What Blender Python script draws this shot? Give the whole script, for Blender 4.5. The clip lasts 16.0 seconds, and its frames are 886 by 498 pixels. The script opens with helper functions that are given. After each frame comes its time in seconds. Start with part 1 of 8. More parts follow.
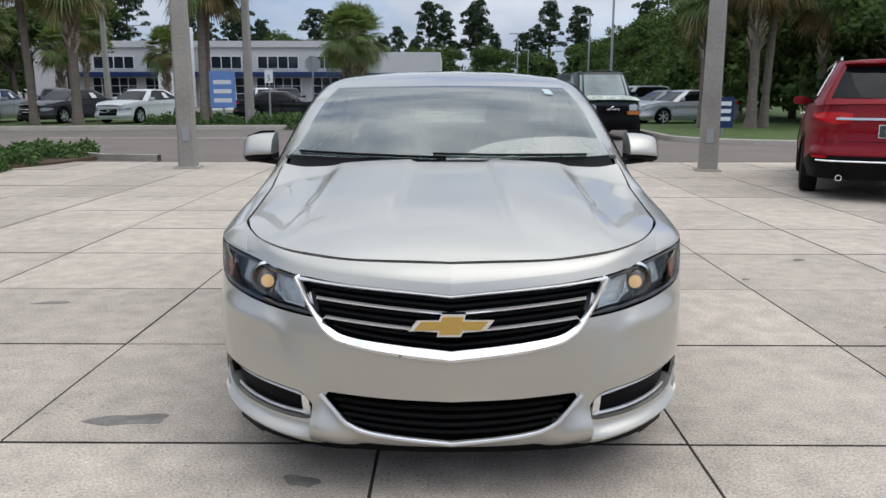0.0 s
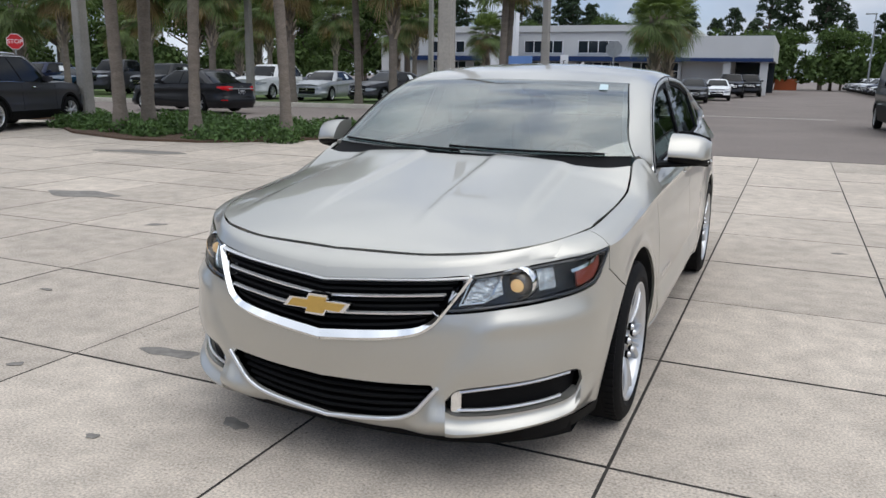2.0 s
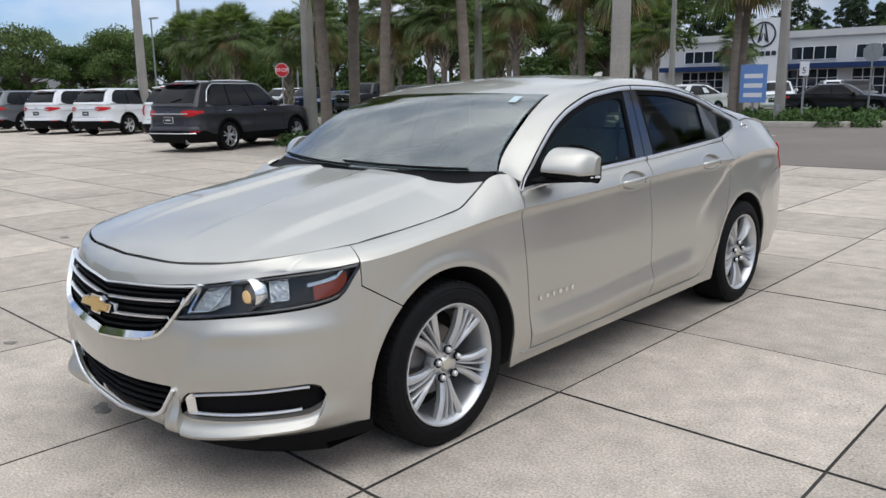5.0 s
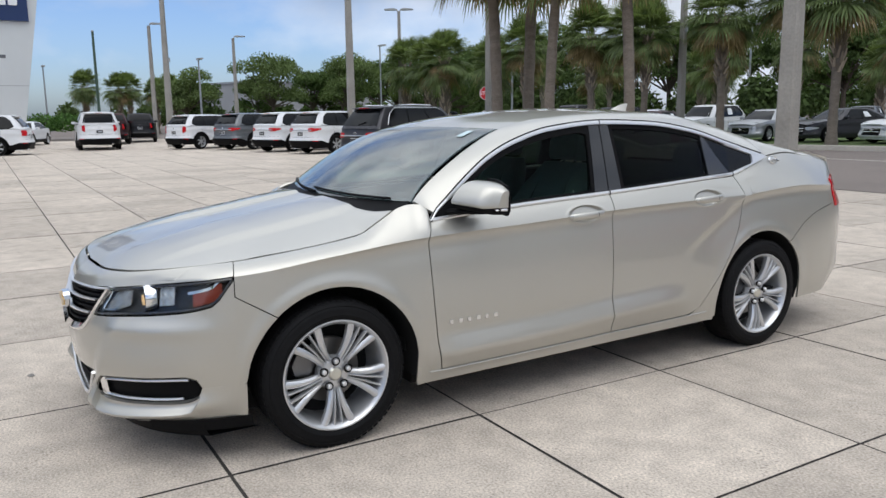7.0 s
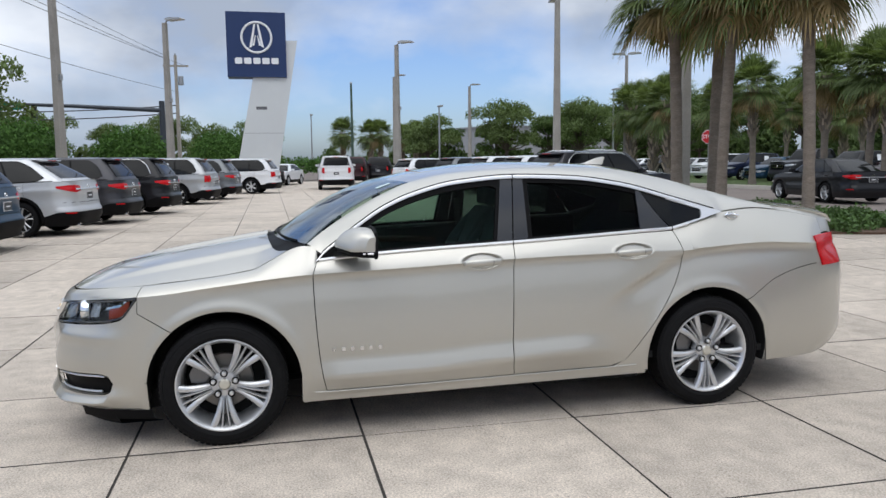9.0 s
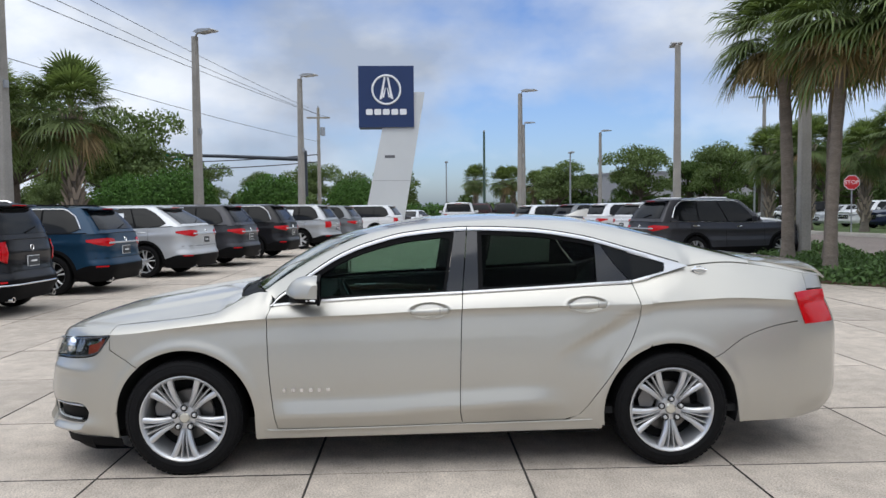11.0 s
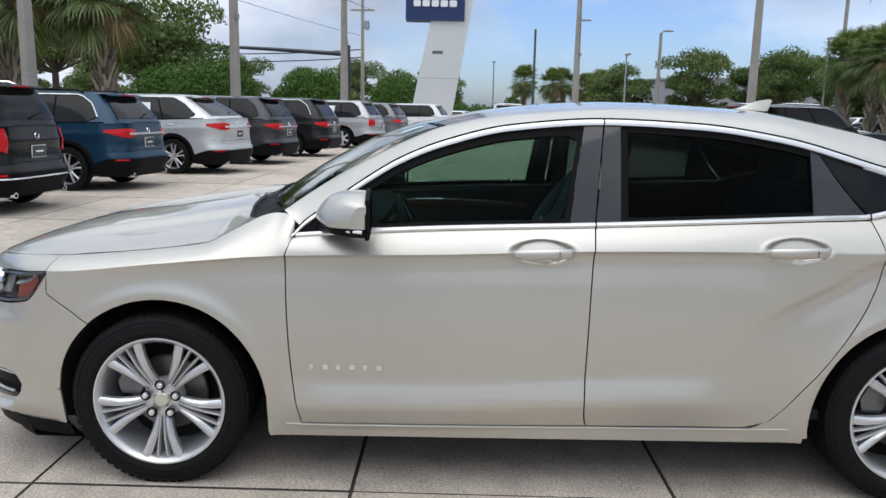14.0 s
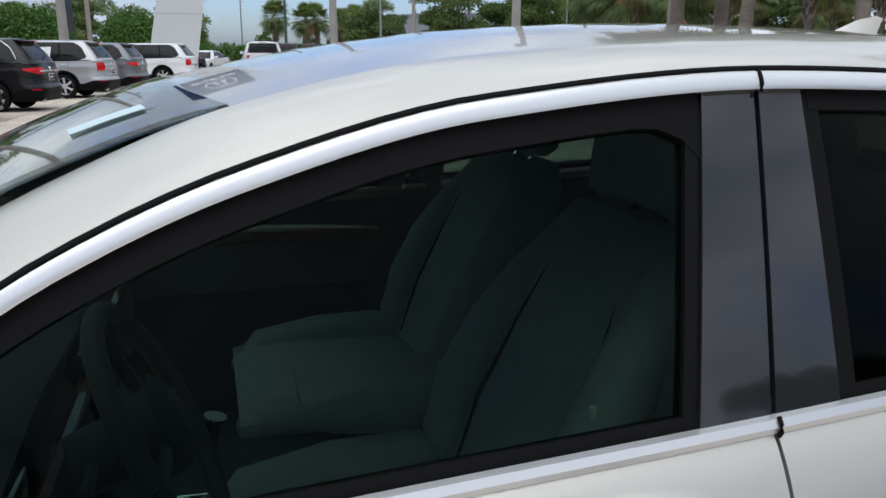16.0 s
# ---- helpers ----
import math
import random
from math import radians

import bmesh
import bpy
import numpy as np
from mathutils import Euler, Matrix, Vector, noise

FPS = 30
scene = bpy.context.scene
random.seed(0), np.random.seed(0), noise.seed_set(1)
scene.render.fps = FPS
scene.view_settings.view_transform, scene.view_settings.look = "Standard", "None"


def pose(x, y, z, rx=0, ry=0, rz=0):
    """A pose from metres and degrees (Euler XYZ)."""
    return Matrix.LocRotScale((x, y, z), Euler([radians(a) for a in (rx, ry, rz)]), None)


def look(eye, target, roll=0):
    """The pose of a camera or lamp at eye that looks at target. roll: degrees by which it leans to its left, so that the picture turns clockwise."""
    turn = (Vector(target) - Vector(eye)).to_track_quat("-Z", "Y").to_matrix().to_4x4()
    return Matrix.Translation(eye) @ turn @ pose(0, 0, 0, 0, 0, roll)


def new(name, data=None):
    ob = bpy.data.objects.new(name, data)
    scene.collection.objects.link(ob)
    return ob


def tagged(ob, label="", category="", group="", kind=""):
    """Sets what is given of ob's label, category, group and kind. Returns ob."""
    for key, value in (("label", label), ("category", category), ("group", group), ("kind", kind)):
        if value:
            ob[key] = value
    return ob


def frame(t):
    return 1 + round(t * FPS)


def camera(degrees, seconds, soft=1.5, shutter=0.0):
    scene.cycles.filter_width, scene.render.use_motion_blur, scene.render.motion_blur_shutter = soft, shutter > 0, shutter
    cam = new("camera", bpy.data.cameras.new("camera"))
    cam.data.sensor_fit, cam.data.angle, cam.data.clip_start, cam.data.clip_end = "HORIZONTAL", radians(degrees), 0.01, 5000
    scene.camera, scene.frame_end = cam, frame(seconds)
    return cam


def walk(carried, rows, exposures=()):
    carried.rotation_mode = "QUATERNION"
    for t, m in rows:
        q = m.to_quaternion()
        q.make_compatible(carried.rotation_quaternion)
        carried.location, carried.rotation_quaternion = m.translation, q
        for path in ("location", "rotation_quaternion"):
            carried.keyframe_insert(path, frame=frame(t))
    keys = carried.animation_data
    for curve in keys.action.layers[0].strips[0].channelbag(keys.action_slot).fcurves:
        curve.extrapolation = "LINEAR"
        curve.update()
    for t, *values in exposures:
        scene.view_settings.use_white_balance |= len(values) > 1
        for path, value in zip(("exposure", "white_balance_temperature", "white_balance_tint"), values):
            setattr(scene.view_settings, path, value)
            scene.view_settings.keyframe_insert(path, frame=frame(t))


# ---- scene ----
cam = camera(59.5, 16.0)
METRES, EYE, TILT, LEAN, TURN = 11.7, 1.35, -0.25, -0.9, 0.6
ROWS = [
    (0.0, 0.0, 0.0, 0.0, -0.17, -11.1, 0.87),
    (0.5, 0.0087, 0.0007, 0.0008, 2.42, -11.47, 0.87),
    (1.0, 0.0438, -0.0012, 0.0025, 8.85, -11.84, 0.5),
    (1.5, 0.0806, 0.0058, 0.0012, 16.41, -12.19, -0.33),
    (2.0, 0.1227, 0.0146, 0.003, 23.44, -12.07, -0.16),
    (2.5, 0.1616, 0.0298, 0.0031, 28.68, -11.93, -0.42),
    (3.0, 0.19, 0.0546, 0.0015, 33.73, -12.0, -1.07),
    (3.5, 0.2127, 0.074, -0.0003, 37.47, -11.94, -0.7),
    (6.0, 0.2813, 0.1224, 0.0025, 48.29, -9.72, 1.19),
    (6.5, 0.3089, 0.1468, 0.0032, 53.72, -9.36, 0.58),
    (7.0, 0.3417, 0.1741, 0.0042, 58.76, -8.88, 1.04),
    (7.5, 0.3679, 0.2063, 0.0029, 63.52, -8.37, 1.07),
    (8.0, 0.3963, 0.2383, 0.0045, 68.34, -7.83, 1.16),
    (8.5, 0.4192, 0.2701, 0.0057, 72.72, -6.77, 1.17),
    (9.0, 0.4367, 0.3036, 0.0071, 76.85, -5.53, 0.61),
    (9.5, 0.4537, 0.3391, 0.0074, 81.56, -4.28, -0.26),
    (12.0, 0.4639, 0.3994, 0.0105, 88.85, -2.51, -0.18),
    (12.5, 0.443, 0.3948, 0.0075, 89.72, -3.91, -1.59),
    (13.0, 0.4085, 0.3881, 0.0067, 89.88, -5.55, -1.17),
    (13.5, 0.3676, 0.3842, 0.0067, 90.43, -7.43, -1.09),
    (14.0, 0.3186, 0.3751, 0.004, 90.35, -9.24, -1.4),
    (14.5, 0.2693, 0.3715, 0.0038, 89.11, -9.61, -1.17),
    (15.0, 0.2197, 0.3679, 0.0047, 84.82, -8.93, -1.58),
    (15.5, 0.1722, 0.368, 0.005, 78.98, -9.26, -1.52),
    (16.0, 0.1335, 0.3716, 0.0069, 72.64, -13.4, -0.1),
]
walk(cam, [(t, pose(0, 0, EYE, TILT, LEAN, TURN) @ pose(METRES * x, METRES * y, METRES * z, 90 + pitch, roll, yaw)) for t, x, y, z, yaw, pitch, roll in ROWS], exposures=[(0.0, 0.0), (3.5, 0.0), (6.0, 0.02), (12.5, 0.04), (13.0, 0.08), (14.0, 0.13), (15.0, 0.04), (15.5, 0.02), (16.0, 0.08)])

# ---- world, sun ----
world = bpy.data.worlds.new("sky")
scene.world = world
world.use_nodes = True
wn, wl = world.node_tree.nodes, world.node_tree.links
wn.clear()
w_out, w_bg = wn.new("ShaderNodeOutputWorld"), wn.new("ShaderNodeBackground")
w_sky = wn.new("ShaderNodeTexSky")
w_sky.sky_type, w_sky.sun_disc = "NISHITA", False
w_sky.sun_elevation, w_sky.sun_rotation = radians(65), radians(106)
w_sky.air_density, w_sky.dust_density = 1.0, 1.2
w_tc, w_map = wn.new("ShaderNodeTexCoord"), wn.new("ShaderNodeMapping")
w_map.inputs["Scale"].default_value = (1.0, 1.0, 1.9)
w_map.inputs["Location"].default_value = (2.3, 0.6, 0.2)
w_n1 = wn.new("ShaderNodeTexNoise")
w_n1.inputs["Scale"].default_value, w_n1.inputs["Detail"].default_value, w_n1.inputs["Roughness"].default_value = 2.1, 8.0, 0.52
w_n2 = wn.new("ShaderNodeTexNoise")
w_n2.inputs["Scale"].default_value, w_n2.inputs["Detail"].default_value = 3.4, 7.0
w_r1, w_r2 = wn.new("ShaderNodeValToRGB"), wn.new("ShaderNodeValToRGB")
w_r1.color_ramp.elements[0].position, w_r1.color_ramp.elements[1].position = 0.355, 0.53
w_r2.color_ramp.elements[0].position, w_r2.color_ramp.elements[1].position = 0.34, 0.66
w_r2.color_ramp.elements[0].color, w_r2.color_ramp.elements[1].color = (0.36, 0.42, 0.53, 1), (0.82, 0.87, 0.95, 1)
w_mul = wn.new("ShaderNodeMix")
w_mul.data_type, w_mul.blend_type = "RGBA", "MULTIPLY"
w_mul.inputs[0].default_value = 1.0
w_mul.inputs[7].default_value = (0.086, 0.102, 0.138, 1)
w_mix = wn.new("ShaderNodeMix")
w_mix.data_type = "RGBA"
wl.new(w_tc.outputs["Generated"], w_map.inputs["Vector"])
wl.new(w_map.outputs["Vector"], w_n1.inputs["Vector"])
wl.new(w_map.outputs["Vector"], w_n2.inputs["Vector"])
wl.new(w_n1.outputs["Fac"], w_r1.inputs["Fac"])
wl.new(w_n2.outputs["Fac"], w_r2.inputs["Fac"])
wl.new(w_sky.outputs["Color"], w_mul.inputs[6])
w_lid = wn.new("ShaderNodeMath")
w_lid.operation, w_lid.use_clamp = "MULTIPLY_ADD", True
w_lid.inputs[1].default_value = 0.75
wl.new(w_r1.outputs["Color"], w_lid.inputs[2])
wl.new(w_lid.outputs[0], w_mix.inputs[0])
wl.new(w_mul.outputs[2], w_mix.inputs[6])
wl.new(w_r2.outputs["Color"], w_mix.inputs[7])
# the cloud cover is brighter overhead than towards the horizon
w_xyz, w_up, w_zen = wn.new("ShaderNodeSeparateXYZ"), wn.new("ShaderNodeMapRange"), wn.new("ShaderNodeMix")
w_up.interpolation_type = "SMOOTHSTEP"
w_up.inputs["From Min"].default_value, w_up.inputs["From Max"].default_value = 0.33, 0.95
w_zen.data_type, w_zen.blend_type = "RGBA", "MULTIPLY"
w_zen.inputs[7].default_value = (1.86, 1.82, 1.76, 1)
wl.new(w_tc.outputs["Generated"], w_xyz.inputs["Vector"])
wl.new(w_xyz.outputs["Z"], w_up.inputs["Value"])
wl.new(w_up.outputs["Result"], w_zen.inputs[0])
wl.new(w_up.outputs["Result"], w_lid.inputs[0])
wl.new(w_mix.outputs[2], w_zen.inputs[6])
wl.new(w_zen.outputs[2], w_bg.inputs["Color"])
w_bg.inputs["Strength"].default_value = 1.10
wl.new(w_bg.outputs["Background"], w_out.inputs["Surface"])

sun = new("sun", bpy.data.lights.new("sun", "SUN"))
sun.data.energy, sun.data.angle, sun.data.color = 1.0, radians(60), (1.0, 0.97, 0.93)
sun.matrix_world = look((20, -3, 44), (0, 4, 0))


# ---- materials ----
def material(name, colour, rough=0.6, metal=0.0, coat=0.0, grain=None, amount=0.0, stain=None, stain_amount=0.0,
             bump=0.0, bump_scale=60.0, spec=0.5, emit=None, island=0.0, per_object=0.0, alpha=None, trans=0.0, ior=1.45, stretch=(1, 1, 1), placed=False, blotch=None, blotch_amount=0.0, thin=0.0, pits=0.0):
    m = bpy.data.materials.new(name)
    m.use_nodes = True
    nt = m.node_tree
    b = nt.nodes["Principled BSDF"]
    b.inputs["Base Color"].default_value = (*colour, 1)
    b.inputs["Roughness"].default_value, b.inputs["Metallic"].default_value = rough, metal
    b.inputs["Coat Weight"].default_value, b.inputs["Coat Roughness"].default_value = coat, 0.03
    b.inputs["Specular IOR Level"].default_value = spec
    b.inputs["Transmission Weight"].default_value, b.inputs["IOR"].default_value = trans, ior
    if emit:
        b.inputs["Emission Color"].default_value, b.inputs["Emission Strength"].default_value = (*emit[0], 1), emit[1]
    tc = nt.nodes.new("ShaderNodeTexCoord")
    mp = nt.nodes.new("ShaderNodeMapping")
    mp.inputs["Scale"].default_value = stretch
    where = nt.nodes.new("ShaderNodeNewGeometry").outputs["Position"] if placed else tc.outputs["Object"]
    nt.links.new(where, mp.inputs["Vector"])
    last = None

    def vary(scale, amt, detail=5.0, fac=None):
        nonlocal last
        if fac is None:
            n = nt.nodes.new("ShaderNodeTexNoise")
            n.inputs["Scale"].default_value, n.inputs["Detail"].default_value = scale, detail
            nt.links.new(mp.outputs["Vector"], n.inputs["Vector"])
            fac = n.outputs["Fac"]
        mr = nt.nodes.new("ShaderNodeMapRange")
        mr.inputs["From Min"].default_value, mr.inputs["From Max"].default_value = 0.25, 0.75
        mr.inputs["To Min"].default_value, mr.inputs["To Max"].default_value = 1 - amt, 1 + amt
        nt.links.new(fac, mr.inputs["Value"])
        hsv = nt.nodes.new("ShaderNodeHueSaturation")
        hsv.inputs["Color"].default_value = (*colour, 1)
        if last:
            nt.links.new(last, hsv.inputs["Color"])
        nt.links.new(mr.outputs["Result"], hsv.inputs["Value"])
        last = hsv.outputs["Color"]

    if grain:
        vary(grain, amount)
    if stain:
        vary(stain, stain_amount, 6.0)
    if blotch:
        vary(blotch, blotch_amount, 8.0)
    if island:
        g = nt.nodes.new("ShaderNodeNewGeometry")
        vary(0, island, fac=g.outputs["Random Per Island"])
    if per_object:
        g = nt.nodes.new("ShaderNodeObjectInfo")
        vary(0, per_object, fac=g.outputs["Random"])
    if pits:
        # small dark pits and pebbles, thicker in some patches than in others
        vo, mk, mr, pm = (nt.nodes.new("ShaderNode" + k) for k in ("TexVoronoi", "TexNoise", "MapRange", "MapRange"))
        vo.inputs["Scale"].default_value, mk.inputs["Scale"].default_value = 34.0, 2.6
        nt.links.new(mp.outputs["Vector"], vo.inputs["Vector"])
        nt.links.new(mp.outputs["Vector"], mk.inputs["Vector"])
        pm.inputs["From Min"].default_value, pm.inputs["From Max"].default_value = 0.38, 0.68
        pm.inputs["To Min"].default_value, pm.inputs["To Max"].default_value = 0.04, 0.34
        nt.links.new(mk.outputs["Fac"], pm.inputs["Value"])
        nt.links.new(vo.outputs["Distance"], mr.inputs["Value"])
        nt.links.new(pm.outputs["Result"], mr.inputs["From Max"])
        mr.inputs["From Min"].default_value, mr.inputs["To Min"].default_value, mr.inputs["To Max"].default_value = 0.0, 0.5 - pits, 0.5
        vary(0, 1.0, fac=mr.outputs["Result"])
    if last:
        nt.links.new(last, b.inputs["Base Color"])
    if thin:
        # leaves let part of the light through
        tl, mx = nt.nodes.new("ShaderNodeBsdfTranslucent"), nt.nodes.new("ShaderNodeMixShader")
        tl.inputs["Color"].default_value = (colour[0] * 1.5, colour[1] * 1.6, colour[2] * 0.9, 1)
        mx.inputs["Fac"].default_value = thin
        nt.links.new(b.outputs["BSDF"], mx.inputs[1])
        nt.links.new(tl.outputs["BSDF"], mx.inputs[2])
        nt.links.new(mx.outputs["Shader"], nt.nodes["Material Output"].inputs["Surface"])
    if bump:
        n = nt.nodes.new("ShaderNodeTexNoise")
        n.inputs["Scale"].default_value, n.inputs["Detail"].default_value = bump_scale, 6.0
        nt.links.new(mp.outputs["Vector"], n.inputs["Vector"])
        bp = nt.nodes.new("ShaderNodeBump")
        bp.inputs["Strength"].default_value, bp.inputs["Distance"].default_value = bump, 0.01
        nt.links.new(n.outputs["Fac"], bp.inputs["Height"])
        nt.links.new(bp.outputs["Normal"], b.inputs["Normal"])
    return m


def glass_material(name, tint, opacity, rough=0.02, base=0.03, edge=0.7, gloss=(0.95, 0.97, 1.0)):
    """Thin tinted pane: a see-through share and a dark glossy share."""
    m = bpy.data.materials.new(name)
    m.use_nodes = True
    nt = m.node_tree
    nt.nodes.clear()
    out = nt.nodes.new("ShaderNodeOutputMaterial")
    tr, gl, mx, lw, pw, ad = (nt.nodes.new("ShaderNode" + k) for k in ("BsdfTransparent", "BsdfGlossy", "MixShader", "LayerWeight", "Math", "Math"))
    tr.inputs["Color"].default_value = (*[c * (1 - opacity) for c in tint], 1)
    gl.inputs["Roughness"].default_value = rough
    gl.inputs["Color"].default_value = (*gloss, 1)
    lw.inputs["Blend"].default_value = 0.5
    pw.operation, ad.operation = "POWER", "MULTIPLY_ADD"
    pw.inputs[1].default_value = 4.0
    ad.inputs[1].default_value, ad.inputs[2].default_value = edge, base
    nt.links.new(lw.outputs["Facing"], pw.inputs[0])
    nt.links.new(pw.outputs[0], ad.inputs[0])
    nt.links.new(ad.outputs[0], mx.inputs["Fac"])
    nt.links.new(tr.outputs["BSDF"], mx.inputs[1])
    nt.links.new(gl.outputs["BSDF"], mx.inputs[2])
    nt.links.new(mx.outputs["Shader"], out.inputs["Surface"])
    return m


M = {}


def mat(name, *a, **k):
    if name not in M:
        M[name] = material(name, *a, **k)
    return M[name]


def paint(name, colour, metallic=0.0, rough=0.35):
    return mat("car paint " + name, colour, rough=rough, metal=metallic, coat=0.45, grain=9, amount=0.02, stain=1.3, stain_amount=0.03, spec=0.12)


CONCRETE = mat("slab concrete", (0.475, 0.414, 0.347), rough=0.9, grain=95, amount=0.40, stain=0.9, stain_amount=0.15, bump=0.6, bump_scale=110, per_object=0.09, placed=True, blotch=6.5, blotch_amount=0.18, pits=0.14)
JOINT = mat("joint tar", (0.045, 0.04, 0.035), rough=0.95, grain=30, amount=0.3)
ASPHALT = mat("asphalt", (0.185, 0.156, 0.138), rough=0.92, grain=60, amount=0.26, stain=0.35, stain_amount=0.14, bump=0.4, bump_scale=90)
CURB = mat("curb concrete", (0.40, 0.37, 0.32), rough=0.88, grain=14, amount=0.12, stain=1.1, stain_amount=0.16, bump=0.3)
GRASS = mat("lawn", (0.075, 0.115, 0.03), rough=0.95, grain=30, amount=0.3, stain=1.2, stain_amount=0.2, bump=0.8, bump_scale=40)
MULCH = mat("mulch", (0.10, 0.062, 0.04), rough=0.95, grain=40, amount=0.4, bump=1.0, bump_scale=50)
SHRUB = mat("shrub leaf", (0.080, 0.135, 0.045), rough=0.7, island=0.5, spec=0.25, thin=0.2)
HEDGE = mat("hedge leaf", (0.060, 0.125, 0.028), rough=0.75, island=0.5, spec=0.2, thin=0.2)
WOODS = mat("woodland leaf", (0.072, 0.108, 0.038), rough=0.8, island=0.6, spec=0.15, thin=0.3)
PINE = mat("pine leaf", (0.036, 0.055, 0.028), rough=0.8, island=0.5, spec=0.15)
BARK = mat("palm bark", (0.20, 0.168, 0.138), rough=0.95, grain=18, amount=0.25, stain=3, stain_amount=0.2, bump=1.0, bump_scale=30, stretch=(1, 1, 3))
BOOT = mat("palm boots", (0.33, 0.27, 0.21), rough=0.95, island=0.4)
FROND = mat("palm frond", (0.125, 0.165, 0.062), rough=0.55, island=0.5, spec=0.35, thin=0.32)
DRYFROND = mat("dry frond", (0.24, 0.175, 0.085), rough=0.8, island=0.45, thin=0.25)
TRUNK = mat("tree trunk", (0.10, 0.08, 0.062), rough=0.95, grain=12, amount=0.3, bump=0.8)
POLE = mat("concrete pole", (0.30, 0.283, 0.255), rough=0.85, grain=22, amount=0.12, stain=1.2, stain_amount=0.2, bump=0.3)
LAMPHEAD = mat("lamp head metal", (0.42, 0.42, 0.41), rough=0.45, metal=0.6)
STEEL = mat("galvanised steel", (0.38, 0.39, 0.40), rough=0.5, metal=0.7, grain=8, amount=0.1)
DARKSTEEL = mat("dark steel", (0.06, 0.068, 0.08), rough=0.5, metal=0.4)
WOODPOLE = mat("utility pole wood", (0.36, 0.33, 0.28), rough=0.9, grain=10, amount=0.2)
CABLE = mat("cable", (0.05, 0.05, 0.055), rough=0.6)
SIGNBLUE = mat("sign blue", (0.014, 0.035, 0.115), rough=0.35)
SIGNWHITE = mat("sign white", (0.82, 0.83, 0.84), rough=0.4)
PYLON = mat("pylon panel", (0.62, 0.64, 0.64), rough=0.45, metal=0.15, stain=0.5, stain_amount=0.05)
PANEL = mat("cladding panel", (0.60, 0.60, 0.59), rough=0.6, stain=0.3, stain_amount=0.05)
GREYWALL = mat("grey wall", (0.33, 0.335, 0.34), rough=0.7, stain=0.3, stain_amount=0.06)
REDSIGN = mat("stop sign red", (0.55, 0.02, 0.025), rough=0.4)
GREENSIGN = mat("street sign green", (0.01, 0.22, 0.13), rough=0.4)
RUBBER = mat("tyre rubber", (0.007, 0.007, 0.0075), rough=0.7, grain=40, amount=0.2, bump=0.1, bump_scale=120, spec=0.16)
BLACK = mat("black plastic", (0.008, 0.008, 0.0085), rough=0.5, grain=60, amount=0.1, spec=0.06)
SATIN = mat("gloss black", (0.008, 0.008, 0.01), rough=0.08, coat=1.0)
# near-black that puts the shade of recesses into the colour; also dark seams
VOID = mat("painted cavity shade", (0.006, 0.006, 0.006), rough=0.95)
ALLOY = mat("bright alloy", (0.60, 0.61, 0.62), rough=0.32, metal=0.7, coat=0.4, grain=10, amount=0.03)
DARKALLOY = mat("grey alloy", (0.18, 0.18, 0.185), rough=0.35, metal=0.8)
BRIGHT = mat("bright trim metal", (0.78, 0.785, 0.79), rough=0.30, metal=0.75, coat=0.2)
PILLAR = mat("pillar gloss black", (0.018, 0.019, 0.022), rough=0.07, spec=0.45, coat=0.6, bump=0.03, bump_scale=9)
LAMPGREY = mat("lamp reflector", (0.36, 0.30, 0.25), rough=0.22, metal=0.6, grain=40, amount=0.2)
CHROME = mat("chrome", (0.86, 0.87, 0.88), rough=0.06, metal=1.0)
CHAMPAGNE = mat("champagne silver paint", (0.510, 0.495, 0.447), rough=0.40, metal=0.70, coat=1.0, grain=420, amount=0.035, stain=0.9, stain_amount=0.015)
PANE = glass_material("windscreen glass", (0.70, 0.80, 0.81), 0.12, base=0.15, edge=0.75, gloss=(1.0, 0.98, 0.94))
TINT = glass_material("tinted side glass", (0.62, 0.73, 0.67), 0.06, base=0.003, edge=0.5)
PRIVACY = glass_material("privacy glass", (0.40, 0.46, 0.43), 0.1, base=0.003, edge=0.5)
CARGLASS = mat("dark car glass", (0.006, 0.007, 0.008), rough=0.03, spec=0.24)
BLDGGLASS = mat("shop glass", (0.02, 0.026, 0.035), rough=0.05, spec=0.6)
REDLENS = mat("red lamp lens", (0.50, 0.006, 0.010), rough=0.15, coat=0.3, spec=0.3)
CLEARLENS = mat("clear lamp lens", (0.55, 0.57, 0.6), rough=0.1, metal=0.4, coat=1.0)
AMBER = mat("amber reflector", (0.34, 0.055, 0.03), rough=0.2, coat=1.0)
GOLD = mat("gold badge", (0.62, 0.40, 0.10), rough=0.3, metal=0.55, coat=0.6, grain=200, amount=0.06)
PLATE = mat("plate white", (0.62, 0.62, 0.62), rough=0.5)
CLOTH = mat("charcoal seat leather", (0.20, 0.222, 0.245), rough=0.55, grain=30, amount=0.15, bump=0.2, bump_scale=200)
DASH = mat("dash plastic", (0.013, 0.0135, 0.0145), rough=0.65, grain=60, amount=0.15, bump=0.2, bump_scale=200)
WOODTRIM = mat("wood trim", (0.09, 0.035, 0.018), rough=0.25, coat=0.8, grain=20, amount=0.3)
PAPER = mat("window sticker paper", (0.72, 0.74, 0.76), rough=0.7)
STICKER = mat("blue white sticker", (0.50, 0.62, 0.64), rough=0.6)


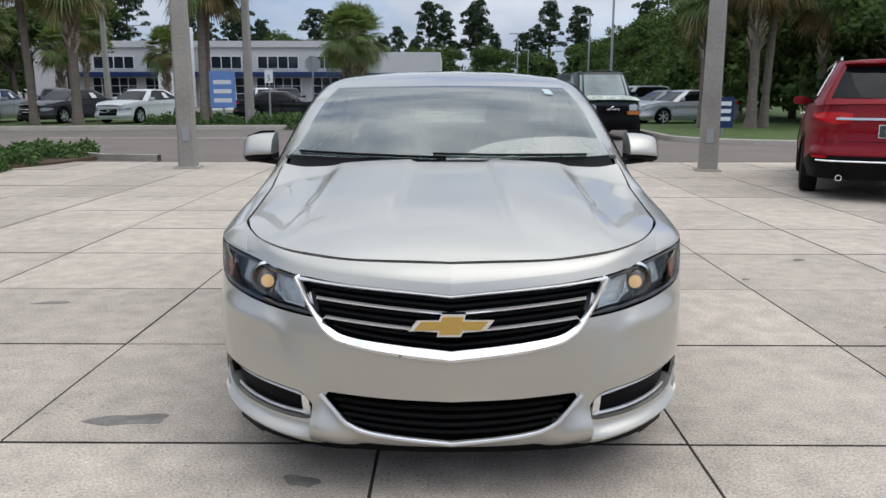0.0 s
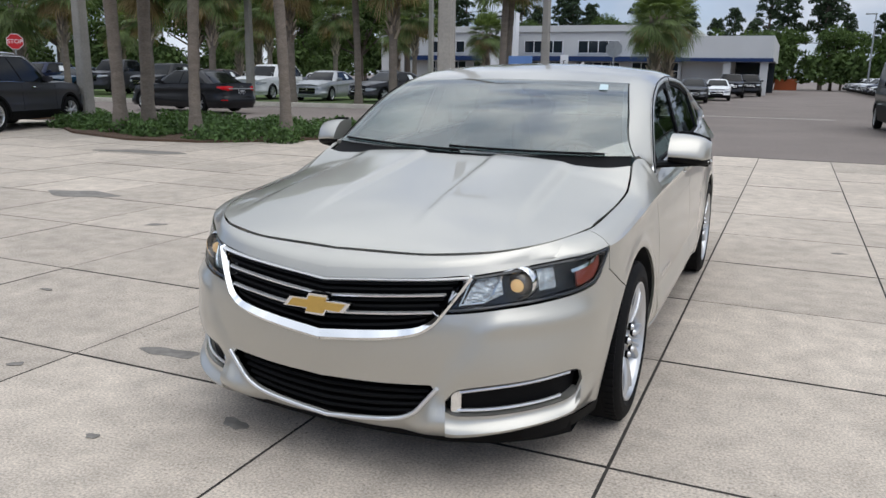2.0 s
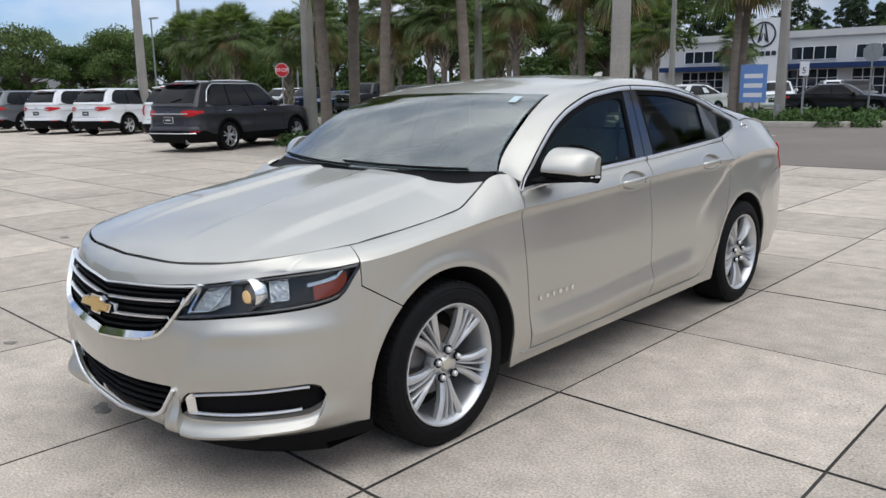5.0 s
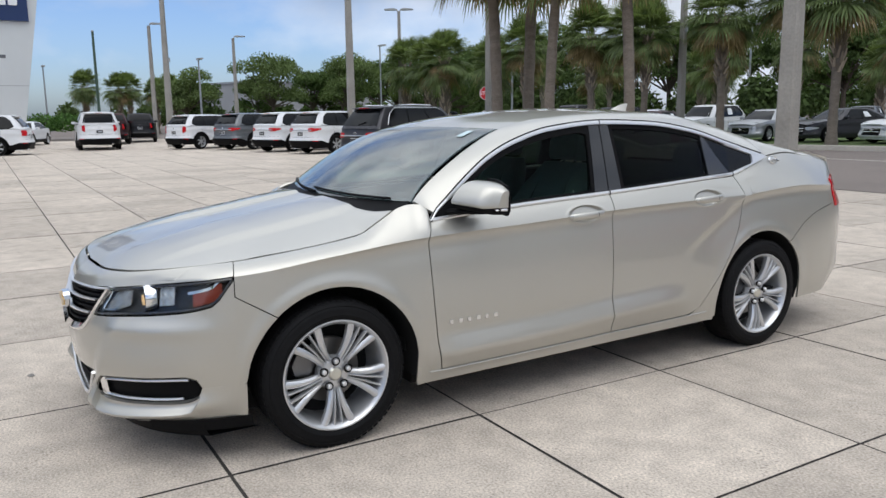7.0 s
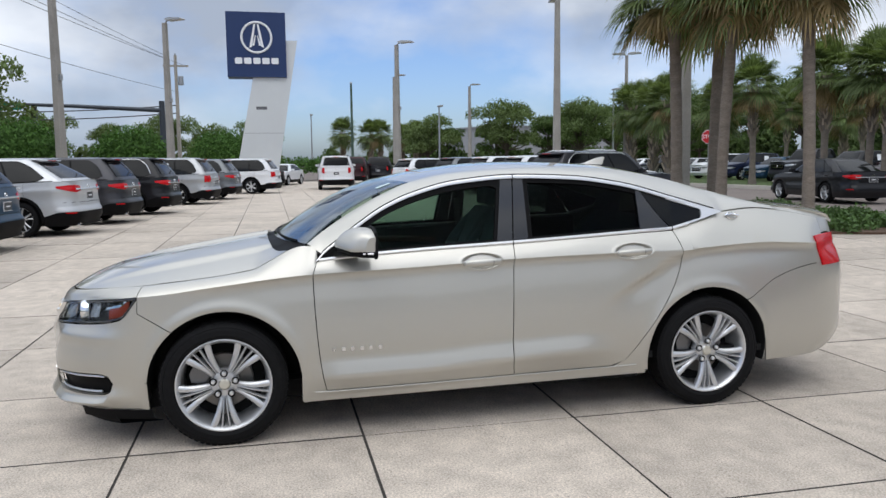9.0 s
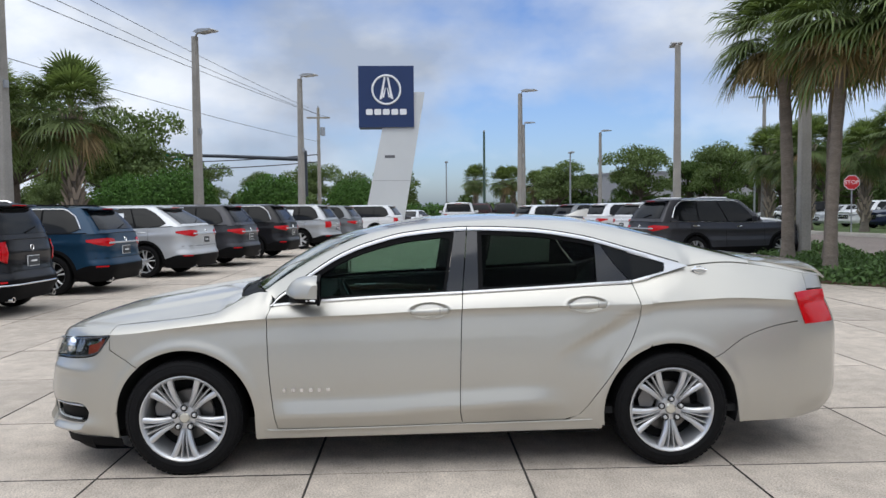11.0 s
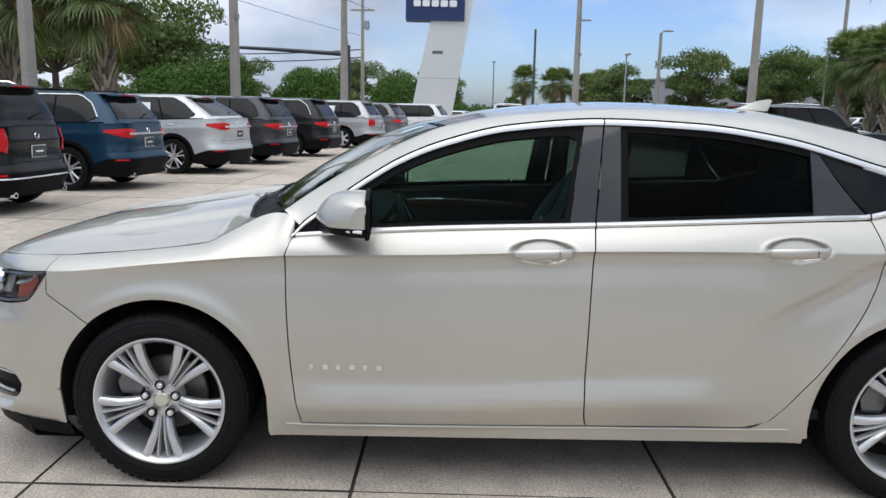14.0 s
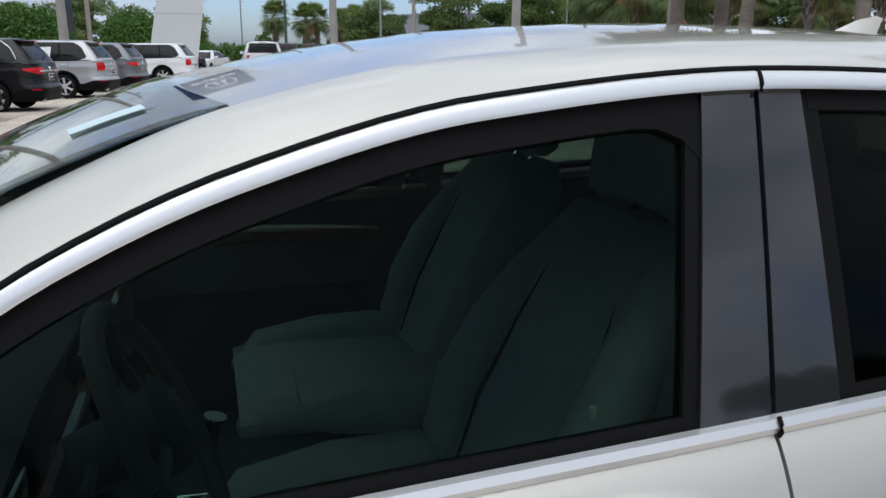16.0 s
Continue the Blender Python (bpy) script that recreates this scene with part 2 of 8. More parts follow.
# ---- mesh helpers ----
def spline(xs, ys):
    """Monotone cubic through a few points."""
    xs, ys = np.array(xs, float), np.array(ys, float)
    h, d = np.diff(xs), np.diff(ys) / np.diff(xs)
    m = np.zeros(len(xs))
    for i in range(1, len(xs) - 1):
        if d[i - 1] * d[i] > 0:
            w1, w2 = 2 * h[i] + h[i - 1], h[i] + 2 * h[i - 1]
            m[i] = (w1 + w2) / (w1 / d[i - 1] + w2 / d[i])
    m[0], m[-1] = d[0], d[-1]

    def f(x):
        x = np.clip(np.asarray(x, float), xs[0], xs[-1])
        i = np.clip(np.searchsorted(xs, x) - 1, 0, len(h) - 1)
        t = (x - xs[i]) / h[i]
        return ((1 + 2 * t) * (1 - t) ** 2 * ys[i] + t * (1 - t) ** 2 * h[i] * m[i] + t * t * (3 - 2 * t) * ys[i + 1] + t * t * (t - 1) * h[i] * m[i + 1])
    return f


def smooth(a, b, x):
    t = np.clip((x - a) / (b - a), 0, 1)
    return t * t * (3 - 2 * t)


class Geo:
    """Vertices and faces that grow into one mesh."""
    def __init__(self):
        self.v, self.f, self.m = [], [], []

    def add(self, verts, faces, mi=0):
        n = len(self.v)
        self.v.extend([tuple(map(float, p)) for p in verts])
        self.f.extend([tuple(i + n for i in f) for f in faces])
        self.m.extend([mi] * len(faces))
        return self

    def grid(self, pts, mi=0, close_u=False, close_v=False, flip=False):
        """pts[u][v] of points."""
        a = np.asarray(pts, float)
        nu, nv = a.shape[:2]
        fs = []
        for i in range(nu if close_u else nu - 1):
            for j in range(nv if close_v else nv - 1):
                q = (i * nv + j, ((i + 1) % nu) * nv + j, ((i + 1) % nu) * nv + (j + 1) % nv, i * nv + (j + 1) % nv)
                fs.append(q[::-1] if flip else q)
        return self.add(a.reshape(-1, 3), fs, mi)

    def box(self, lo, hi, mi=0, m=None):
        x0, y0, z0 = lo
        x1, y1, z1 = hi
        v = [(x0, y0, z0), (x1, y0, z0), (x1, y1, z0), (x0, y1, z0), (x0, y0, z1), (x1, y0, z1), (x1, y1, z1), (x0, y1, z1)]
        if m is not None:
            v = [m @ Vector(p) for p in v]
        return self.add(v, [(3, 2, 1, 0), (4, 5, 6, 7), (0, 1, 5, 4), (1, 2, 6, 5), (2, 3, 7, 6), (3, 0, 4, 7)], mi)

    def tube(self, path, r, n=8, mi=0, cap=True, flat=1.0, up=(0, 0, 1)):
        """Sweep of a round (or flattened) section along a path."""
        path = [Vector(p) for p in path]
        rs = r if hasattr(r, "__len__") else [r] * len(path)
        rings = []
        for i, p in enumerate(path):
            d = (path[min(i + 1, len(path) - 1)] - path[max(i - 1, 0)]).normalized()
            a = d.cross(Vector(up))
            a = a.normalized() if a.length > 1e-4 else d.orthogonal().normalized()
            b = a.cross(d)
            rings.append([p + (a * math.cos(k * 2 * math.pi / n) + b * math.sin(k * 2 * math.pi / n) * flat) * rs[i] for k in range(n)])
        self.grid([[tuple(q) for q in ring] for ring in rings], mi, close_v=True)
        if cap:
            base = len(self.v) - len(path) * n
            self.f.append(tuple(range(base, base + n)))
            self.f.append(tuple(reversed(range(base + (len(path) - 1) * n, base + len(path) * n))))
            self.m.extend([mi, mi])
        return self

    def lathe(self, profile, n=32, mi=0, axis="x", centre=(0, 0, 0), close=False):
        """Turn (radius, along) pairs round an axis."""
        pts = []
        for k in range(n):
            c, s = math.cos(2 * math.pi * k / n), math.sin(2 * math.pi * k / n)
            row = []
            for r, h in profile:
                p = {"x": (h, r * c, r * s), "y": (r * s, h, r * c), "z": (r * c, r * s, h)}[axis]
                row.append([p[i] + centre[i] for i in range(3)])
            pts.append(row)
        return self.grid(pts, mi, close_u=True, close_v=close)

    def prism(self, outline, depth, axis="x", at=0.0, mi=0, m=None):
        """A flat outline given a thickness. The outline is in the two other axes."""
        n = len(outline)

        def pt(a, b, d):
            p = {"x": (at + d, a, b), "y": (a, at + d, b), "z": (a, b, at + d)}[axis]
            return tuple(m @ Vector(p)) if m is not None else p
        v = [pt(a, b, 0) for a, b in outline] + [pt(a, b, depth) for a, b in outline]
        fs = [tuple(range(n))[::-1], tuple(range(n, 2 * n))] + [(i, (i + 1) % n, n + (i + 1) % n, n + i) for i in range(n)]
        return self.add(v, fs, mi)

    def mesh(self, name, mats, shade=True):
        me = bpy.data.meshes.new(name)
        me.from_pydata(self.v, [], self.f)
        for x in (mats if isinstance(mats, (list, tuple)) else [mats]):
            me.materials.append(x)
        me.polygons.foreach_set("material_index", self.m)
        if shade:
            me.polygons.foreach_set("use_smooth", [True] * len(self.f))
            me.set_sharp_from_angle(angle=radians(38))
        me.validate()
        me.update()
        return me


def fix_normals(me):
    bm = bmesh.new()
    bm.from_mesh(me)
    bmesh.ops.recalc_face_normals(bm, faces=bm.faces)
    bm.to_mesh(me)
    bm.free()


def part(name, geo, mats, parent=None, label="", m=None, shade=True, fix=True):
    me = geo.mesh(name, mats, shade) if isinstance(geo, Geo) else geo
    if fix and isinstance(geo, Geo):
        fix_normals(me)
    ob = new(name, me)
    if parent is not None:
        ob.parent = parent
    if m is not None:
        ob.matrix_basis = m
    if label:
        tagged(ob, label)
    return ob


def thing(name, label, category, group="", kind="", at=None):
    ob = new(name)
    ob.empty_display_size = 0.2
    if at is not None:
        ob.matrix_basis = at
    return tagged(ob, label, category, group, kind)


def solid(geo, thickness, up=None):
    """Close an open sheet into a thin plate by doubling it inwards along its vertex normals."""
    me = geo.mesh("tmp", [])
    bm = bmesh.new()
    bm.from_mesh(me)
    bmesh.ops.recalc_face_normals(bm, faces=bm.faces)
    bm.normal_update()
    vs = [v.co.copy() for v in bm.verts]
    ns = [v.normal.copy() for v in bm.verts]
    edges = [(e.verts[0].index, e.verts[1].index) for e in bm.edges if e.is_boundary]
    bm.verts.index_update()
    fs = [[v.index for v in f.verts] for f in bm.faces]
    bm.free()
    bpy.data.meshes.remove(me)
    n = len(vs)
    g = Geo()
    g.add(vs + [v - k * thickness for v, k in zip(vs, ns)], fs + [[i + n for i in f][::-1] for f in fs] + [(a, b, b + n, a + n) for a, b in edges])
    return g


def lettering(text, size, depth, material_, parent, m, name="lettering", label="", align="CENTER", spacing=1.0):
    cu = bpy.data.curves.new(name, "FONT")
    cu.body, cu.size, cu.extrude, cu.align_x, cu.align_y, cu.space_character = text, size, depth, align, "CENTER", spacing
    tmp = new(name, cu)
    me = bpy.data.meshes.new_from_object(tmp.evaluated_get(bpy.context.evaluated_depsgraph_get()))
    bpy.data.objects.remove(tmp)
    me.materials.clear()
    me.materials.append(material_)
    return part(name, me, material_, parent, label, m)

# ---- ground, road, kerbs ----
tagged(part("ground", Geo().grid([[(x, y, -0.03) for y in np.linspace(-900, 1500, 9)] for x in np.linspace(-1200, 1200, 9)]), ASPHALT, fix=False), "worn grey asphalt ground", "ground", kind="structure")
SLAB_X0, SLAB_X1, SLAB_Y0, SLAB_Y1 = -58.0, 11.0, -4.7, 15.75
tagged(part("slab_bed", Geo().box((SLAB_X0, SLAB_Y0, -0.25), (SLAB_X1, SLAB_Y1, -0.0045)), JOINT), "dark joints under the concrete slabs", "pavement", kind="structure")


def kerb(name, path, w=0.16, h=0.13, drop=0.012):
    """A kerb with a rounded nose along a plan line; its body lies to the left of the line."""
    g = Geo()
    rows = []
    pts = [Vector((*p, 0)) for p in path]
    for i, p in enumerate(pts):
        d = (pts[min(i + 1, len(pts) - 1)] - pts[max(i - 1, 0)]).normalized()
        n = Vector((-d.y, d.x, 0))
        rows.append([tuple(p + n * a + Vector((0, 0, z))) for a, z in ((0, -0.2), (0, h - 0.03), (0.012, h - 0.01), (0.035, h), (w, h), (w, -0.2))])
    g.grid(rows, close_v=True)
    return tagged(part(name, g, CURB), "pale concrete kerb beside the road", "kerb", kind="structure")


def arc(cx, cy, r, a0, a1, n=10):
    return [(cx + r * math.cos(radians(a0 + (a1 - a0) * i / n)), cy + r * math.sin(radians(a0 + (a1 - a0) * i / n))) for i in range(n + 1)]


def sheet(name, outline, z, material_, label, category):
    g = Geo().prism(outline, 0.25, "z", z - 0.25)
    return tagged(part(name, g, material_, shade=False), label, category, kind="structure")


# far verge on the other side of the road, with the display cars behind it
far_line = [(-120, 27.5), (-60, 25.9), (-45, 25.7), (-34, 25.9), (-26, 27.0), (-19, 28.2), (-12, 29.6), (-7.5, 29.8)] + arc(-7.2, 33.2, 3.3, -84, 0, 8) + [(-3.9, 41.0)] + arc(-7.2, 42.0, 3.3, 0, 80, 6) + [(-12, 45.6), (-60, 46.5), (-120, 47)]
kerb("kerb_far", far_line, w=0.2, h=0.16)
sheet("verge_far", [(x, y + 0.12) for x, y in far_line[:9]] + [(-4.0, 33.5), (-4.05, 41.0), (-8, 45.2), (-60, 46.3), (-120, 46.8)], 0.10, GRASS, "mown grass strip with low shrubs", "verge")
# grass block beside the lane
right_line = [(40, 19.4), (12, 20.4), (9.3, 20.9)] + arc(9.6, 24.0, 3.1, -95, -180, 10)[1:] + [(6.7, 32.0), (9.0, 75.0), (14, 180)]
kerb("kerb_right", [(x, y) for x, y in right_line][::-1])
sheet("verge_right", [(40, 19.55), (12, 20.55), (9.4, 21.05), (7.4, 22.2), (6.65, 24.5), (6.85, 32), (9.15, 75), (14.2, 180), (60, 180), (60, 19.5)], 0.11, GRASS, "mown grass block beside the lane", "verge")
# planting island by the slabs
isl = [(-15.4, 15.2), (-14.9, 13.9), (-13.4, 12.9), (-11.0, 12.15), (-9.4, 12.5), (-8.2, 13.6), (-7.6, 15.0), (-7.4, 16.3), (-8.4, 17.2), (-11.0, 17.8), (-14.2, 17.8), (-15.3, 16.8)]
sheet("planting_bed", isl, 0.045, MULCH, "brown mulch bed with low green shrubs", "planting bed")
kerb("kerb_island", [(-15.4, 17.9), (-12, 17.95), (-8.4, 17.35), (-7.2, 16.4), (-6.0, 16.2)][::-1], h=0.10)
sheet("planting_bed_far", [(-30, 17.0), (-22, 15.9), (-18.5, 15.9), (-18.0, 17.8), (-22, 18.8), (-30, 19.2)], 0.045, MULCH, "brown mulch bed under palms", "planting bed")
tagged(part("lane_line", Geo().box((-3.3, 33.0, -0.03), (2.9, 33.22, -0.024)).box((-12.6, 24.5, -0.03), (-5.6, 24.62, -0.024)), mat("worn line paint", (0.45, 0.43, 0.38), rough=0.8, grain=30, amount=0.25)), "worn white road line", "road marking", kind="structure")


# ---- leaf clouds ----
def leaf_cloud(rng, lumps, n, size, z_squash=1.0):
    """Many small leaf quads scattered over the shells of a few lumps: (x, y, z, rx, ry, rz)."""
    lumps = np.array(lumps, float)
    area = (lumps[:, 3] * lumps[:, 5])
    pick = rng.choice(len(lumps), n, p=area / area.sum())
    d = rng.normal(size=(n, 3))
    d /= np.linalg.norm(d, axis=1)[:, None]
    d[:, 2] = np.abs(d[:, 2]) * 1.0 - 0.25 * (rng.random(n) < 0.5)
    r = rng.uniform(0.72, 1.08, n)[:, None]
    c = lumps[pick, :3] + d * lumps[pick, 3:6] * r
    a = rng.normal(size=(n, 3))
    a /= np.linalg.norm(a, axis=1)[:, None]
    b = np.cross(a, d + 0.3 * rng.normal(size=(n, 3)))
    b /= np.linalg.norm(b, axis=1)[:, None] + 1e-9
    s = size * rng.uniform(0.6, 1.4, n)[:, None]
    v = np.stack([c - a * s, c - b * s * 0.5, c + a * s, c + b * s * 0.5], 1).reshape(-1, 3)
    return v, [(4 * i, 4 * i + 1, 4 * i + 2, 4 * i + 3) for i in range(n)]


def cloud_mesh(name, rng, lumps, n, size, material_):
    v, f = leaf_cloud(rng, lumps, n, size)
    me = bpy.data.meshes.new(name)
    me.from_pydata(v.tolist(), [], f)
    me.materials.append(material_)
    return me


def broadleaf(rng, h, w, n=9000, size=0.15, material_=WOODS):
    """(trunk geo, crown mesh) of a tree of height h."""
    g = Geo()
    lean = rng.normal(0, 0.03, 2) * h
    g.tube([(0, 0, -0.1), (lean[0] * 0.4, lean[1] * 0.4, h * 0.3), (lean[0], lean[1], h * 0.62)], [0.028 * h, 0.02 * h, 0.012 * h], 8)
    lumps = []
    for k in range(20):
        a = k * 2.4
        rr = w * 0.5 * rng.uniform(0.15, 0.85)
        z = h * rng.uniform(0.40, 0.85)
        x, y = rr * math.cos(a), rr * math.sin(a)
        g.tube([(lean[0] * 0.5, lean[1] * 0.5, h * 0.32), (x * 0.6, y * 0.6, z * 0.85), (x, y, z)], [0.011 * h, 0.007 * h, 0.003 * h], 5)
        r = w * rng.uniform(0.13, 0.25)
        lumps.append((x, y, z, r, r, r * 0.75))
    return g, cloud_mesh("crown", rng, lumps, n, size, material_)


def pine(rng, h):
    g = Geo()
    g.tube([(0, 0, -0.1), (0.1, 0.05, h * 0.5), (0.0, 0.1, h * 0.97)], [0.018 * h, 0.012 * h, 0.004 * h], 7)
    lumps = []
    for k in range(30):
        z = h * (0.48 + 0.50 * (k / 29) ** 0.8)
        a = k * 2.4 + rng.uniform(-0.4, 0.4)
        rr = h * 0.20 * (1.1 - 0.75 * (k / 29)) * rng.uniform(0.15, 1.1)
        x, y = rr * math.cos(a), rr * math.sin(a)
        g.tube([(0, 0.05, z - 0.3), (x, y, z)], [0.004 * h, 0.002 * h], 4)
        r = h * rng.uniform(0.035, 0.07)
        lumps.append((x, y, z, r, r, r * rng.uniform(0.6, 1.0)))
    return g, cloud_mesh("crown", rng, lumps, 3400, 0.22, PINE)


def fan_leaf(rng, g, base, az, el, length, droop, dry=False):
    """A fan-shaped palm leaf: stalk and pleated blades that split and hang at the tips."""
    d = Vector((math.cos(az) * math.cos(el), math.sin(az) * math.cos(el), math.sin(el)))
    side = Vector((-math.sin(az), math.cos(az), 0))
    up = side.cross(d) * -1
    stalk = length * 0.50
    mid = base + d * stalk * 0.5 + Vector((0, 0, -0.02))
    hub = base + d * stalk + Vector((0, 0, -droop * 0.10))
    w = 0.022
    mi = 1 if dry else 0
    g.add([base - side * w, base + side * w, mid + side * w * 0.8, mid - side * w * 0.8, hub + side * w * 0.6, hub - side * w * 0.6], [(0, 1, 2, 3), (3, 2, 4, 5)], mi)
    hang = rng.uniform(0.45, 1.0) * (0.10 + 0.85 * max(0.0, droop - 0.25))
    d = (d - Vector((0, 0, hang))).normalized()
    up = side.cross(d) * -1
    nb = 27
    for k in range(nb):
        t = (k / (nb - 1)) * 2 - 1
        ang = t * 1.80
        L = length * 0.62 * (1 - 0.34 * abs(t) ** 1.5) * rng.uniform(0.9, 1.08)
        dirv = (d * math.cos(ang) + side * math.sin(ang)).normalized()
        perp = (side * math.cos(ang) - d * math.sin(ang)).normalized()
        lift = up * (0.10 * L * (1 if k % 2 else -0.2))
        sag = droop * rng.uniform(0.7, 1.3)
        p1 = hub + dirv * L * 0.45 + lift * 0.3 + Vector((0, 0, -sag * 0.05 * L))
        p2 = hub + dirv * L * 0.78 + Vector((0, 0, -sag * 0.20 * L))
        p3 = hub + dirv * L * 0.98 + Vector((0, 0, -sag * 0.55 * L))
        w1 = L * 0.040
        g.add([hub, p1 - perp * w1, p1 + perp * w1, p2 - perp * w1 * 0.6, p2 + perp * w1 * 0.6, p3], [(0, 1, 2), (1, 3, 4, 2), (3, 5, 4)], mi)


def palm(rng, h, boots, leaves=42, spread=1.55, curve=0.0):
    """(trunk, boots, crown) of a cabbage palm with its crown base at height h."""
    tr, bo, cr = Geo(), Geo(), Geo()
    a = rng.uniform(0, 6.28)
    path, rad = [], []
    for f in np.linspace(0, 1, 16):
        path.append((curve * f * f * math.cos(a), curve * f * f * math.sin(a), -0.1 + (h + 0.1) * f))
        rad.append(0.165 * (1.35 - 0.5 * min(f * 6, 1) + 0.06 * math.sin(f * 40)) + (0.03 if f > 0.85 else 0))
    tr.tube(path, rad, 14)
    topv = Vector(path[-1])
    count = int(boots * h * 19)
    for k in range(count):
        z = h - boots * h * k / count
        f = z / h
        aa = k * 2.39996 + rng.uniform(-0.1, 0.1)
        c = Vector((curve * f * f * math.cos(a), curve * f * f * math.sin(a), z))
        o = Vector((math.cos(aa), math.sin(aa), 0))
        s = Vector((-math.sin(aa), math.cos(aa), 0))
        p0 = c + o * 0.15 - Vector((0, 0, 0.12))
        # a split leaf base: two prongs that spread upwards
        for sg in (-1, 1):
            p1 = c + o * rng.uniform(0.24, 0.31) + Vector((0, 0, rng.uniform(0.15, 0.24))) + s * sg * 0.085
            bo.add([p0 - s * 0.045, p0 + s * 0.045, p1 + s * 0.022, p1 - s * 0.022, p0 - s * 0.04 - o * 0.06, p0 + s * 0.04 - o * 0.06, p1 - o * 0.035 + s * 0.018, p1 - o * 0.035 - s * 0.018], [(0, 1, 2, 3), (0, 3, 7, 4), (1, 5, 6, 2), (3, 2, 6, 7)])
    for k in range(leaves):
        f = k / leaves
        az = k * 2.39996 + rng.uniform(-0.25, 0.25)
        el = radians(84 - 122 * f ** 0.95) + rng.uniform(-0.22, 0.22)
        dry = f > 0.74 and rng.random() < 0.55
        fan_leaf(rng, cr, topv + Vector((0.08 * math.cos(az), 0.08 * math.sin(az), 0.30 - 0.55 * f)), az, el, spread * rng.uniform(0.85, 1.15) * (0.85 if dry else 1.0), 0.22 + 0.70 * f, dry=dry)
    return tr, bo, cr


def make_palm(kind, x, y, h_scale=1.0, turn=0.0, base=None):
    tr, bo, cr = PALMS[kind]
    at = pose(x, y, 0.02, 0, 0, turn) @ Matrix.Diagonal((1, 1, h_scale, 1))
    t = thing("palm_tree", PALM_LABEL[kind], "palm tree", "palms of the car lot")
    t.matrix_basis = pose(x, y, 0.0, 0, 0, turn)
    t.scale = (h_scale, h_scale, h_scale)
    for nm, me in (("trunk", tr), ("booted_stem", bo), ("crown", cr)):
        if me is not None:
            part(nm, me, None, t)
    return t


rng = np.random.default_rng(7)
PALMS, PALM_LABEL = [], []
for h, boots, leaves, spread, curve, lab in ((5.6, 0.0, 72, 1.55, 0.20, "tall cabbage palm with smooth grey trunk"), (4.6, 0.5, 76, 1.38, 0.12, "cabbage palm with crossed leaf boots on its trunk"), (3.2, 0.85, 66, 1.10, 0.0, "short cabbage palm with shaggy booted trunk"), (6.4, 0.06, 72, 1.75, 0.35, "tall leaning cabbage palm with grey trunk")):
    a, b, c = palm(rng, h, boots, leaves, spread, curve)
    PALMS.append((a.mesh("trunk", BARK), b.mesh("booted_stem", BOOT, False) if b.v else None, c.mesh("crown", [FROND, DRYFROND], False)))
    PALM_LABEL.append(lab)
for k, x, y, s, tn in (
        # island by the slabs
        (0, -12.4, 13.4, 0.97, 20), (0, -12.75, 14.6, 1.0, 140), (3, -10.0, 13.1, 0.80, 250), (3, -8.35, 14.0, 0.80, 60),
        # along the far verge
        (0, -16.1, 30.4, 1.05, 10), (1, -14.4, 30.4, 1.25, 80), (0, -9.6, 30.8, 1.0, 200), (0, -9.8, 32.0, 1.02, 120),
        (1, -18.8, 29.3, 1.15, 220), (1, -22.5, 28.5, 1.05, 20), (1, -23.5, 28.6, 1.1, 70), (1, -26.0, 28.4, 1.12, 160), (1, -31.4, 28.4, 1.1, 260), (2, -34.6, 28.4, 1.35, 50), (2, -38.5, 27.4, 1.5, 130), (2, -41.3, 27.9, 1.45, 310), (2, -44.5, 27.9, 1.5, 40),
        # deeper in the display lot
        (1, -30.0, 43.0, 1.15, 130), (1, -22.0, 48.0, 1.1, 310), (2, -27.0, 55.0, 1.4, 40), (2, -20.0, 56.0, 1.35, 90), (2, -38.0, 50.0, 1.45, 190), (1, -40.0, 42.5, 1.05, 260), (1, -50.0, 44.0, 1.15, 15), (2, -46.0, 46.0, 1.4, 230), (2, -34.0, 47.0, 1.4, 100), (1, -26.0, 44.5, 1.1, 5),
        # tip of the verge by the lane
        (2, -5.05, 40.0, 1.30, 25), (2, -4.9, 43.6, 1.36, 150), (2, -5.9, 45.8, 1.32, 280),
        # right side
        (1, 9.5, 29.6, 1.08, 20), (1, 11.0, 28.7, 1.22, 200), (0, 11.7, 29.3, 1.0, 100), (1, 14.5, 31.0, 1.1, 60), (2, 13.0, 40.0, 1.4, 300),
        # behind the parked row
        (2, -22.8, -7.4, 1.55, 35), (2, -21.0, -12.4, 1.45, 170), (2, -22.4, -10.3, 1.58, 250),
        # far down the aisle
        (2, -84.0, 15.0, 1.4, 0), (2, -86.0, 12.0, 1.5, 70), (2, -83.0, 18.5, 1.3, 140), (2, -88.0, 21.0, 1.45, 220), (2, -90.0, 17.0, 1.5, 300), (2, -92.0, 2.0, 1.3, 30)):
    make_palm(k, x, y, s, tn)

# ---- woods and hedges ----
TREES = []
for i in range(4):
    g, me = broadleaf(rng, 7.0 + i * 0.8, 6.5 + i * 0.5)
    TREES.append((g.mesh("trunk", TRUNK), me))
STREETLEAF = mat("street tree leaf", (0.115, 0.155, 0.062), rough=0.8, island=0.5, spec=0.15, thin=0.3)
LIGHT_TREES = []
for i in range(3):
    g, me = broadleaf(rng, 7.4 + i * 0.8, 7.4 + i * 0.6, 9500, 0.14, STREETLEAF)
    LIGHT_TREES.append((g.mesh("trunk", TRUNK), me))
PINES = []
for i in range(3):
    g, me = pine(rng, 15.0 + i * 1.5)
    PINES.append((g.mesh("trunk", TRUNK), me))


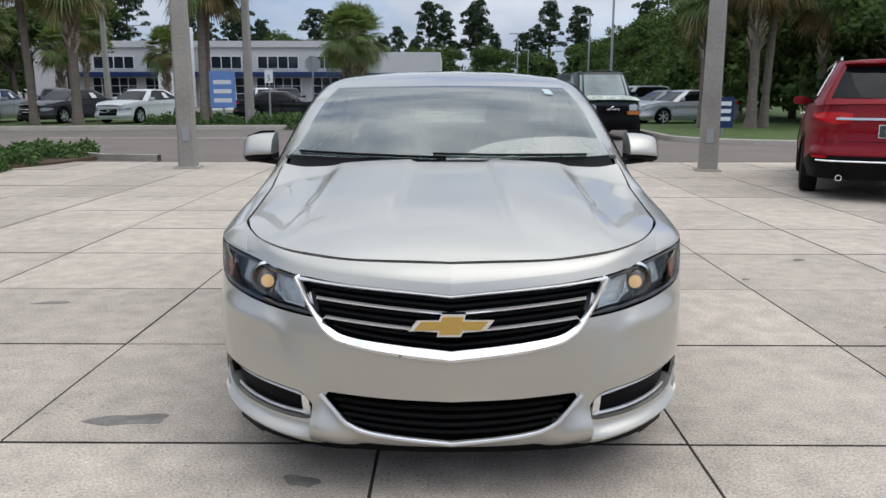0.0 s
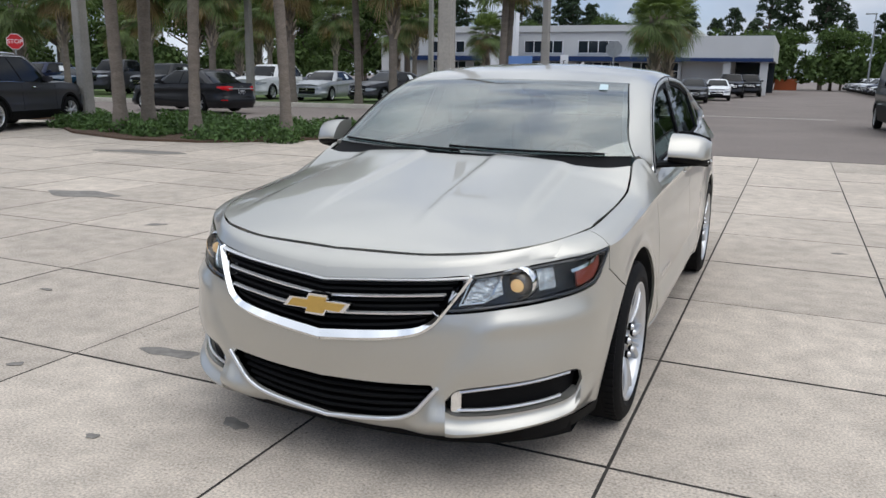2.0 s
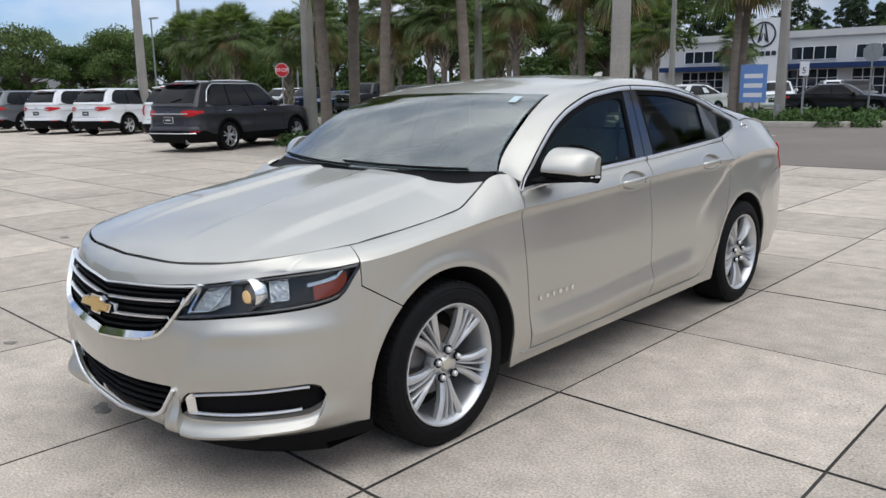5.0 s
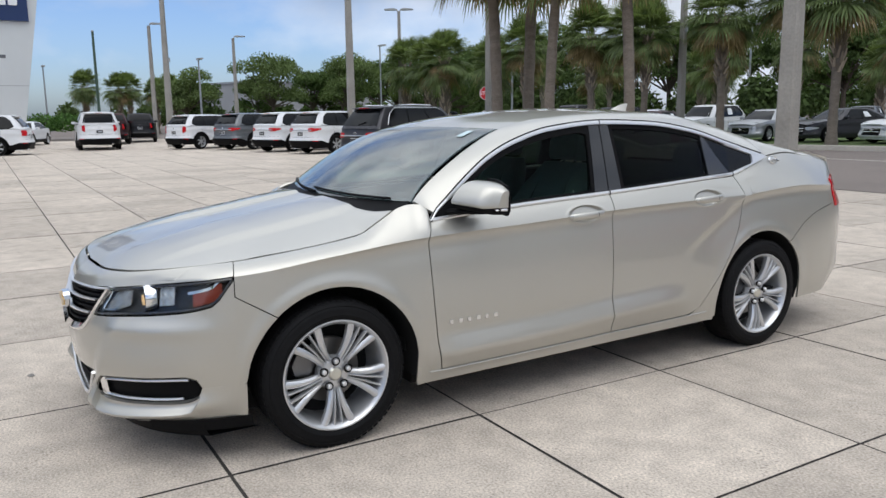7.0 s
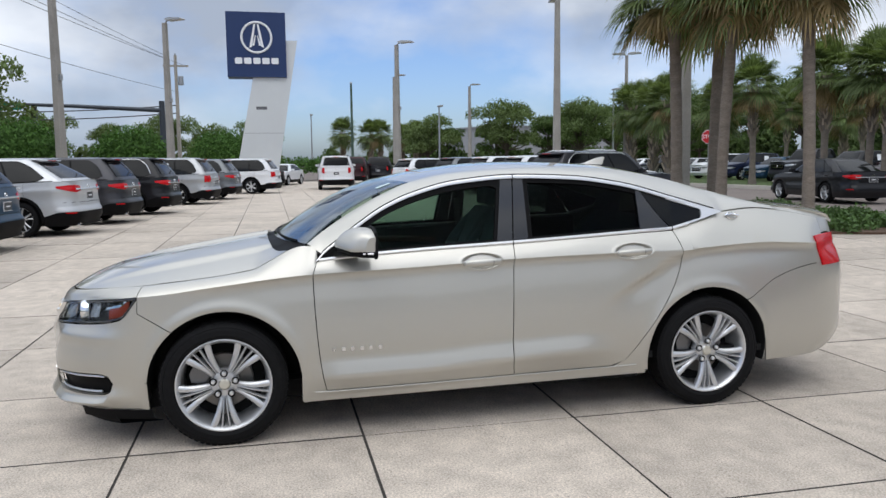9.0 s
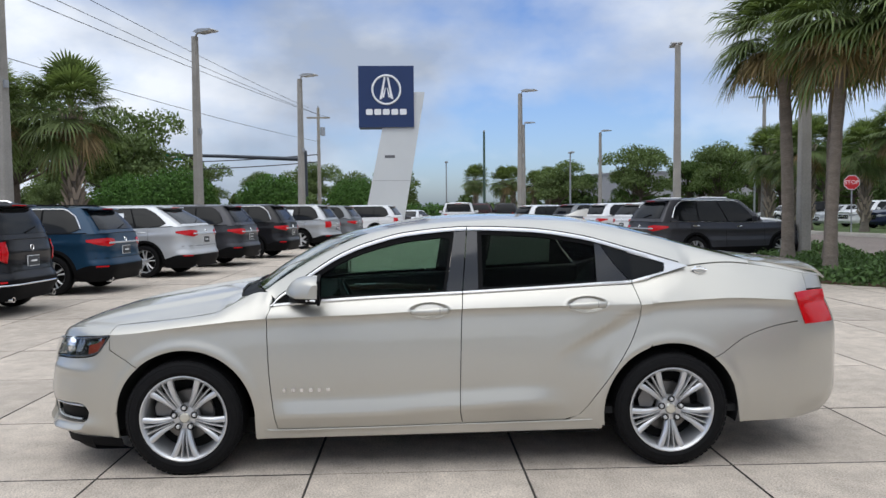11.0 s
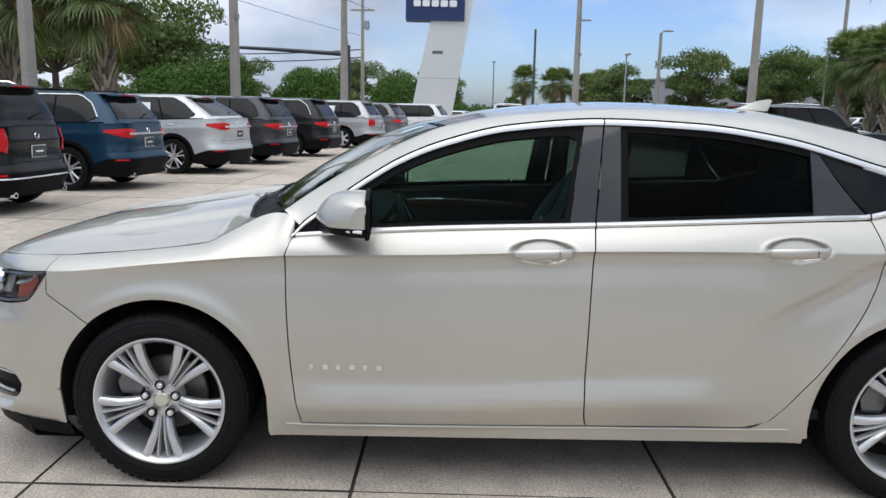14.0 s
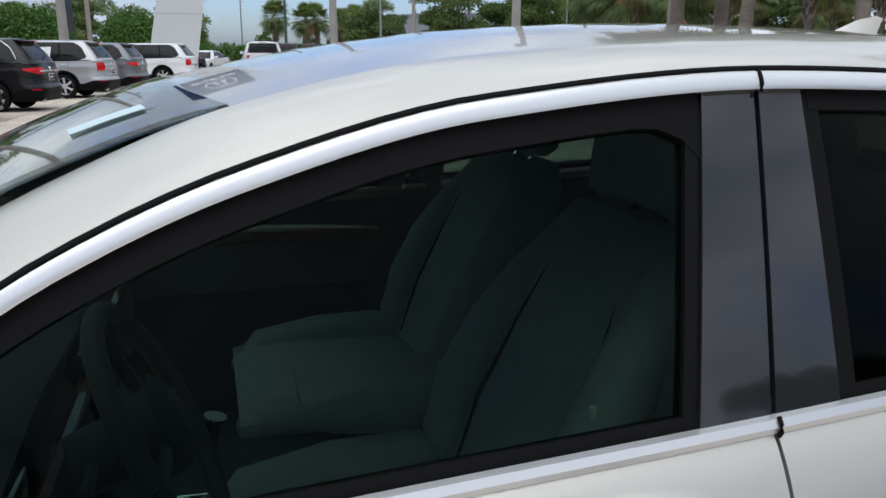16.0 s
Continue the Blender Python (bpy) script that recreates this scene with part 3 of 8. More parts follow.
def plant(kind, x, y, s, tn, name, label, group):
    t = thing(name, label, "tree", group)
    t.matrix_basis = pose(x, y, -0.05, 0, 0, tn)
    t.scale = (s, s, s)
    part("trunk", kind[0], None, t)
    part("crown", kind[1], None, t)


def grove(kinds, pts, smin, smax, name, label, group):
    for x, y in pts:
        plant(kinds[int(rng.integers(len(kinds)))], x, y, rng.uniform(smin, smax), rng.uniform(0, 360), name, label, group)


# pine ridge behind the showroom and down the lane
grove(PINES, [(x + rng.uniform(-2, 2), 142 + rng.uniform(-7, 10)) for x in np.arange(-90, 60, 3.1)], 0.7, 1.05, "pine_tree", "tall dark pine with thin trunk", "pine wood")
grove(TREES, [(x, 130 + rng.uniform(-5, 5)) for x in np.arange(-84, 60, 7.5)], 0.9, 1.3, "tree", "dense dark green broadleaf tree", "wood edge")
# right-hand woods beside the lane
grove(TREES, [(17 + 0.065 * (y - 30) + rng.uniform(-1, 3), y) for y in np.arange(30, 126, 5.0)], 0.75, 1.05, "tree", "dense dark green broadleaf tree", "lane side wood")
grove(TREES, [(x, 33 + rng.uniform(-2, 4)) for x in np.arange(16, 42, 4.5)], 0.85, 1.15, "tree", "dense dark green broadleaf tree", "lane side wood")
grove(TREES, [(x, 37.5 + rng.uniform(-2, 4)) for x in np.arange(14, 44, 5)], 0.75, 1.0, "tree", "dense dark green broadleaf tree", "lane side wood")
# far side of the road, left
grove(TREES, [(x + rng.uniform(-2, 2), 66 + 0.05 * (x + 40) + rng.uniform(-5, 8)) for x in np.arange(-104, -30, 5.2)], 0.85, 1.35, "tree", "dense green broadleaf tree", "wood behind the lot")
grove(TREES, [(x + rng.uniform(-2, 2), 46 + rng.uniform(-4, 6)) for x in np.arange(-100, -62, 5.5)], 0.8, 1.2, "tree", "dense green broadleaf tree", "wood behind the lot")


def understory(name, label, line, n, zmax, size=0.34, depth=4.0):
    """A long uneven belt of undergrowth along a plan line."""
    ls = []
    for (xa, ya_), (xb, yb_) in zip(line[:-1], line[1:]):
        m = max(2, int(math.hypot(xb - xa, yb_ - ya_) / 1.7))
        for k in range(m):
            f = k / m
            h_ = zmax * rng.uniform(0.55, 1.0)
            r_ = rng.uniform(1.3, 2.2)
            ls.append((xa + (xb - xa) * f + rng.uniform(-0.5, 0.5) * depth, ya_ + (yb_ - ya_) * f + rng.uniform(-0.5, 0.5) * depth, h_ * 0.35, r_, r_, h_ * 0.65))
    t = thing(name, label, "woodland", kind="stuff")
    part("leaves", cloud_mesh("leaves", rng, ls, n, size, STREETLEAF if "street" in name else WOODS), None, t)


understory("lane_undergrowth", "dense dark green undergrowth beside the lane", [(60, 30), (22, 30.5), (15.5, 33), (17, 60), (21, 120)], 60000, 5.2, 0.2)
understory("far_undergrowth", "dense green undergrowth behind the car lot", [(-110, 52), (-62, 58), (-34, 60)], 32000, 5.0, 0.26)
understory("ridge_undergrowth", "dense dark green wood edge far off", [(-90, 128), (0, 127), (24, 124)], 22000, 9.0, 0.45)
understory("street_undergrowth", "green trees and bushes over the street", [(-104, -75), (-102, -20), (-106, 4)], 24000, 5.0, 0.34)
understory("west_undergrowth", "low green bushes far down the aisle", [(-120, 14), (-118, 30), (-100, 50)], 9000, 4.0, 0.4)
# two belts out of view, added to darken the horizon the car paint reflects
understory("unseen_back_wood", "unseen wood edge added behind the camera to darken reflections", [(-60, -46), (-10, -42), (40, -44), (70, -20)], 15000, 7.5, 0.5)
understory("unseen_side_wood", "unseen wood edge added beside the car lot to darken reflections", [(72, -18), (70, 20), (62, 30)], 7000, 6.5, 0.5)
# over the street
grove(LIGHT_TREES, [(-100 + rng.uniform(-8, 8), y) for y in np.arange(-70, 6, 6.0)], 0.8, 1.15, "tree", "green broadleaf tree over the street", "street trees")
grove(LIGHT_TREES, [(-56 + rng.uniform(-6, 6), y) for y in (-19, -25, -31, -37, -44, -50)], 1.1, 1.4, "tree", "large green broadleaf street tree", "street trees")
grove(LIGHT_TREES, [(-78, 20.5), (-72, 27.5), (-68, 34.0)], 0.75, 0.95, "tree", "bright green broadleaf street tree", "street trees")
grove(TREES, [(-112, 26), (-116, 31), (-104, 36), (-98, 42)], 0.8, 1.0, "tree", "green broadleaf tree far off", "street trees")
for x, y, r in ((-44.0, -10.2, 2.45), (-47.5, -4.9, 2.3), (-56.5, 0.2, 2.4), (-52, -16, 2.5)):
    t = thing("round_bush", "clipped round bright green bush behind parked cars", "bush", "clipped bushes", at=pose(x, y, 0))
    part("stem", Geo().tube([(0, 0, -0.05), (0, 0, r * 0.5)], 0.12, 6), TRUNK, t)
    part("leaves", cloud_mesh("leaves", rng, [(0, 0, r * 0.85, r, r, r * 0.85), (0.3, 0.2, r * 0.8, r * 0.93, r * 0.93, r * 0.8)], 9000, 0.10, HEDGE), None, t)
for y0, y1, x0 in ((-30, -8, -60), (-8, 10, -64)):
    ls = [(x0 + rng.uniform(-1, 1), y, 0.9, 1.6, 1.3, 1.1) for y in np.arange(y0, y1, 1.6)]
    t = thing("hedge", "low green hedge along the street", "hedge", kind="stuff")
    part("leaves", cloud_mesh("leaves", rng, ls, 11000, 0.13, HEDGE), None, t)


def ground_shrubs(outline_fn, n, name, label, zmax=0.42, size=0.085):
    ls = []
    for _ in range(n):
        x, y = outline_fn()
        r = rng.uniform(0.22, 0.5)
        ls.append((x, y, 0.04, r, r, rng.uniform(0.5, 1.0) * zmax))
    t = thing(name, label, "shrubs", kind="stuff")
    part("leaves", cloud_mesh("leaves", rng, ls, 30000, size * 0.62, SHRUB), None, t)


def in_island():
    while True:
        x, y = rng.uniform(-15, -7.6), rng.uniform(12.4, 17.5)
        if y > 12.6 + 0.30 * abs(x + 10.6) and y < 17.5 and x < -7.9:
            return x, y


ground_shrubs(in_island, 130, "low_shrubs", "low green juniper shrubs on mulch", 0.36)
ground_shrubs(lambda: (rng.uniform(-11.5, -4.6), 30.3 + rng.uniform(0, 1.1) + (2.0 if rng.random() < 0.2 else 0)), 80, "verge_shrubs", "low green shrubs along the verge", 0.6, 0.10)
ground_shrubs(lambda: (rng.uniform(-30, -18.4), 17.6 + rng.uniform(-1, 1)), 60, "bed_shrubs", "low green shrubs under palms")
ground_shrubs(lambda: (-4.9 + rng.uniform(-3.0, 0.4), rng.uniform(52, 64)), 50, "showroom_shrubs", "clipped low shrubs under palms", 0.7, 0.12)


# ---- poles and lamps ----
def lamp_pole(x, y, h=8.0, w=0.30, heads=1, turn=0.0, head=True, sq=True):
    t = thing("lamp_post", "tall square concrete lamp post with flat lamp head", "lamp post", "car lot lamp posts", at=pose(x, y, 0, 0, 0, turn))
    g = Geo()
    rows = []
    for f in np.linspace(0, 1, 9):
        r = w * (0.55 - 0.22 * f)
        c = r * 0.25
        rows.append([(a, b, -0.1 + (h + 0.1) * f) for a, b in ((-r, -r + c), (-r + c, -r), (r - c, -r), (r, -r + c), (r, r - c), (r - c, r), (-r + c, r), (-r, r - c))])
    g.grid(rows, close_v=True)
    g.f.append(tuple(range(64, 72)))
    g.m.append(0)
    part("post", g, POLE, t, "weathered grey concrete post")
    part("base_plate", Geo().box((-w * 0.75, -w * 0.75, -0.02), (w * 0.75, w * 0.75, 0.035)), CURB, t)
    part("hand_hole", Geo().box((-0.06, -w * 0.55 - 0.004, 0.5), (0.06, -w * 0.5, 0.75)), STEEL, t)
    if head:
        for k in range(heads):
            a = math.pi * k
            m = Matrix.Rotation(a, 4, "Z")
            part("arm", Geo().tube([m @ Vector((0, 0, h - 0.05)), m @ Vector((0.12, 0, h + 0.10)), m @ Vector((0.35, 0, h + 0.12))], 0.035, 8), LAMPHEAD, t)
            part("lamp_head", Geo().prism([(0.1, 0.06), (0.25, 0.0), (0.95, 0.02), (1.0, 0.05), (0.95, 0.09), (0.35, 0.14)], 0.42, "y", -0.21, m=m @ Matrix.Translation((0, 0, h + 0.08))), LAMPHEAD, t)
    part("conduit_box", Geo().box((w * 0.40, -0.06, h * 0.55), (w * 0.40 + 0.09, 0.06, h * 0.55 + 0.2)), STEEL, t)
    return t


for x, y, h, tn in ((-4.8, 14.3, 8.5, 10), (4.62, 13.9, 8.5, -15), (-33.7, -0.9, 8.0, 60), (-25.9, 15.4, 8.0, 170), (-38.9, 10.8, 8.0, 60), (-24.2, -3.4, 8.0, 60), (-16.6, -6.6, 9.0, 60), (-15.76, 15.48, 9.0, 0), (-21.2, 29.5, 9.0, 0), (-7.8, 30.8, 9.0, 0), (-20.1, 46.5, 9.0, 0), (-60.0, 14.0, 8.5, 60), (-62.0, 21.0, 8.0, 60)):
    lamp_pole(x, y, h, turn=tn)
lamp_pole(-45.6, 28.0, 8.6, heads=2, turn=60)
for x, y, h in ((11.4, 56, 9.0), (14.0, 80, 9.0), (9.0, 105, 9.0), (20.0, 66, 8.6), (12.4, 125, 8.0), (-70, 20, 6.8), (-66.0, 36.5, 8.2), (-96, 9, 7.5), (-40, 58, 8.5), (-60, 48, 8.5), (-55, 60, 8.0)):
    t = thing("street_lamp", "slim steel street lamp with flat head", "street lamp", "far lamps", at=pose(x, y, 0, 0, 0, 180 if x > 0 else 0))
    part("post", Geo().tube([(0, 0, -0.05), (0, 0, h)], [0.11, 0.07], 8), STEEL, t)
    part("lamp_head", Geo().box((-0.1, -0.18, h - 0.05), (1.1, 0.18, h + 0.08)), LAMPHEAD, t)
    part("foot", Geo().box((-0.2, -0.2, -0.02), (0.2, 0.2, 0.3)), CURB, t)

# ---- pylon sign ----
pyl = thing("pylon_sign", "tall leaning grey pylon with blue square sign", "sign", at=pose(-41.5, 3.35, 0))
PY = Geo()
outl = [(-1.78, 0), (0.62, 0), (2.06, 8.44), (-0.03, 8.44)]
PY.prism(outl, 0.9, "x", -0.45)
part("pylon_body", PY, PYLON, pyl, "brushed grey leaning slab")
part("panel_seam", Geo().box((0.452, -1.1, 3.2), (0.456, 1.15, 3.225)), GREYWALL, pyl)
box = part("sign_box", Geo().box((-0.65, -1.85, 6.35), (0.62, 1.42, 9.95)), SIGNBLUE, pyl, "dark blue sign box")
ring_ = [(0.72 * math.cos(a), 0.72 * math.sin(a) * 1.02) for a in np.linspace(0, 2 * math.pi, 49)]


def emblem(parent, m, mat_, r=0.72):
    part("emblem_ring", Geo().tube([(a / 0.72 * r, b / 0.72 * r, 0) for a, b in ring_], 0.055 * r / 0.72, 8, cap=False), mat_, parent, m=m)
    for sg in (-1, 1):
        o = [(sg * 0.05 * r, 0.88 * r), (sg * 0.17 * r, 0.88 * r), (sg * 0.50 * r, -0.70 * r), (sg * 0.30 * r, -0.62 * r)]
        part("emblem_leg", Geo().prism(o, 0.05, "z", -0.02), mat_, parent, m=m)
        o2 = [(sg * 0.04 * r, 0.12 * r), (sg * 0.10 * r, 0.12 * r), (sg * 0.28 * r, -0.52 * r), (sg * 0.16 * r, -0.58 * r)]
        part("emblem_leg", Geo().prism(o2, 0.05, "z", -0.02), mat_, parent, m=m)


face = Matrix.Translation((0.645, -0.2, 8.55)) @ Matrix.Rotation(math.pi / 2, 4, "Z") @ Matrix.Rotation(math.pi / 2, 4, "X")
emblem(box, face, SIGNWHITE, 0.82)
g = Geo()
for k in range(5):
    x0 = -1.22 + k * 0.50
    g.prism([(x0 + 0.05, -0.17), (x0 + 0.36, -0.17), (x0 + 0.40, -0.12), (x0 + 0.40, 0.12), (x0 + 0.36, 0.17), (x0 + 0.05, 0.17), (x0, 0.12), (x0, -0.12)], 0.03, "z", 0.0)
WORDMARK = g.mesh("wordmark", SIGNWHITE)
tagged(part("wordmark", WORDMARK, SIGNWHITE, box, "white wordmark shapes", m=Matrix.Translation((0.64, -0.2, 7.25)) @ Matrix.Rotation(math.pi / 2, 4, "Z") @ Matrix.Rotation(math.pi / 2, 4, "X")), kind="stuff")
part("number_bar", Geo().box((0.452, -0.35, 4.55), (0.458, 0.25, 4.72)), mat("dark bar", (0.12, 0.12, 0.13), rough=0.5), pyl)

# ---- showroom ----
SB = 84.0
bld = thing("showroom_building", "long grey two-storey car showroom with blue canopy band", "building", at=pose(0, SB, 0))
part("wall", Geo().box((-44, 0, -0.2), (-9.5, 22, 6.45)), PANEL, bld, "light grey panel wall")
part("parapet", Geo().box((-44.2, -0.25, 6.1), (-9.3, 22, 6.75)), PANEL, bld)
part("wing_wall", Geo().box((-9.5, 1.2, -0.2), (-5.2, 22, 5.6)), PANEL, bld)
part("canopy_fascia", Geo().box((-9.4, -1.2, 3.35), (-0.9, 22, 5.55)), PANEL, bld, "grey canopy box over the service drive")
for x in (-1.6, -5.0):
    part("canopy_pillar", Geo().box((x - 0.35, -0.9, -0.1), (x + 0.35, -0.2, 3.4)), PANEL, bld)
part("drive_back", Geo().box((-5.2, 14.0, -0.1), (-1.0, 14.3, 3.35)), BLDGGLASS, bld)
part("blue_band", Geo().box((-40, -1.3, 3.05), (-9.3, 0.0, 3.55)), SIGNBLUE, bld, "dark blue canopy band")
part("blue_band", Geo().box((-9.3, -1.35, 3.1), (-0.8, -1.19, 3.45)), SIGNBLUE, bld, "dark blue canopy band")


def shop_window(x0, x1, z0, z1, cols, rows_):
    w = part("window", Geo().box((x0, -0.03, z0), (x1, 0.1, z1)), BLDGGLASS, bld)
    part("window_sill", Geo().box((x0 - 0.06, -0.09, z0 - 0.06), (x1 + 0.06, -0.03, z0)), SIGNWHITE, w)
    part("window_head", Geo().box((x0 - 0.06, -0.09, z1), (x1 + 0.06, -0.03, z1 + 0.06)), SIGNWHITE, w)
    for k in range(cols + 1):
        x = x0 + (x1 - x0) * k / cols
        part("mullion", Geo().box((x - 0.04, -0.09, z0), (x + 0.04, -0.031, z1)), SIGNWHITE, w)
    for k in range(1, rows_):
        z = z0 + (z1 - z0) * k / rows_
        part("glazing_bar", Geo().box((x0, -0.08, z - 0.03), (x1, -0.032, z + 0.03)), SIGNWHITE, w)


for x0 in (-14.2, -20.2, -26.2, -32.0, -37.6):
    shop_window(x0, x0 + 4.3, 3.95, 5.15, 4, 1)
    shop_window(x0 - 0.2, x0 + 4.5, 0.5, 2.95, 5, 3)
tower = part("entry_slab", Geo().box((-30.0, -2.4, -0.1), (-26.5, -1.2, 8.0)), SIGNWHITE, bld, "white entry slab with dark emblem")
INK = mat("sign ink", (0.03, 0.035, 0.05), rough=0.5)
emblem(tower, Matrix.Translation((-28.2, -2.43, 6.45)) @ Matrix.Rotation(math.pi / 2, 4, "X"), INK, 1.15)
tagged(part("wordmark", WORDMARK.copy(), INK, tower, "dark wordmark shapes", m=Matrix.Translation((-28.2, -2.43, 4.6)) @ Matrix.Rotation(math.pi / 2, 4, "X") @ Matrix.Diagonal((1.15, 1.3, 1, 1))), kind="stuff").data.materials[0] = INK
bg = thing("grey_building", "low dark grey building far behind trees", "building", at=pose(-135, 52, 0, 0, 0, 20))
part("wall", Geo().box((-8, -14, -0.2), (8, 14, 7.2)), GREYWALL, bg)
part("roof_edge", Geo().box((-8.2, -14.2, 7.2), (8.2, 14.2, 7.5)), STEEL, bg)
wb = thing("white_building", "low white building far over the street", "building", at=pose(-190, 58, 0))
part("wall", Geo().box((-8, -12, -0.2), (8, 12, 7.6)), SIGNWHITE, wb)
part("roof_edge", Geo().box((-8.2, -12.2, 7.6), (8.2, 12.2, 8.0)), PANEL, wb)

# ---- signs, traffic lights, wires ----


def post_sign(name, x, y, h, label, faceturn):
    t = thing(name, label, "road sign", at=pose(x, y, 0, 0, 0, faceturn))
    part("post", Geo().box((-0.03, -0.03, -0.05), (0.03, 0.03, h)), STEEL, t)
    return t


st = post_sign("stop_sign", -32.2, 26.3, 3.0, "red octagonal stop sign on a steel post", 54)
octo = [(0.38 * math.cos(math.pi / 8 + k * math.pi / 4), 0.38 * math.sin(math.pi / 8 + k * math.pi / 4)) for k in range(8)]
part("sign_rim", Geo().prism([(a, b) for a, b in octo], 0.012, "y", -0.045, m=Matrix.Translation((0, 0, 2.62))), SIGNWHITE, st)
pl = part("sign_plate", Geo().prism([(a * 0.93, b * 0.93) for a, b in octo], 0.012, "y", -0.052, m=Matrix.Translation((0, 0, 2.62))), REDSIGN, st)
lettering("STOP", 0.27, 0.004, SIGNWHITE, pl, Matrix.Translation((0, -0.056, 2.62)) @ Matrix.Rotation(math.pi / 2, 4, "X"))
st2 = post_sign("stop_sign", -6.14, 35.8, 3.0, "bare grey back of a stop sign on a steel post", 185)
part("sign_plate", Geo().prism([(a, b) for a, b in octo], 0.012, "y", -0.045, m=Matrix.Translation((0, 0, 2.65))), STEEL, st2)
sp = post_sign("speed_sign", -6.97, 30.7, 2.2, "small white speed sign on a steel post", 0)
pl = part("sign_plate", Geo().box((-0.16, -0.05, 1.75), (0.16, -0.038, 2.25)), SIGNWHITE, sp)
lettering("5", 0.30, 0.003, INK, pl, Matrix.Translation((0, -0.053, 1.92)) @ Matrix.Rotation(math.pi / 2, 4, "X"))
ys = post_sign("yard_sign", 8.2, 23.6, 1.0, "small dark blue notice with white bars on grass", 0)
pl = part("sign_plate", Geo().box((-0.30, -0.05, 0.35), (0.30, -0.038, 1.25)), SIGNBLUE, ys)
for z in (0.55, 0.78, 1.0):
    part("text_bar", Geo().box((-0.22, -0.056, z), (0.22, -0.051, z + 0.12)), SIGNWHITE, pl)
mast = thing("traffic_mast", "dark steel traffic light mast over the street", "traffic light", at=pose(-67.5, -5.4, 0, 0, 0, 0))
part("post", Geo().tube([(0, 0, -0.1), (0, 0, 7.0)], [0.30, 0.24], 12), DARKSTEEL, mast)
part("arm", Geo().tube([(0, 0, 6.2), (1.4, -7, 6.45), (2.8, -15, 6.6)], [0.20, 0.16, 0.10], 10), DARKSTEEL, mast)
for d in (-13.4, -9.8):
    xx = -d * 0.19
    part("signal_head", Geo().box((xx - 0.15, d - 0.2, 5.4), (xx + 0.2, d + 0.2, 6.5)), mat("signal black", (0.012, 0.012, 0.012), rough=0.5), mast)
    part("red_lens", Geo().lathe([(0.0, 0.215), (0.10, 0.205), (0.13, 0.19)], 14, axis="x", centre=(xx, d, 6.25)), mat("unlit signal lens", (0.06, 0.012, 0.012), rough=0.2), mast)
part("street_name_sign", Geo().box((2.35, -12.9, 6.05), (2.42, -10.6, 6.6)), GREENSIGN, mast, "green street name sign")
part("name_bar", Geo().box((2.425, -12.5, 6.26), (2.43, -11.0, 6.40)), SIGNWHITE, mast)
up = thing("utility_pole", "pale wooden utility pole with cross arm", "utility pole", at=pose(-69.5, -4.3, 0))
part("pole", Geo().tube([(0, 0, -0.1), (0.05, 0, 11.2)], [0.20, 0.13], 10), WOODPOLE, up)
part("cross_arm", Geo().box((-0.08, -1.1, 10.2), (0.08, 1.1, 10.35)), WOODPOLE, up)
part("insulator", Geo().lathe([(0.0, 0.3), (0.06, 0.28), (0.08, 0.0), (0.0, 0.0)], 8, axis="z", centre=(0.05, 0, 11.1)), STEEL, up)
part("transformer", Geo().lathe([(0.0, 9.4), (0.22, 9.35), (0.24, 8.6), (0.0, 8.55)], 12, axis="z", centre=(0.0, 0.4, 0)), STEEL, up)
for i, (dy, z0, z1) in enumerate(((-0.9, 11.2, 14.2), (0.0, 10.6, 12.2), (0.9, 10.3, 10.6), (0.0, 8.0, 8.6))):
    w_ = thing("power_line", "thin dark overhead power line", "cable", "power lines")
    part("wire", Geo().tube([(-69.4 + 89 * f, -4.3 + dy - 13 * f, z0 + (z1 - z0) * f - 2.2 * 4 * f * (1 - f) * 0.4) for f in np.linspace(0, 1, 24)], 0.016, 5), CABLE, w_)
for i, z in enumerate((5.5, 5.1)):
    w_ = thing("power_line", "thick dark overhead cable by the street", "cable", "power lines")
    part("wire", Geo().tube([(-69.5 + 4 * f, -4.3 - 40 * f, z + 1.3 - 1.2 * 4 * f * (1 - f) - i * 0.3 + 1.0 * f) for f in np.linspace(0, 1, 20)], 0.05, 5), CABLE, w_)
up2 = thing("utility_pole", "slim far green steel pole", "utility pole", at=pose(-80, 12.5, 0))
part("pole", Geo().tube([(0, 0, -0.1), (0, 0, 10.0)], [0.16, 0.11], 8), mat("green steel", (0.06, 0.10, 0.07), rough=0.6), up2)
part("cap", Geo().lathe([(0.0, 10.1), (0.12, 10.0), (0.12, 9.9)], 8, axis="z"), STEEL, up2)
crane = thing("boom_lift", "orange boom lift far behind the lot", "boom lift", at=pose(-3.5, 128, 0))
ORANGE = mat("lift orange", (0.55, 0.12, 0.03), rough=0.5)
part("base", Geo().box((2.0, -1, 0), (5.0, 1, 1.6)), ORANGE, crane)
part("boom", Geo().tube([(4, 0, 1.4), (-0.5, 0, 6.0)], [0.25, 0.16], 8), STEEL, crane)
part("jib", Geo().tube([(-0.5, 0, 6.0), (-3.6, 0, 6.3)], [0.25, 0.2], 6), ORANGE, crane)
part("basket", Geo().box((-4.6, -0.6, 6.0), (-3.2, 0.6, 7.2)), ORANGE, crane)

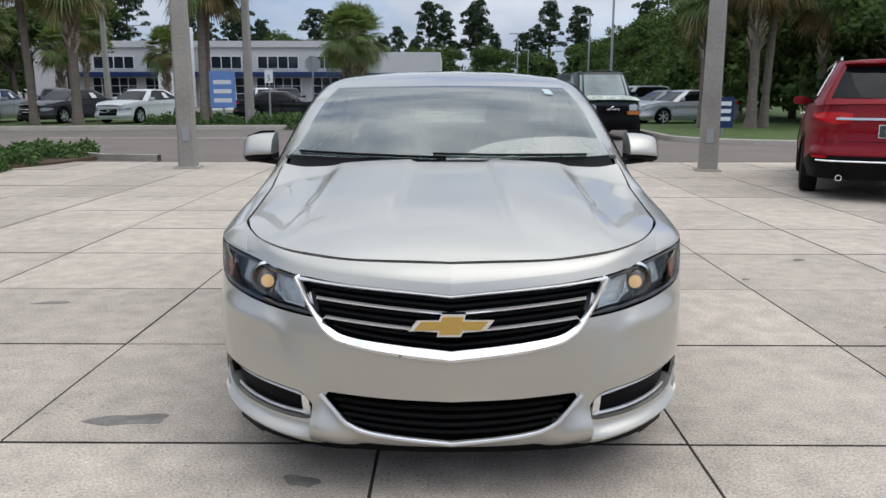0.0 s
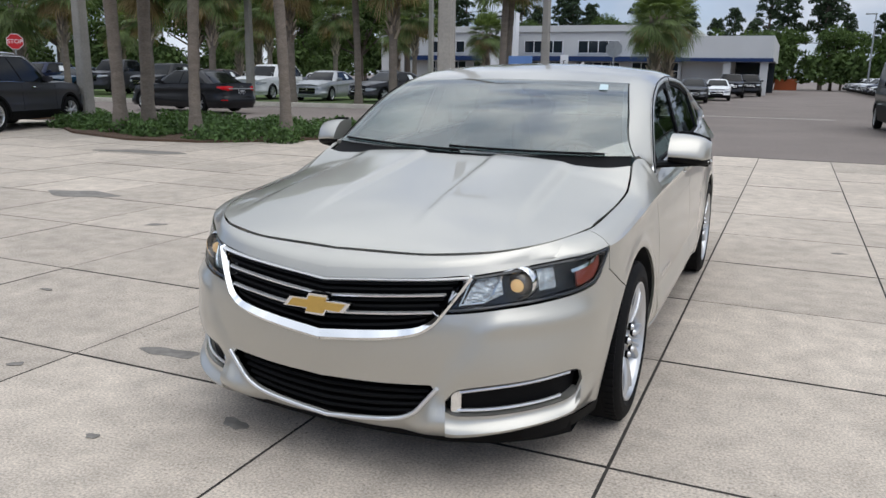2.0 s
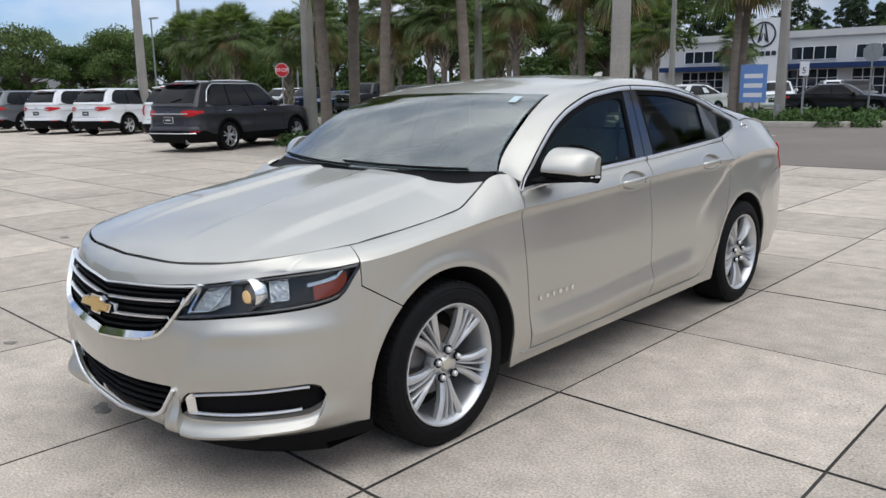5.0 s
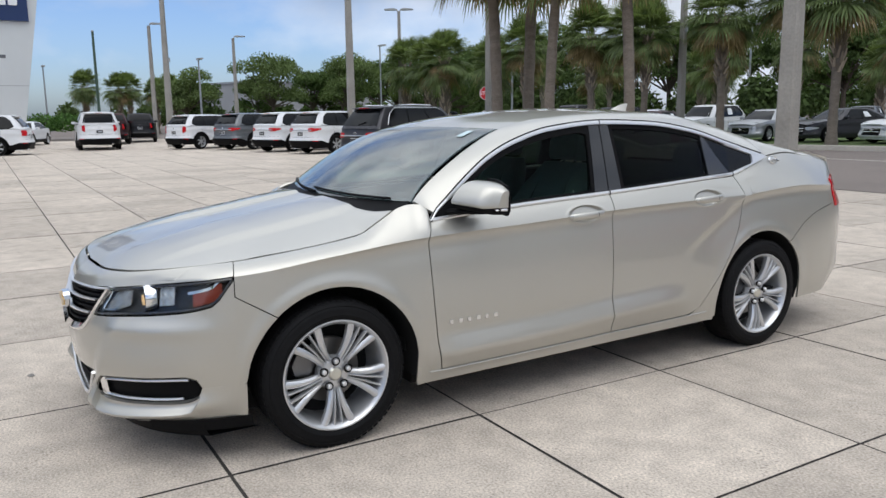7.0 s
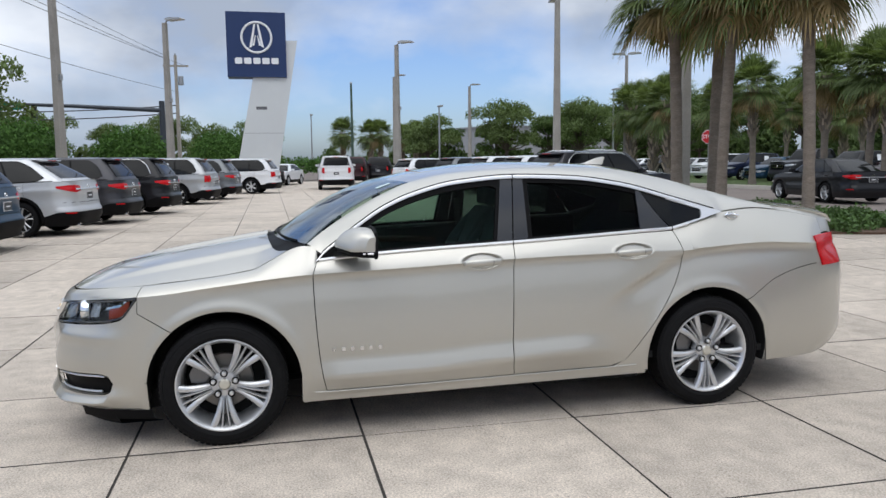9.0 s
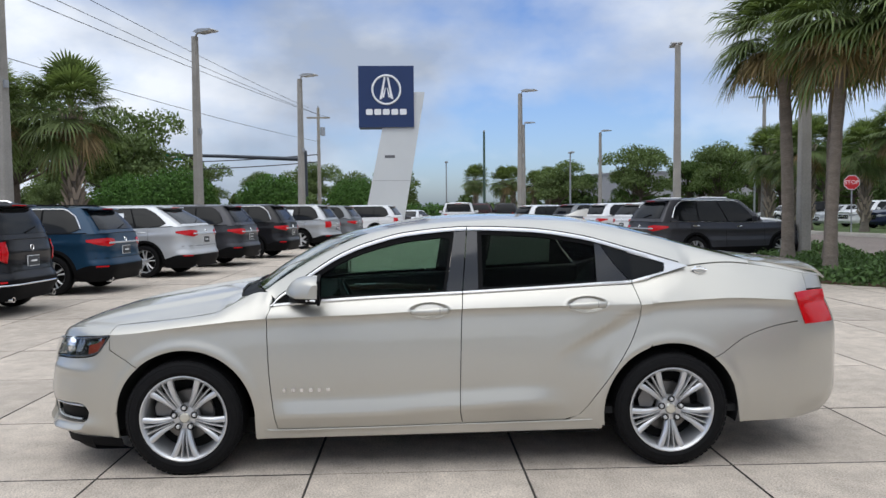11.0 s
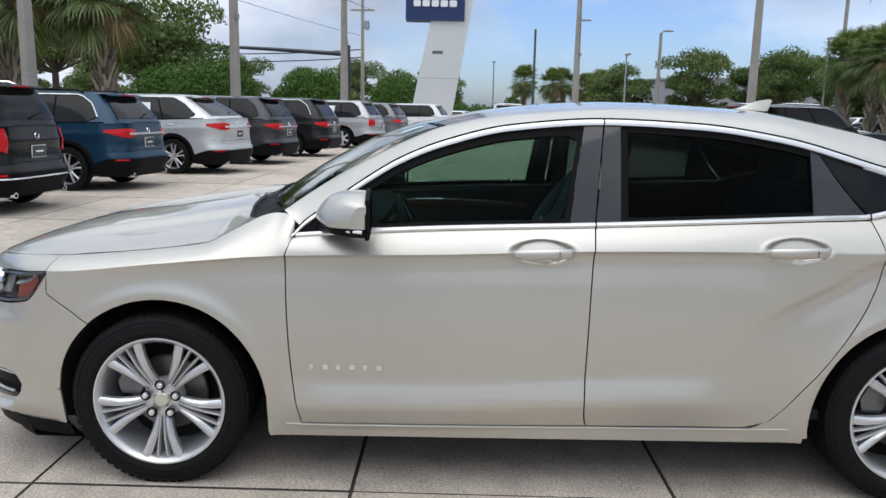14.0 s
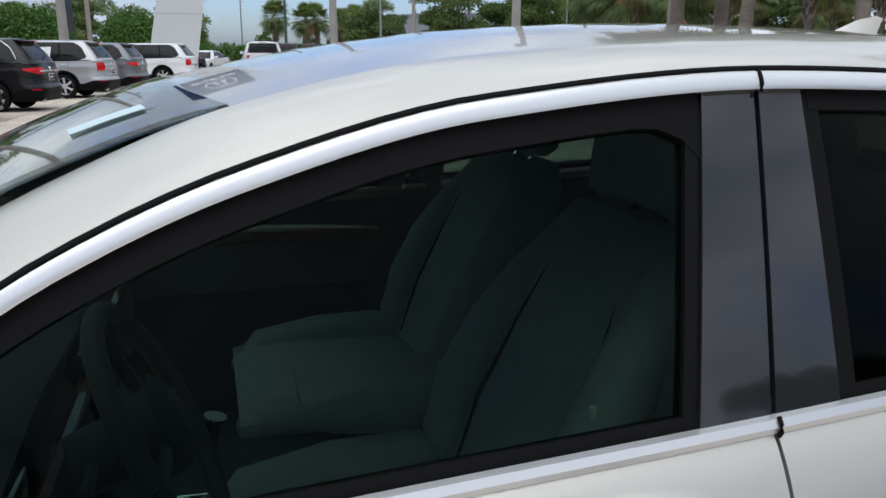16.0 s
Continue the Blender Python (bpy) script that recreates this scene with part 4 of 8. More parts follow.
# ---- the saloon car ----
# Local frame: y runs from the front axle to the rear, x across, z up.
AX_R, TYRE_R, HUB_Z = 2.832, 0.334, 0.324
OUT_X = [0, 0.25, 0.45, 0.60, 0.735, 0.835, 0.893, 0.915, 0.924, 0.928, 0.928, 0.926, 0.922, 0.908, 0.875, 0.81, 0.69, 0.45, 0]
OUT_Y = [-1.0, -0.985, -0.945, -0.875, -0.755, -0.60, -0.37, -0.08, 0.3, 1.0, 1.8, 2.4, 2.85, 3.2, 3.5, 3.74, 3.92, 4.02, 4.06]
_k = np.r_[0, np.cumsum(np.hypot(np.diff(OUT_X), np.diff(OUT_Y)))]


def _hermite(ks, vs):
    ks, vs = np.array(ks, float), np.array(vs, float)
    mm = np.gradient(vs, ks)

    def f(x):
        x = np.clip(np.asarray(x, float), ks[0], ks[-1])
        i = np.clip(np.searchsorted(ks, x) - 1, 0, len(ks) - 2)
        h = ks[i + 1] - ks[i]
        t = (x - ks[i]) / h
        return ((1 + 2 * t) * (1 - t) ** 2 * vs[i] + t * (1 - t) ** 2 * h * mm[i] + t * t * (3 - 2 * t) * vs[i + 1] + t * t * (t - 1) * h * mm[i + 1])
    return f


_ox, _oy = _hermite(_k, OUT_X), _hermite(_k, OUT_Y)
_ss = np.linspace(0, _k[-1], 800)
_xx, _yy = _ox(_ss), _oy(_ss)


def s_of_y(y):
    return float(np.interp(y, _yy, _ss))


def s_of_x(x):
    return float(np.interp(x, _xx[:300], _ss[:300]))


_zc = spline([s_of_x(0), s_of_x(0.5), s_of_y(-0.6), s_of_y(-0.36), s_of_y(0), s_of_y(0.45), s_of_y(1.06), s_of_y(1.59), s_of_y(2.14), s_of_y(2.6), s_of_y(2.8), s_of_y(3.2), s_of_y(3.5), s_of_y(3.8), _k[-1]],
             [0.752, 0.785, 0.808, 0.822, 0.862, 0.903, 0.922, 0.945, 0.955, 0.958, 0.968, 0.985, 0.970, 0.945, 0.93])
# the upper edge: bonnet edge, belt line, boot edge
E_S = [s_of_x(0), s_of_x(0.30), s_of_x(0.52), s_of_x(0.68)] + [s_of_y(v) for v in (-0.58, -0.36, -0.12, 0.05, 0.16, 0.23, 0.30, 0.345, 0.40, 0.43, 0.455, 0.474, 0.50, 0.75, 1.06, 1.6, 2.0, 2.4, 2.62, 2.95, 3.2, 3.45, 3.75, 3.93)] + [_k[-1]]
E_X = [0, 0.30, 0.52, 0.66, 0.745, 0.790, 0.803, 0.810, 0.811, 0.806, 0.797, 0.791, 0.797, 0.812, 0.840, 0.864, 0.862, 0.857, 0.855, 0.853, 0.849, 0.837, 0.826, 0.775, 0.735, 0.71, 0.69, 0.60, 0]
E_Y = [-0.87, -0.85, -0.78, -0.66, -0.50, -0.35, -0.12, 0.05, 0.16, 0.235, 0.305, 0.350, 0.430, 0.470, 0.500, 0.503, 0.512, 0.75, 1.06, 1.6, 2.0, 2.4, 2.62, 2.95, 3.2, 3.45, 3.72, 3.86, 3.93]
E_Z = [0.806, 0.810, 0.822, 0.84, 0.857, 0.868, 0.891, 0.912, 0.930, 0.966, 1.004, 1.027, 1.048, 1.047, 1.020, 0.972, 0.974, 0.994, 1.012, 1.034, 1.053, 1.073, 1.083, 1.172, 1.19, 1.165, 1.115, 1.09, 1.10]
_ex, _ey, _ez = spline(E_S, E_X), spline(E_S, E_Y), spline(E_S, E_Z)
_front_d = spline([0.14, 0.20, 0.28, 0.36, 0.46, 0.56, 0.66, 0.74, 0.80], [0.16, 0.06, 0.025, 0.012, 0.0, 0.010, 0.038, 0.066, 0.095])
_zc2 = spline([2.05, 2.3, 2.49, 2.6, 2.79, 3.2, 3.5, 3.9], [0.62, 0.755, 0.855, 0.922, 0.968, 0.99, 0.972, 0.93])
_zl = spline([0.4, 1.06, 1.57, 2.0, 2.3], [0.435, 0.447, 0.475, 0.492, 0.46])


def side_offset(y, q, zc):
    d = 0.05 * np.clip((0.55 - q) / 0.37, 0, 2) ** 2 + 0.016 * np.clip((q - 0.55) / 0.37, 0, 1) ** 2
    u = np.clip(zc - q, 0, 9)
    d += 0.028 * smooth(-0.35, 0.3, y) * (1 - smooth(2.1, 2.5, y)) * (1 - np.exp(-u / 0.022)) * np.exp(-u / 0.17)
    u2 = np.clip(_zc2(y) - q, 0, 9)
    d += 0.046 * smooth(2.1, 2.45, y) * (1 - smooth(3.3, 3.75, y)) * (1 - np.exp(-u2 / 0.03)) * np.exp(-u2 / 0.12)
    u3 = np.clip(_zl(y) - q, 0, 9)
    d -= 0.034 * smooth(0.42, 0.6, y) * (1 - smooth(1.95, 2.32, y)) * np.clip(np.minimum(u3 / 0.10, 1.9 - u3 / 0.11), 0, 1)
    for cy in (0.0, AX_R):
        r = np.hypot(y - cy, q - HUB_Z)
        d -= 0.008 * np.exp(-((r - 0.424) / 0.030) ** 2)
    return d


def body(s, q, push=0.0):
    """A point of the painted skin: s along the outline from the nose, q the height; over the crease q runs 0.1 from the crease to the upper edge."""
    zc = float(_zc(s))
    x, y = float(_ox(s)), float(_oy(s))
    e = 1e-3
    tx, ty = float(_ox(s + e) - _ox(s - e)), float(_oy(s + e) - _oy(s - e))
    n = math.hypot(tx, ty)
    nx, ny = ty / n, -tx / n
    if s < 1e-6:
        nx, ny = 0.0, -1.0
    wf = 1 - float(smooth(-0.80, -0.38, y))
    wr = float(smooth(3.55, 3.85, y))
    qq = min(q, zc)
    xb = 0.44 + 0.6 * (qq - 0.40)
    d_front = float(_front_d(qq)) + 0.020 * (1 - float(smooth(xb - 0.035, xb + 0.055, x))) * float(smooth(0.66, 0.40, qq) if qq > 0.40 else 1.0) * (1 - 0.6 * float(smooth(0.40, 0.24, qq)))
    d_front -= 0.013 * math.exp(-((qq - 0.605) / 0.032) ** 2) * float(smooth(xb, xb + 0.06, x))
    d_rear = 0.10 * max(0, (0.42 - qq) / 0.2) ** 2 + 0.05 * max(0, (qq - 0.72) / 0.2) ** 2
    d = (1 - wf - wr) * float(side_offset(y, qq, zc)) + wf * d_front + wr * d_rear - push
    p = np.array([x - nx * d, y - ny * d, qq])
    if q > zc:
        t = min((q - zc) / 0.1, 1.0)
        e3 = np.array([float(_ex(s)), float(_ey(s)), float(_ez(s))])
        bulge = 0.12 * (1 + 0.9 * float(smooth(0.0, 0.28, y)) * (1 - float(smooth(0.48, 0.80, y)))) + 0.16 * float(smooth(-0.75, -0.3, y)) * (1 - float(smooth(-0.1, 0.45, y)))
        mid = (p + e3) / 2 + bulge * 0.08 * np.array([nx * 0.7, ny * 0.7, 0.7])
        p = (1 - t) ** 2 * p + 2 * t * (1 - t) * mid + t * t * e3
        p = p + push * np.array([nx * 0.7, ny * 0.7, 0.7])
    return p


def _mir(pts, sx):
    a = np.array(pts, float)
    a[..., 0] *= sx
    return a


def skin(rows, sx, push=0.0):
    """A sheet from rows of (s, q)."""
    return _mir([[body(s, q, push) for s, q in row] for row in rows], sx)


def rise(lo, zc, hi, j, n):
    """Height j of n between lo and hi, with one row exactly on the crease."""
    k = round(0.64 * n)
    if not lo + 0.01 < zc < hi - 0.01:
        return lo + (hi - lo) * j / n
    if j <= k:
        return zc - (zc - lo) * (1 - j / k) ** 1.5
    return zc + (hi - zc) * (j - k) / (n - k)


def scan_y(ys, lo, hi, n):
    """Columns along y, each from lo(y) to hi(y)."""
    return [[(s_of_y(y), rise(lo(y), float(_zc(s_of_y(y))), hi(y), j, n)) for j in range(n + 1)] for y in ys]


def fan(a, b, n):
    return list(np.linspace(a, b, n))


ARCH = 0.402
HANDLES = ((1.414, 0.938), (2.335, 0.962))


def arch(y, cy, r=ARCH):
    return HUB_Z + math.sqrt(max(r * r - (y - cy) ** 2, 0))


def top(y):
    return float(_zc(s_of_y(y))) + 0.1


GAP = 0.0025
_doorF = spline([0.24, 0.36, 0.55, 0.74, 0.89, 1.06], [0.535, 0.51, 0.489, 0.478, 0.474, 0.478])
_doorB = spline([0.27, 0.31, 0.37, 0.53, 0.78, 1.06], [1.602, 1.592, 1.585, 1.588, 1.595, 1.608])
_doorR = spline([0.285, 0.30, 0.345, 0.44, 0.60, 0.775, 0.92, 1.06], [2.18, 2.26, 2.315, 2.39, 2.505, 2.607, 2.652, 2.61])
_sill = spline([0.3, 1.0, 2.5], [0.262, 0.270, 0.292])

saloon = thing("saloon_car", "champagne silver four-door saloon car standing on concrete slabs", "car", at=pose(0.009, 3.339, 0))


def panel(name, sheets, material_, parent=saloon, thick=0.012, label=""):
    g = Geo()
    for s in sheets:
        h = Geo().grid(s)
        k = solid(h, thick)
        g.add(k.v, k.f)
    return part(name, g, material_, parent, label)


def build_side(sx):
    # front wing: above the arch, and behind it
    lamp_tip = -0.43
    w1 = scan_y([lamp_tip + 0.004 + (ARCH - 0.002 - lamp_tip - 0.004) * i / 70 for i in range(71)],
                lambda y: max(arch(y, 0.0), (float(np.interp(y, [-0.43, -0.262], [0.735, 0.631])) if y < -0.262 else 0.0)) + GAP, lambda y: top(y) - 0.004 + 0.0032 * float(smooth(0.33, 0.36, y)), 30)
    w2 = []
    for i in range(15):
        col = []
        for j in range(41):
            y = ARCH + 0.03
            for _ in range(5):
                zc = float(_zc(s_of_y(y)))
                q = rise(0.21, zc, zc + 0.0992, j, 40)
                y1 = float(_doorF(min(q, 1.06))) - GAP
                y = ARCH - 0.002 + (y1 - ARCH + 0.002) * i / 14
            col.append((s_of_y(y), q))
        w2.append(col)
    wing = panel("front_wing", [skin(w1, sx), skin(w2, sx)], CHAMPAGNE)
    # doors, with a dished recess behind each handle
    for name, front, back, ym, (hy, hz) in (("front_door", _doorF, _doorB, 1.0, HANDLES[0]), ("rear_door", _doorB, _doorR, 2.1, HANDLES[1])):
        y0m, y1m = float(front(hz)), float(back(hz))
        gs = sorted(set(list(np.linspace(0, 1, 25)) + [float(v) for v in np.clip((np.linspace(hy - 0.15, hy + 0.15, 44) - y0m) / (y1m - y0m), 0, 1)]))
        rows_ = []
        for j in range(69):
            row = []
            for g in gs:
                y = ym
                for _ in range(5):
                    zc = float(_zc(s_of_y(y)))
                    lo, hi = float(_sill(y)), zc + 0.088
                    if j <= 30:
                        q = lo + (zc - 0.075 - lo) * j / 30
                    elif j <= 46:
                        q = zc - 0.075 * (1 - (j - 30) / 16)
                    else:
                        q = zc + (hi - zc) * (j - 46) / 22
                    y0, y1 = float(front(min(q, 1.06))) + GAP, float(back(min(q, 1.06))) - GAP
                    y = y0 + (y1 - y0) * g
                row.append((s_of_y(y), q))
            rows_.append(row)
        sheet = skin(rows_, sx)
        u, v = (sheet[..., 1] - hy) / 0.122, (sheet[..., 2] - hz) / 0.046
        r = np.abs(u) ** 1.7 + np.abs(v) ** 2
        sheet[..., 0] -= sx * (0.020 * (1 - smooth(0.55, 1.0, r)) - 0.0022 * np.exp(-((r - 1.12) / 0.16) ** 2))
        panel(name, [sheet], CHAMPAGNE)
    # rocker
    rk = scan_y(fan(0.405, 2.42, 50), lambda y: 0.195 + 0.012 * y, lambda y: float(_sill(y)) - 0.005, 6)
    panel("rocker", [skin(rk, sx)], CHAMPAGNE)
    # rear quarter
    q1 = []
    for f in np.linspace(0, 1, 33):
        row = []
        for g in np.linspace(0, 1, 9):
            y = 2.5
            for _ in range(5):
                q = 0.245 + (top(y) - 0.004 - 0.245) * f
                y0 = float(_doorR(q)) + GAP if q > 0.287 else 2.20
                y1 = min(AX_R - math.sqrt(max(ARCH ** 2 - (q - HUB_Z) ** 2, 0)), 2.72)
                y1 = max(y1, y0 + 0.004)
                y = y0 + (y1 - y0) * g
            row.append((s_of_y(y), q))
        q1.append(row)
    bumper_line = spline([3.0, 3.12, 3.29, 3.475, 3.74], [0.60, 0.655, 0.76, 0.815, 0.85])

    def q_lo(y):
        return max(arch(y, AX_R) if y < 3.12 else 0, float(bumper_line(y)) if y > 3.06 else 0) + GAP
    q2 = scan_y(fan(2.715, 3.735, 54), q_lo, lambda y: top(y) - 0.004, 30)
    panel("rear_quarter", [skin(q1, sx), skin(q2, sx)], CHAMPAGNE)
    # rear bumper, half
    rb = scan_y([3.085 + (3.62 - 3.085) * i / 22 for i in range(23)], lambda y: 0.245 if y > AX_R + ARCH else arch(y, AX_R), lambda y: float(bumper_line(y)) - GAP, 18)
    rb2 = [[(s, 0.245 + (0.845 - 0.245) * j / 18) for j in range(19)] for s in np.linspace(s_of_y(3.62), _k[-1], 26)]
    panel("rear_bumper", [skin(rb, sx), skin(rb2, sx)], CHAMPAGNE)
    # tail lamp
    tl = [[(s + 0.055 * (1 - j / 12) * (s_of_y(3.90) - s) / (s_of_y(3.90) - s_of_y(3.615)), 0.818 + (0.982 - 0.818) * j / 12) for j in range(13)] for s in np.linspace(s_of_y(3.615), s_of_y(3.90), 18)]
    tu = [[(s, 0.989 + (float(_zc(s)) + 0.096 - 0.989) * j / 6) for j in range(7)] for s in np.linspace(s_of_y(3.738), _k[-1], 20)]
    panel("lamp_surround", [skin(tu, sx)], CHAMPAGNE)
    panel("tail_lamp", [skin(tl, sx, 0.006)], REDLENS, label="red tail lamp")
    tb = [[(s, 0.855 + (0.985 - 0.855) * j / 12) for j in range(13)] for s in np.linspace(s_of_y(3.942), _k[-1], 14)]
    panel("boot_lid_face", [skin(tb, sx)], CHAMPAGNE)
    # arch liner and edges, near-black with the shade of the arch in the colour
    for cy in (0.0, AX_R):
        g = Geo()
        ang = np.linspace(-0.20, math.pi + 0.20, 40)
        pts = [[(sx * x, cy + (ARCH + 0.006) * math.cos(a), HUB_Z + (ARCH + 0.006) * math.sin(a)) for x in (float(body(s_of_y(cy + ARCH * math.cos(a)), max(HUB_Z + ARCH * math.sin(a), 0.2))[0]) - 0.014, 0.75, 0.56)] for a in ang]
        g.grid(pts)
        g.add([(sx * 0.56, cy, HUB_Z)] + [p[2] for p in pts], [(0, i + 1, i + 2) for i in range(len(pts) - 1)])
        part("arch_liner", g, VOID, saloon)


for sx in (1, -1):
    build_side(sx)

# front fascia: half sections joined over the middle
_gt = spline([0, 0.18, 0.36, 0.50, 0.56], [0.714, 0.729, 0.742, 0.755, 0.762])
_gb = spline([0, 0.18, 0.36, 0.41, 0.455, 0.515], [0.512, 0.532, 0.568, 0.600, 0.66, 0.757])
_it = spline([0, 0.18, 0.43], [0.363, 0.369, 0.384])
_ib = spline([0, 0.17, 0.29, 0.345, 0.385, 0.43], [0.208, 0.230, 0.252, 0.280, 0.325, 0.381])
_lip = spline([0, 0.25, 0.30, 0.36, 0.45, 0.60, 0.75, 0.86], [0.172, 0.192, 0.195, 0.170, 0.165, 0.183, 0.205, 0.215])


def x_of_s(s):
    return float(_ox(s))


S_G = s_of_x(0.515)
S_T = s_of_y(-0.43)
_lt = spline([s_of_x(0.50), s_of_x(0.62), s_of_x(0.74), s_of_y(-0.55), S_T], [0.752, 0.766, 0.781, 0.802, 0.816])
_lb = spline([s_of_x(0.44), s_of_x(0.53), s_of_x(0.64), s_of_x(0.76), s_of_y(-0.52), S_T], [0.638, 0.645, 0.656, 0.667, 0.700, 0.803])
_fs = [s_of_x(0.462), s_of_x(0.50), s_of_x(0.72), s_of_y(-0.64), s_of_y(-0.575)]
_ft = spline(_fs, [0.335, 0.378, 0.402, 0.408, 0.385])
_fb = spline(_fs, [0.300, 0.284, 0.290, 0.298, 0.325])


def fascia(sx):
    n1 = list(np.linspace(0, S_G, 34))
    # band over the grille, and over the lamp to the wing
    def lamp_top(s):
        return float(_gt(x_of_s(s))) if s < S_G else float(_lt(s))
    up = [[(s, rise(lamp_top(s) + 0.004, float(_zc(s)), float(_zc(s)) + 0.096, j, 12)) for j in range(13)] for s in np.linspace(0, S_T, 60)]
    # middle: under the grille and lamp, down to intake, fog recess
    def m_hi(s):
        x = x_of_s(s)
        if x <= 0.455:
            return float(_gb(x)) - 0.006
        return min(float(_gb(min(x, 0.515))) if x < 0.50 else 9, float(_lb(s)) - 0.004)
    def m_lo(s):
        x = x_of_s(s)
        if x <= 0.43:
            return float(_it(x)) + 0.004
        if x < x_of_s(_fs[0]):
            return 0.36
        if s < _fs[-1]:
            return float(_ft(s)) + 0.004
        return 0.36
    ss = sorted(set(list(np.linspace(0, s_of_x(0.43), 24)) + list(np.linspace(s_of_x(0.43), _fs[0], 8)) + list(np.linspace(_fs[0], _fs[-1], 26)) + list(np.linspace(_fs[-1], S_T, 6))))
    mid = [[(s, m_lo(s) + (m_hi(s) - m_lo(s)) * j / 22) for j in range(23)] for s in ss]
    # corner: from the lamp tip back to the arch
    def c_hi(y):
        return float(np.interp(y, [-0.43, -0.262], [0.735, 0.631])) - 0.003
    cor = scan_y(fan(-0.43, -0.264, 12), lambda y: max(0.36, arch(y, 0.0) if y > -ARCH + 0.002 else 0), c_hi, 22)
    # lower lip
    def l_hi(s):
        x = x_of_s(s)
        if x <= 0.43:
            return float(_ib(x)) - 0.004
        if s < _fs[0]:
            return 0.36
        if s < _fs[-1]:
            return float(_fb(s)) - 0.004
        return 0.36
    low_s = sorted(set(list(np.linspace(0, s_of_x(0.43), 24)) + list(np.linspace(s_of_x(0.4301), _fs[0] - 1e-4, 8)) + list(np.linspace(_fs[0], _fs[-1], 26)) + list(np.linspace(_fs[-1] + 1e-4, s_of_y(-ARCH + 0.002), 10))))
    low = [[(s, float(_lip(x_of_s(s))) + (l_hi(s) - float(_lip(x_of_s(s)))) * j / 12) for j in range(13)] for s in low_s]
    sheets = [skin(up, sx), skin(mid, sx), skin(cor, sx)]
    lows = skin(low, sx)
    # the lip juts forward under the fog lamps
    for i, s in enumerate(low_s):
        w = float(smooth(0.30, 0.42, x_of_s(s))) * (1 - float(smooth(-0.62, -0.42, float(_oy(s)))))
        for j in range(13):
            f = j / 12
            k = w * 0.045 * math.exp(-((f - 0.45) / 0.28) ** 2)
            lows[i, j, 1] -= k
            lows[i, j, 0] += sx * 0.4 * k
    return sheets + [lows]


panel("front_bumper", fascia(1) + fascia(-1), CHAMPAGNE)

# grille: dark backing, bars, frame
def front_y(x, z, back=0.0):
    p = body(s_of_x(abs(x)), z)
    return p[1] + back


def ribbon_front(pts, w_in, w_out, back=-0.006, thick=0.02, mat_=CHROME, name="chrome_trim", parent=saloon, closed=False, label=""):
    """A bar along (x, z) points on the nose, w wide in height."""
    g = Geo()
    rows = []
    for i, (x, z) in enumerate(pts):
        y = front_y(x, z)
        a, b = np.array(pts[max(i - 1, 0)]), np.array(pts[min(i + 1, len(pts) - 1)])
        t = (b - a) / max(np.linalg.norm(b - a), 1e-6)
        n = np.array([-t[1], t[0]])
        wi = w_in(i / (len(pts) - 1)) if callable(w_in) else w_in
        wo = w_out(i / (len(pts) - 1)) if callable(w_out) else w_out
        rows.append([(x - n[0] * wi, y + 0.01, z - n[1] * wi), (x - n[0] * wi * 0.8, y + back, z - n[1] * wi * 0.8), (x + n[0] * wo * 0.2, y + back - 0.006, z + n[1] * wo * 0.2), (x + n[0] * wo, y + 0.004, z + n[1] * wo), (x, y + thick, z)])
    g.grid(rows, close_v=True)
    return part(name, g, mat_, parent, label)


gx = np.linspace(-0.50, 0.50, 61)
grille = part("grille", Geo().grid([[(x, front_y(x, float(_gb(min(abs(x), 0.51))) * (1 - f) + float(_gt(abs(x))) * f) + 0.055, float(_gb(min(abs(x), 0.51))) * (1 - f) + float(_gt(abs(x))) * f) for f in np.linspace(-0.06, 1.06, 9)] for x in np.linspace(-0.53, 0.53, 61)]), BLACK, saloon, "black slatted grille")
def bar_z(x, k):
    """Height of level k of the grille at x: 0 the frame below, 1 the lower bar, 2 the upper bar, 3 the top."""
    a = abs(x)
    lev = [float(_gb(min(a, 0.51))) + 0.02, 0.607 + 0.034 * (a / 0.40) ** 1.2, 0.662 + 0.037 * (a / 0.43) ** 1.1, float(_gt(a))]
    i = min(int(k), 2)
    return lev[i] + (lev[i + 1] - lev[i]) * (k - i)


for k0 in (0.35, 0.68, 1.33, 1.67, 2.33, 2.67):
    lim = 0.37 + 0.037 * k0
    part("grille_slat", Geo().grid([[(x, front_y(x, bar_z(x, k0)) + dy, bar_z(x, k0) + dz) for dy, dz in ((0.014, 0.005), (0.010, -0.002), (0.05, -0.010), (0.05, 0.007))] for x in np.linspace(-lim, lim, 41)], close_v=True), BLACK, grille)
for k0, lim in ((1.0, 0.405), (2.0, 0.438)):
    part("grille_bar", Geo().grid([[(x, front_y(x, bar_z(x, k0)) + dy, bar_z(x, k0) + dz) for dy, dz in ((0.004, 0.0050), (-0.006, 0.0015), (-0.004, -0.0040), (0.012, -0.004), (0.012, 0.003))] for x in np.linspace(-lim, lim, 45)], close_v=True), BRIGHT, grille, "chrome grille bar")
for sg in (-1, 1):
    part("grille_bar_end", Geo().tube([(sg * x, front_y(x, z) + 0.006, z) for x, z in ((0.405, bar_z(0.405, 1.0)), (0.425, 0.625), (0.452, 0.675), (0.462, 0.712))], 0.0035, 6), BRIGHT, grille)
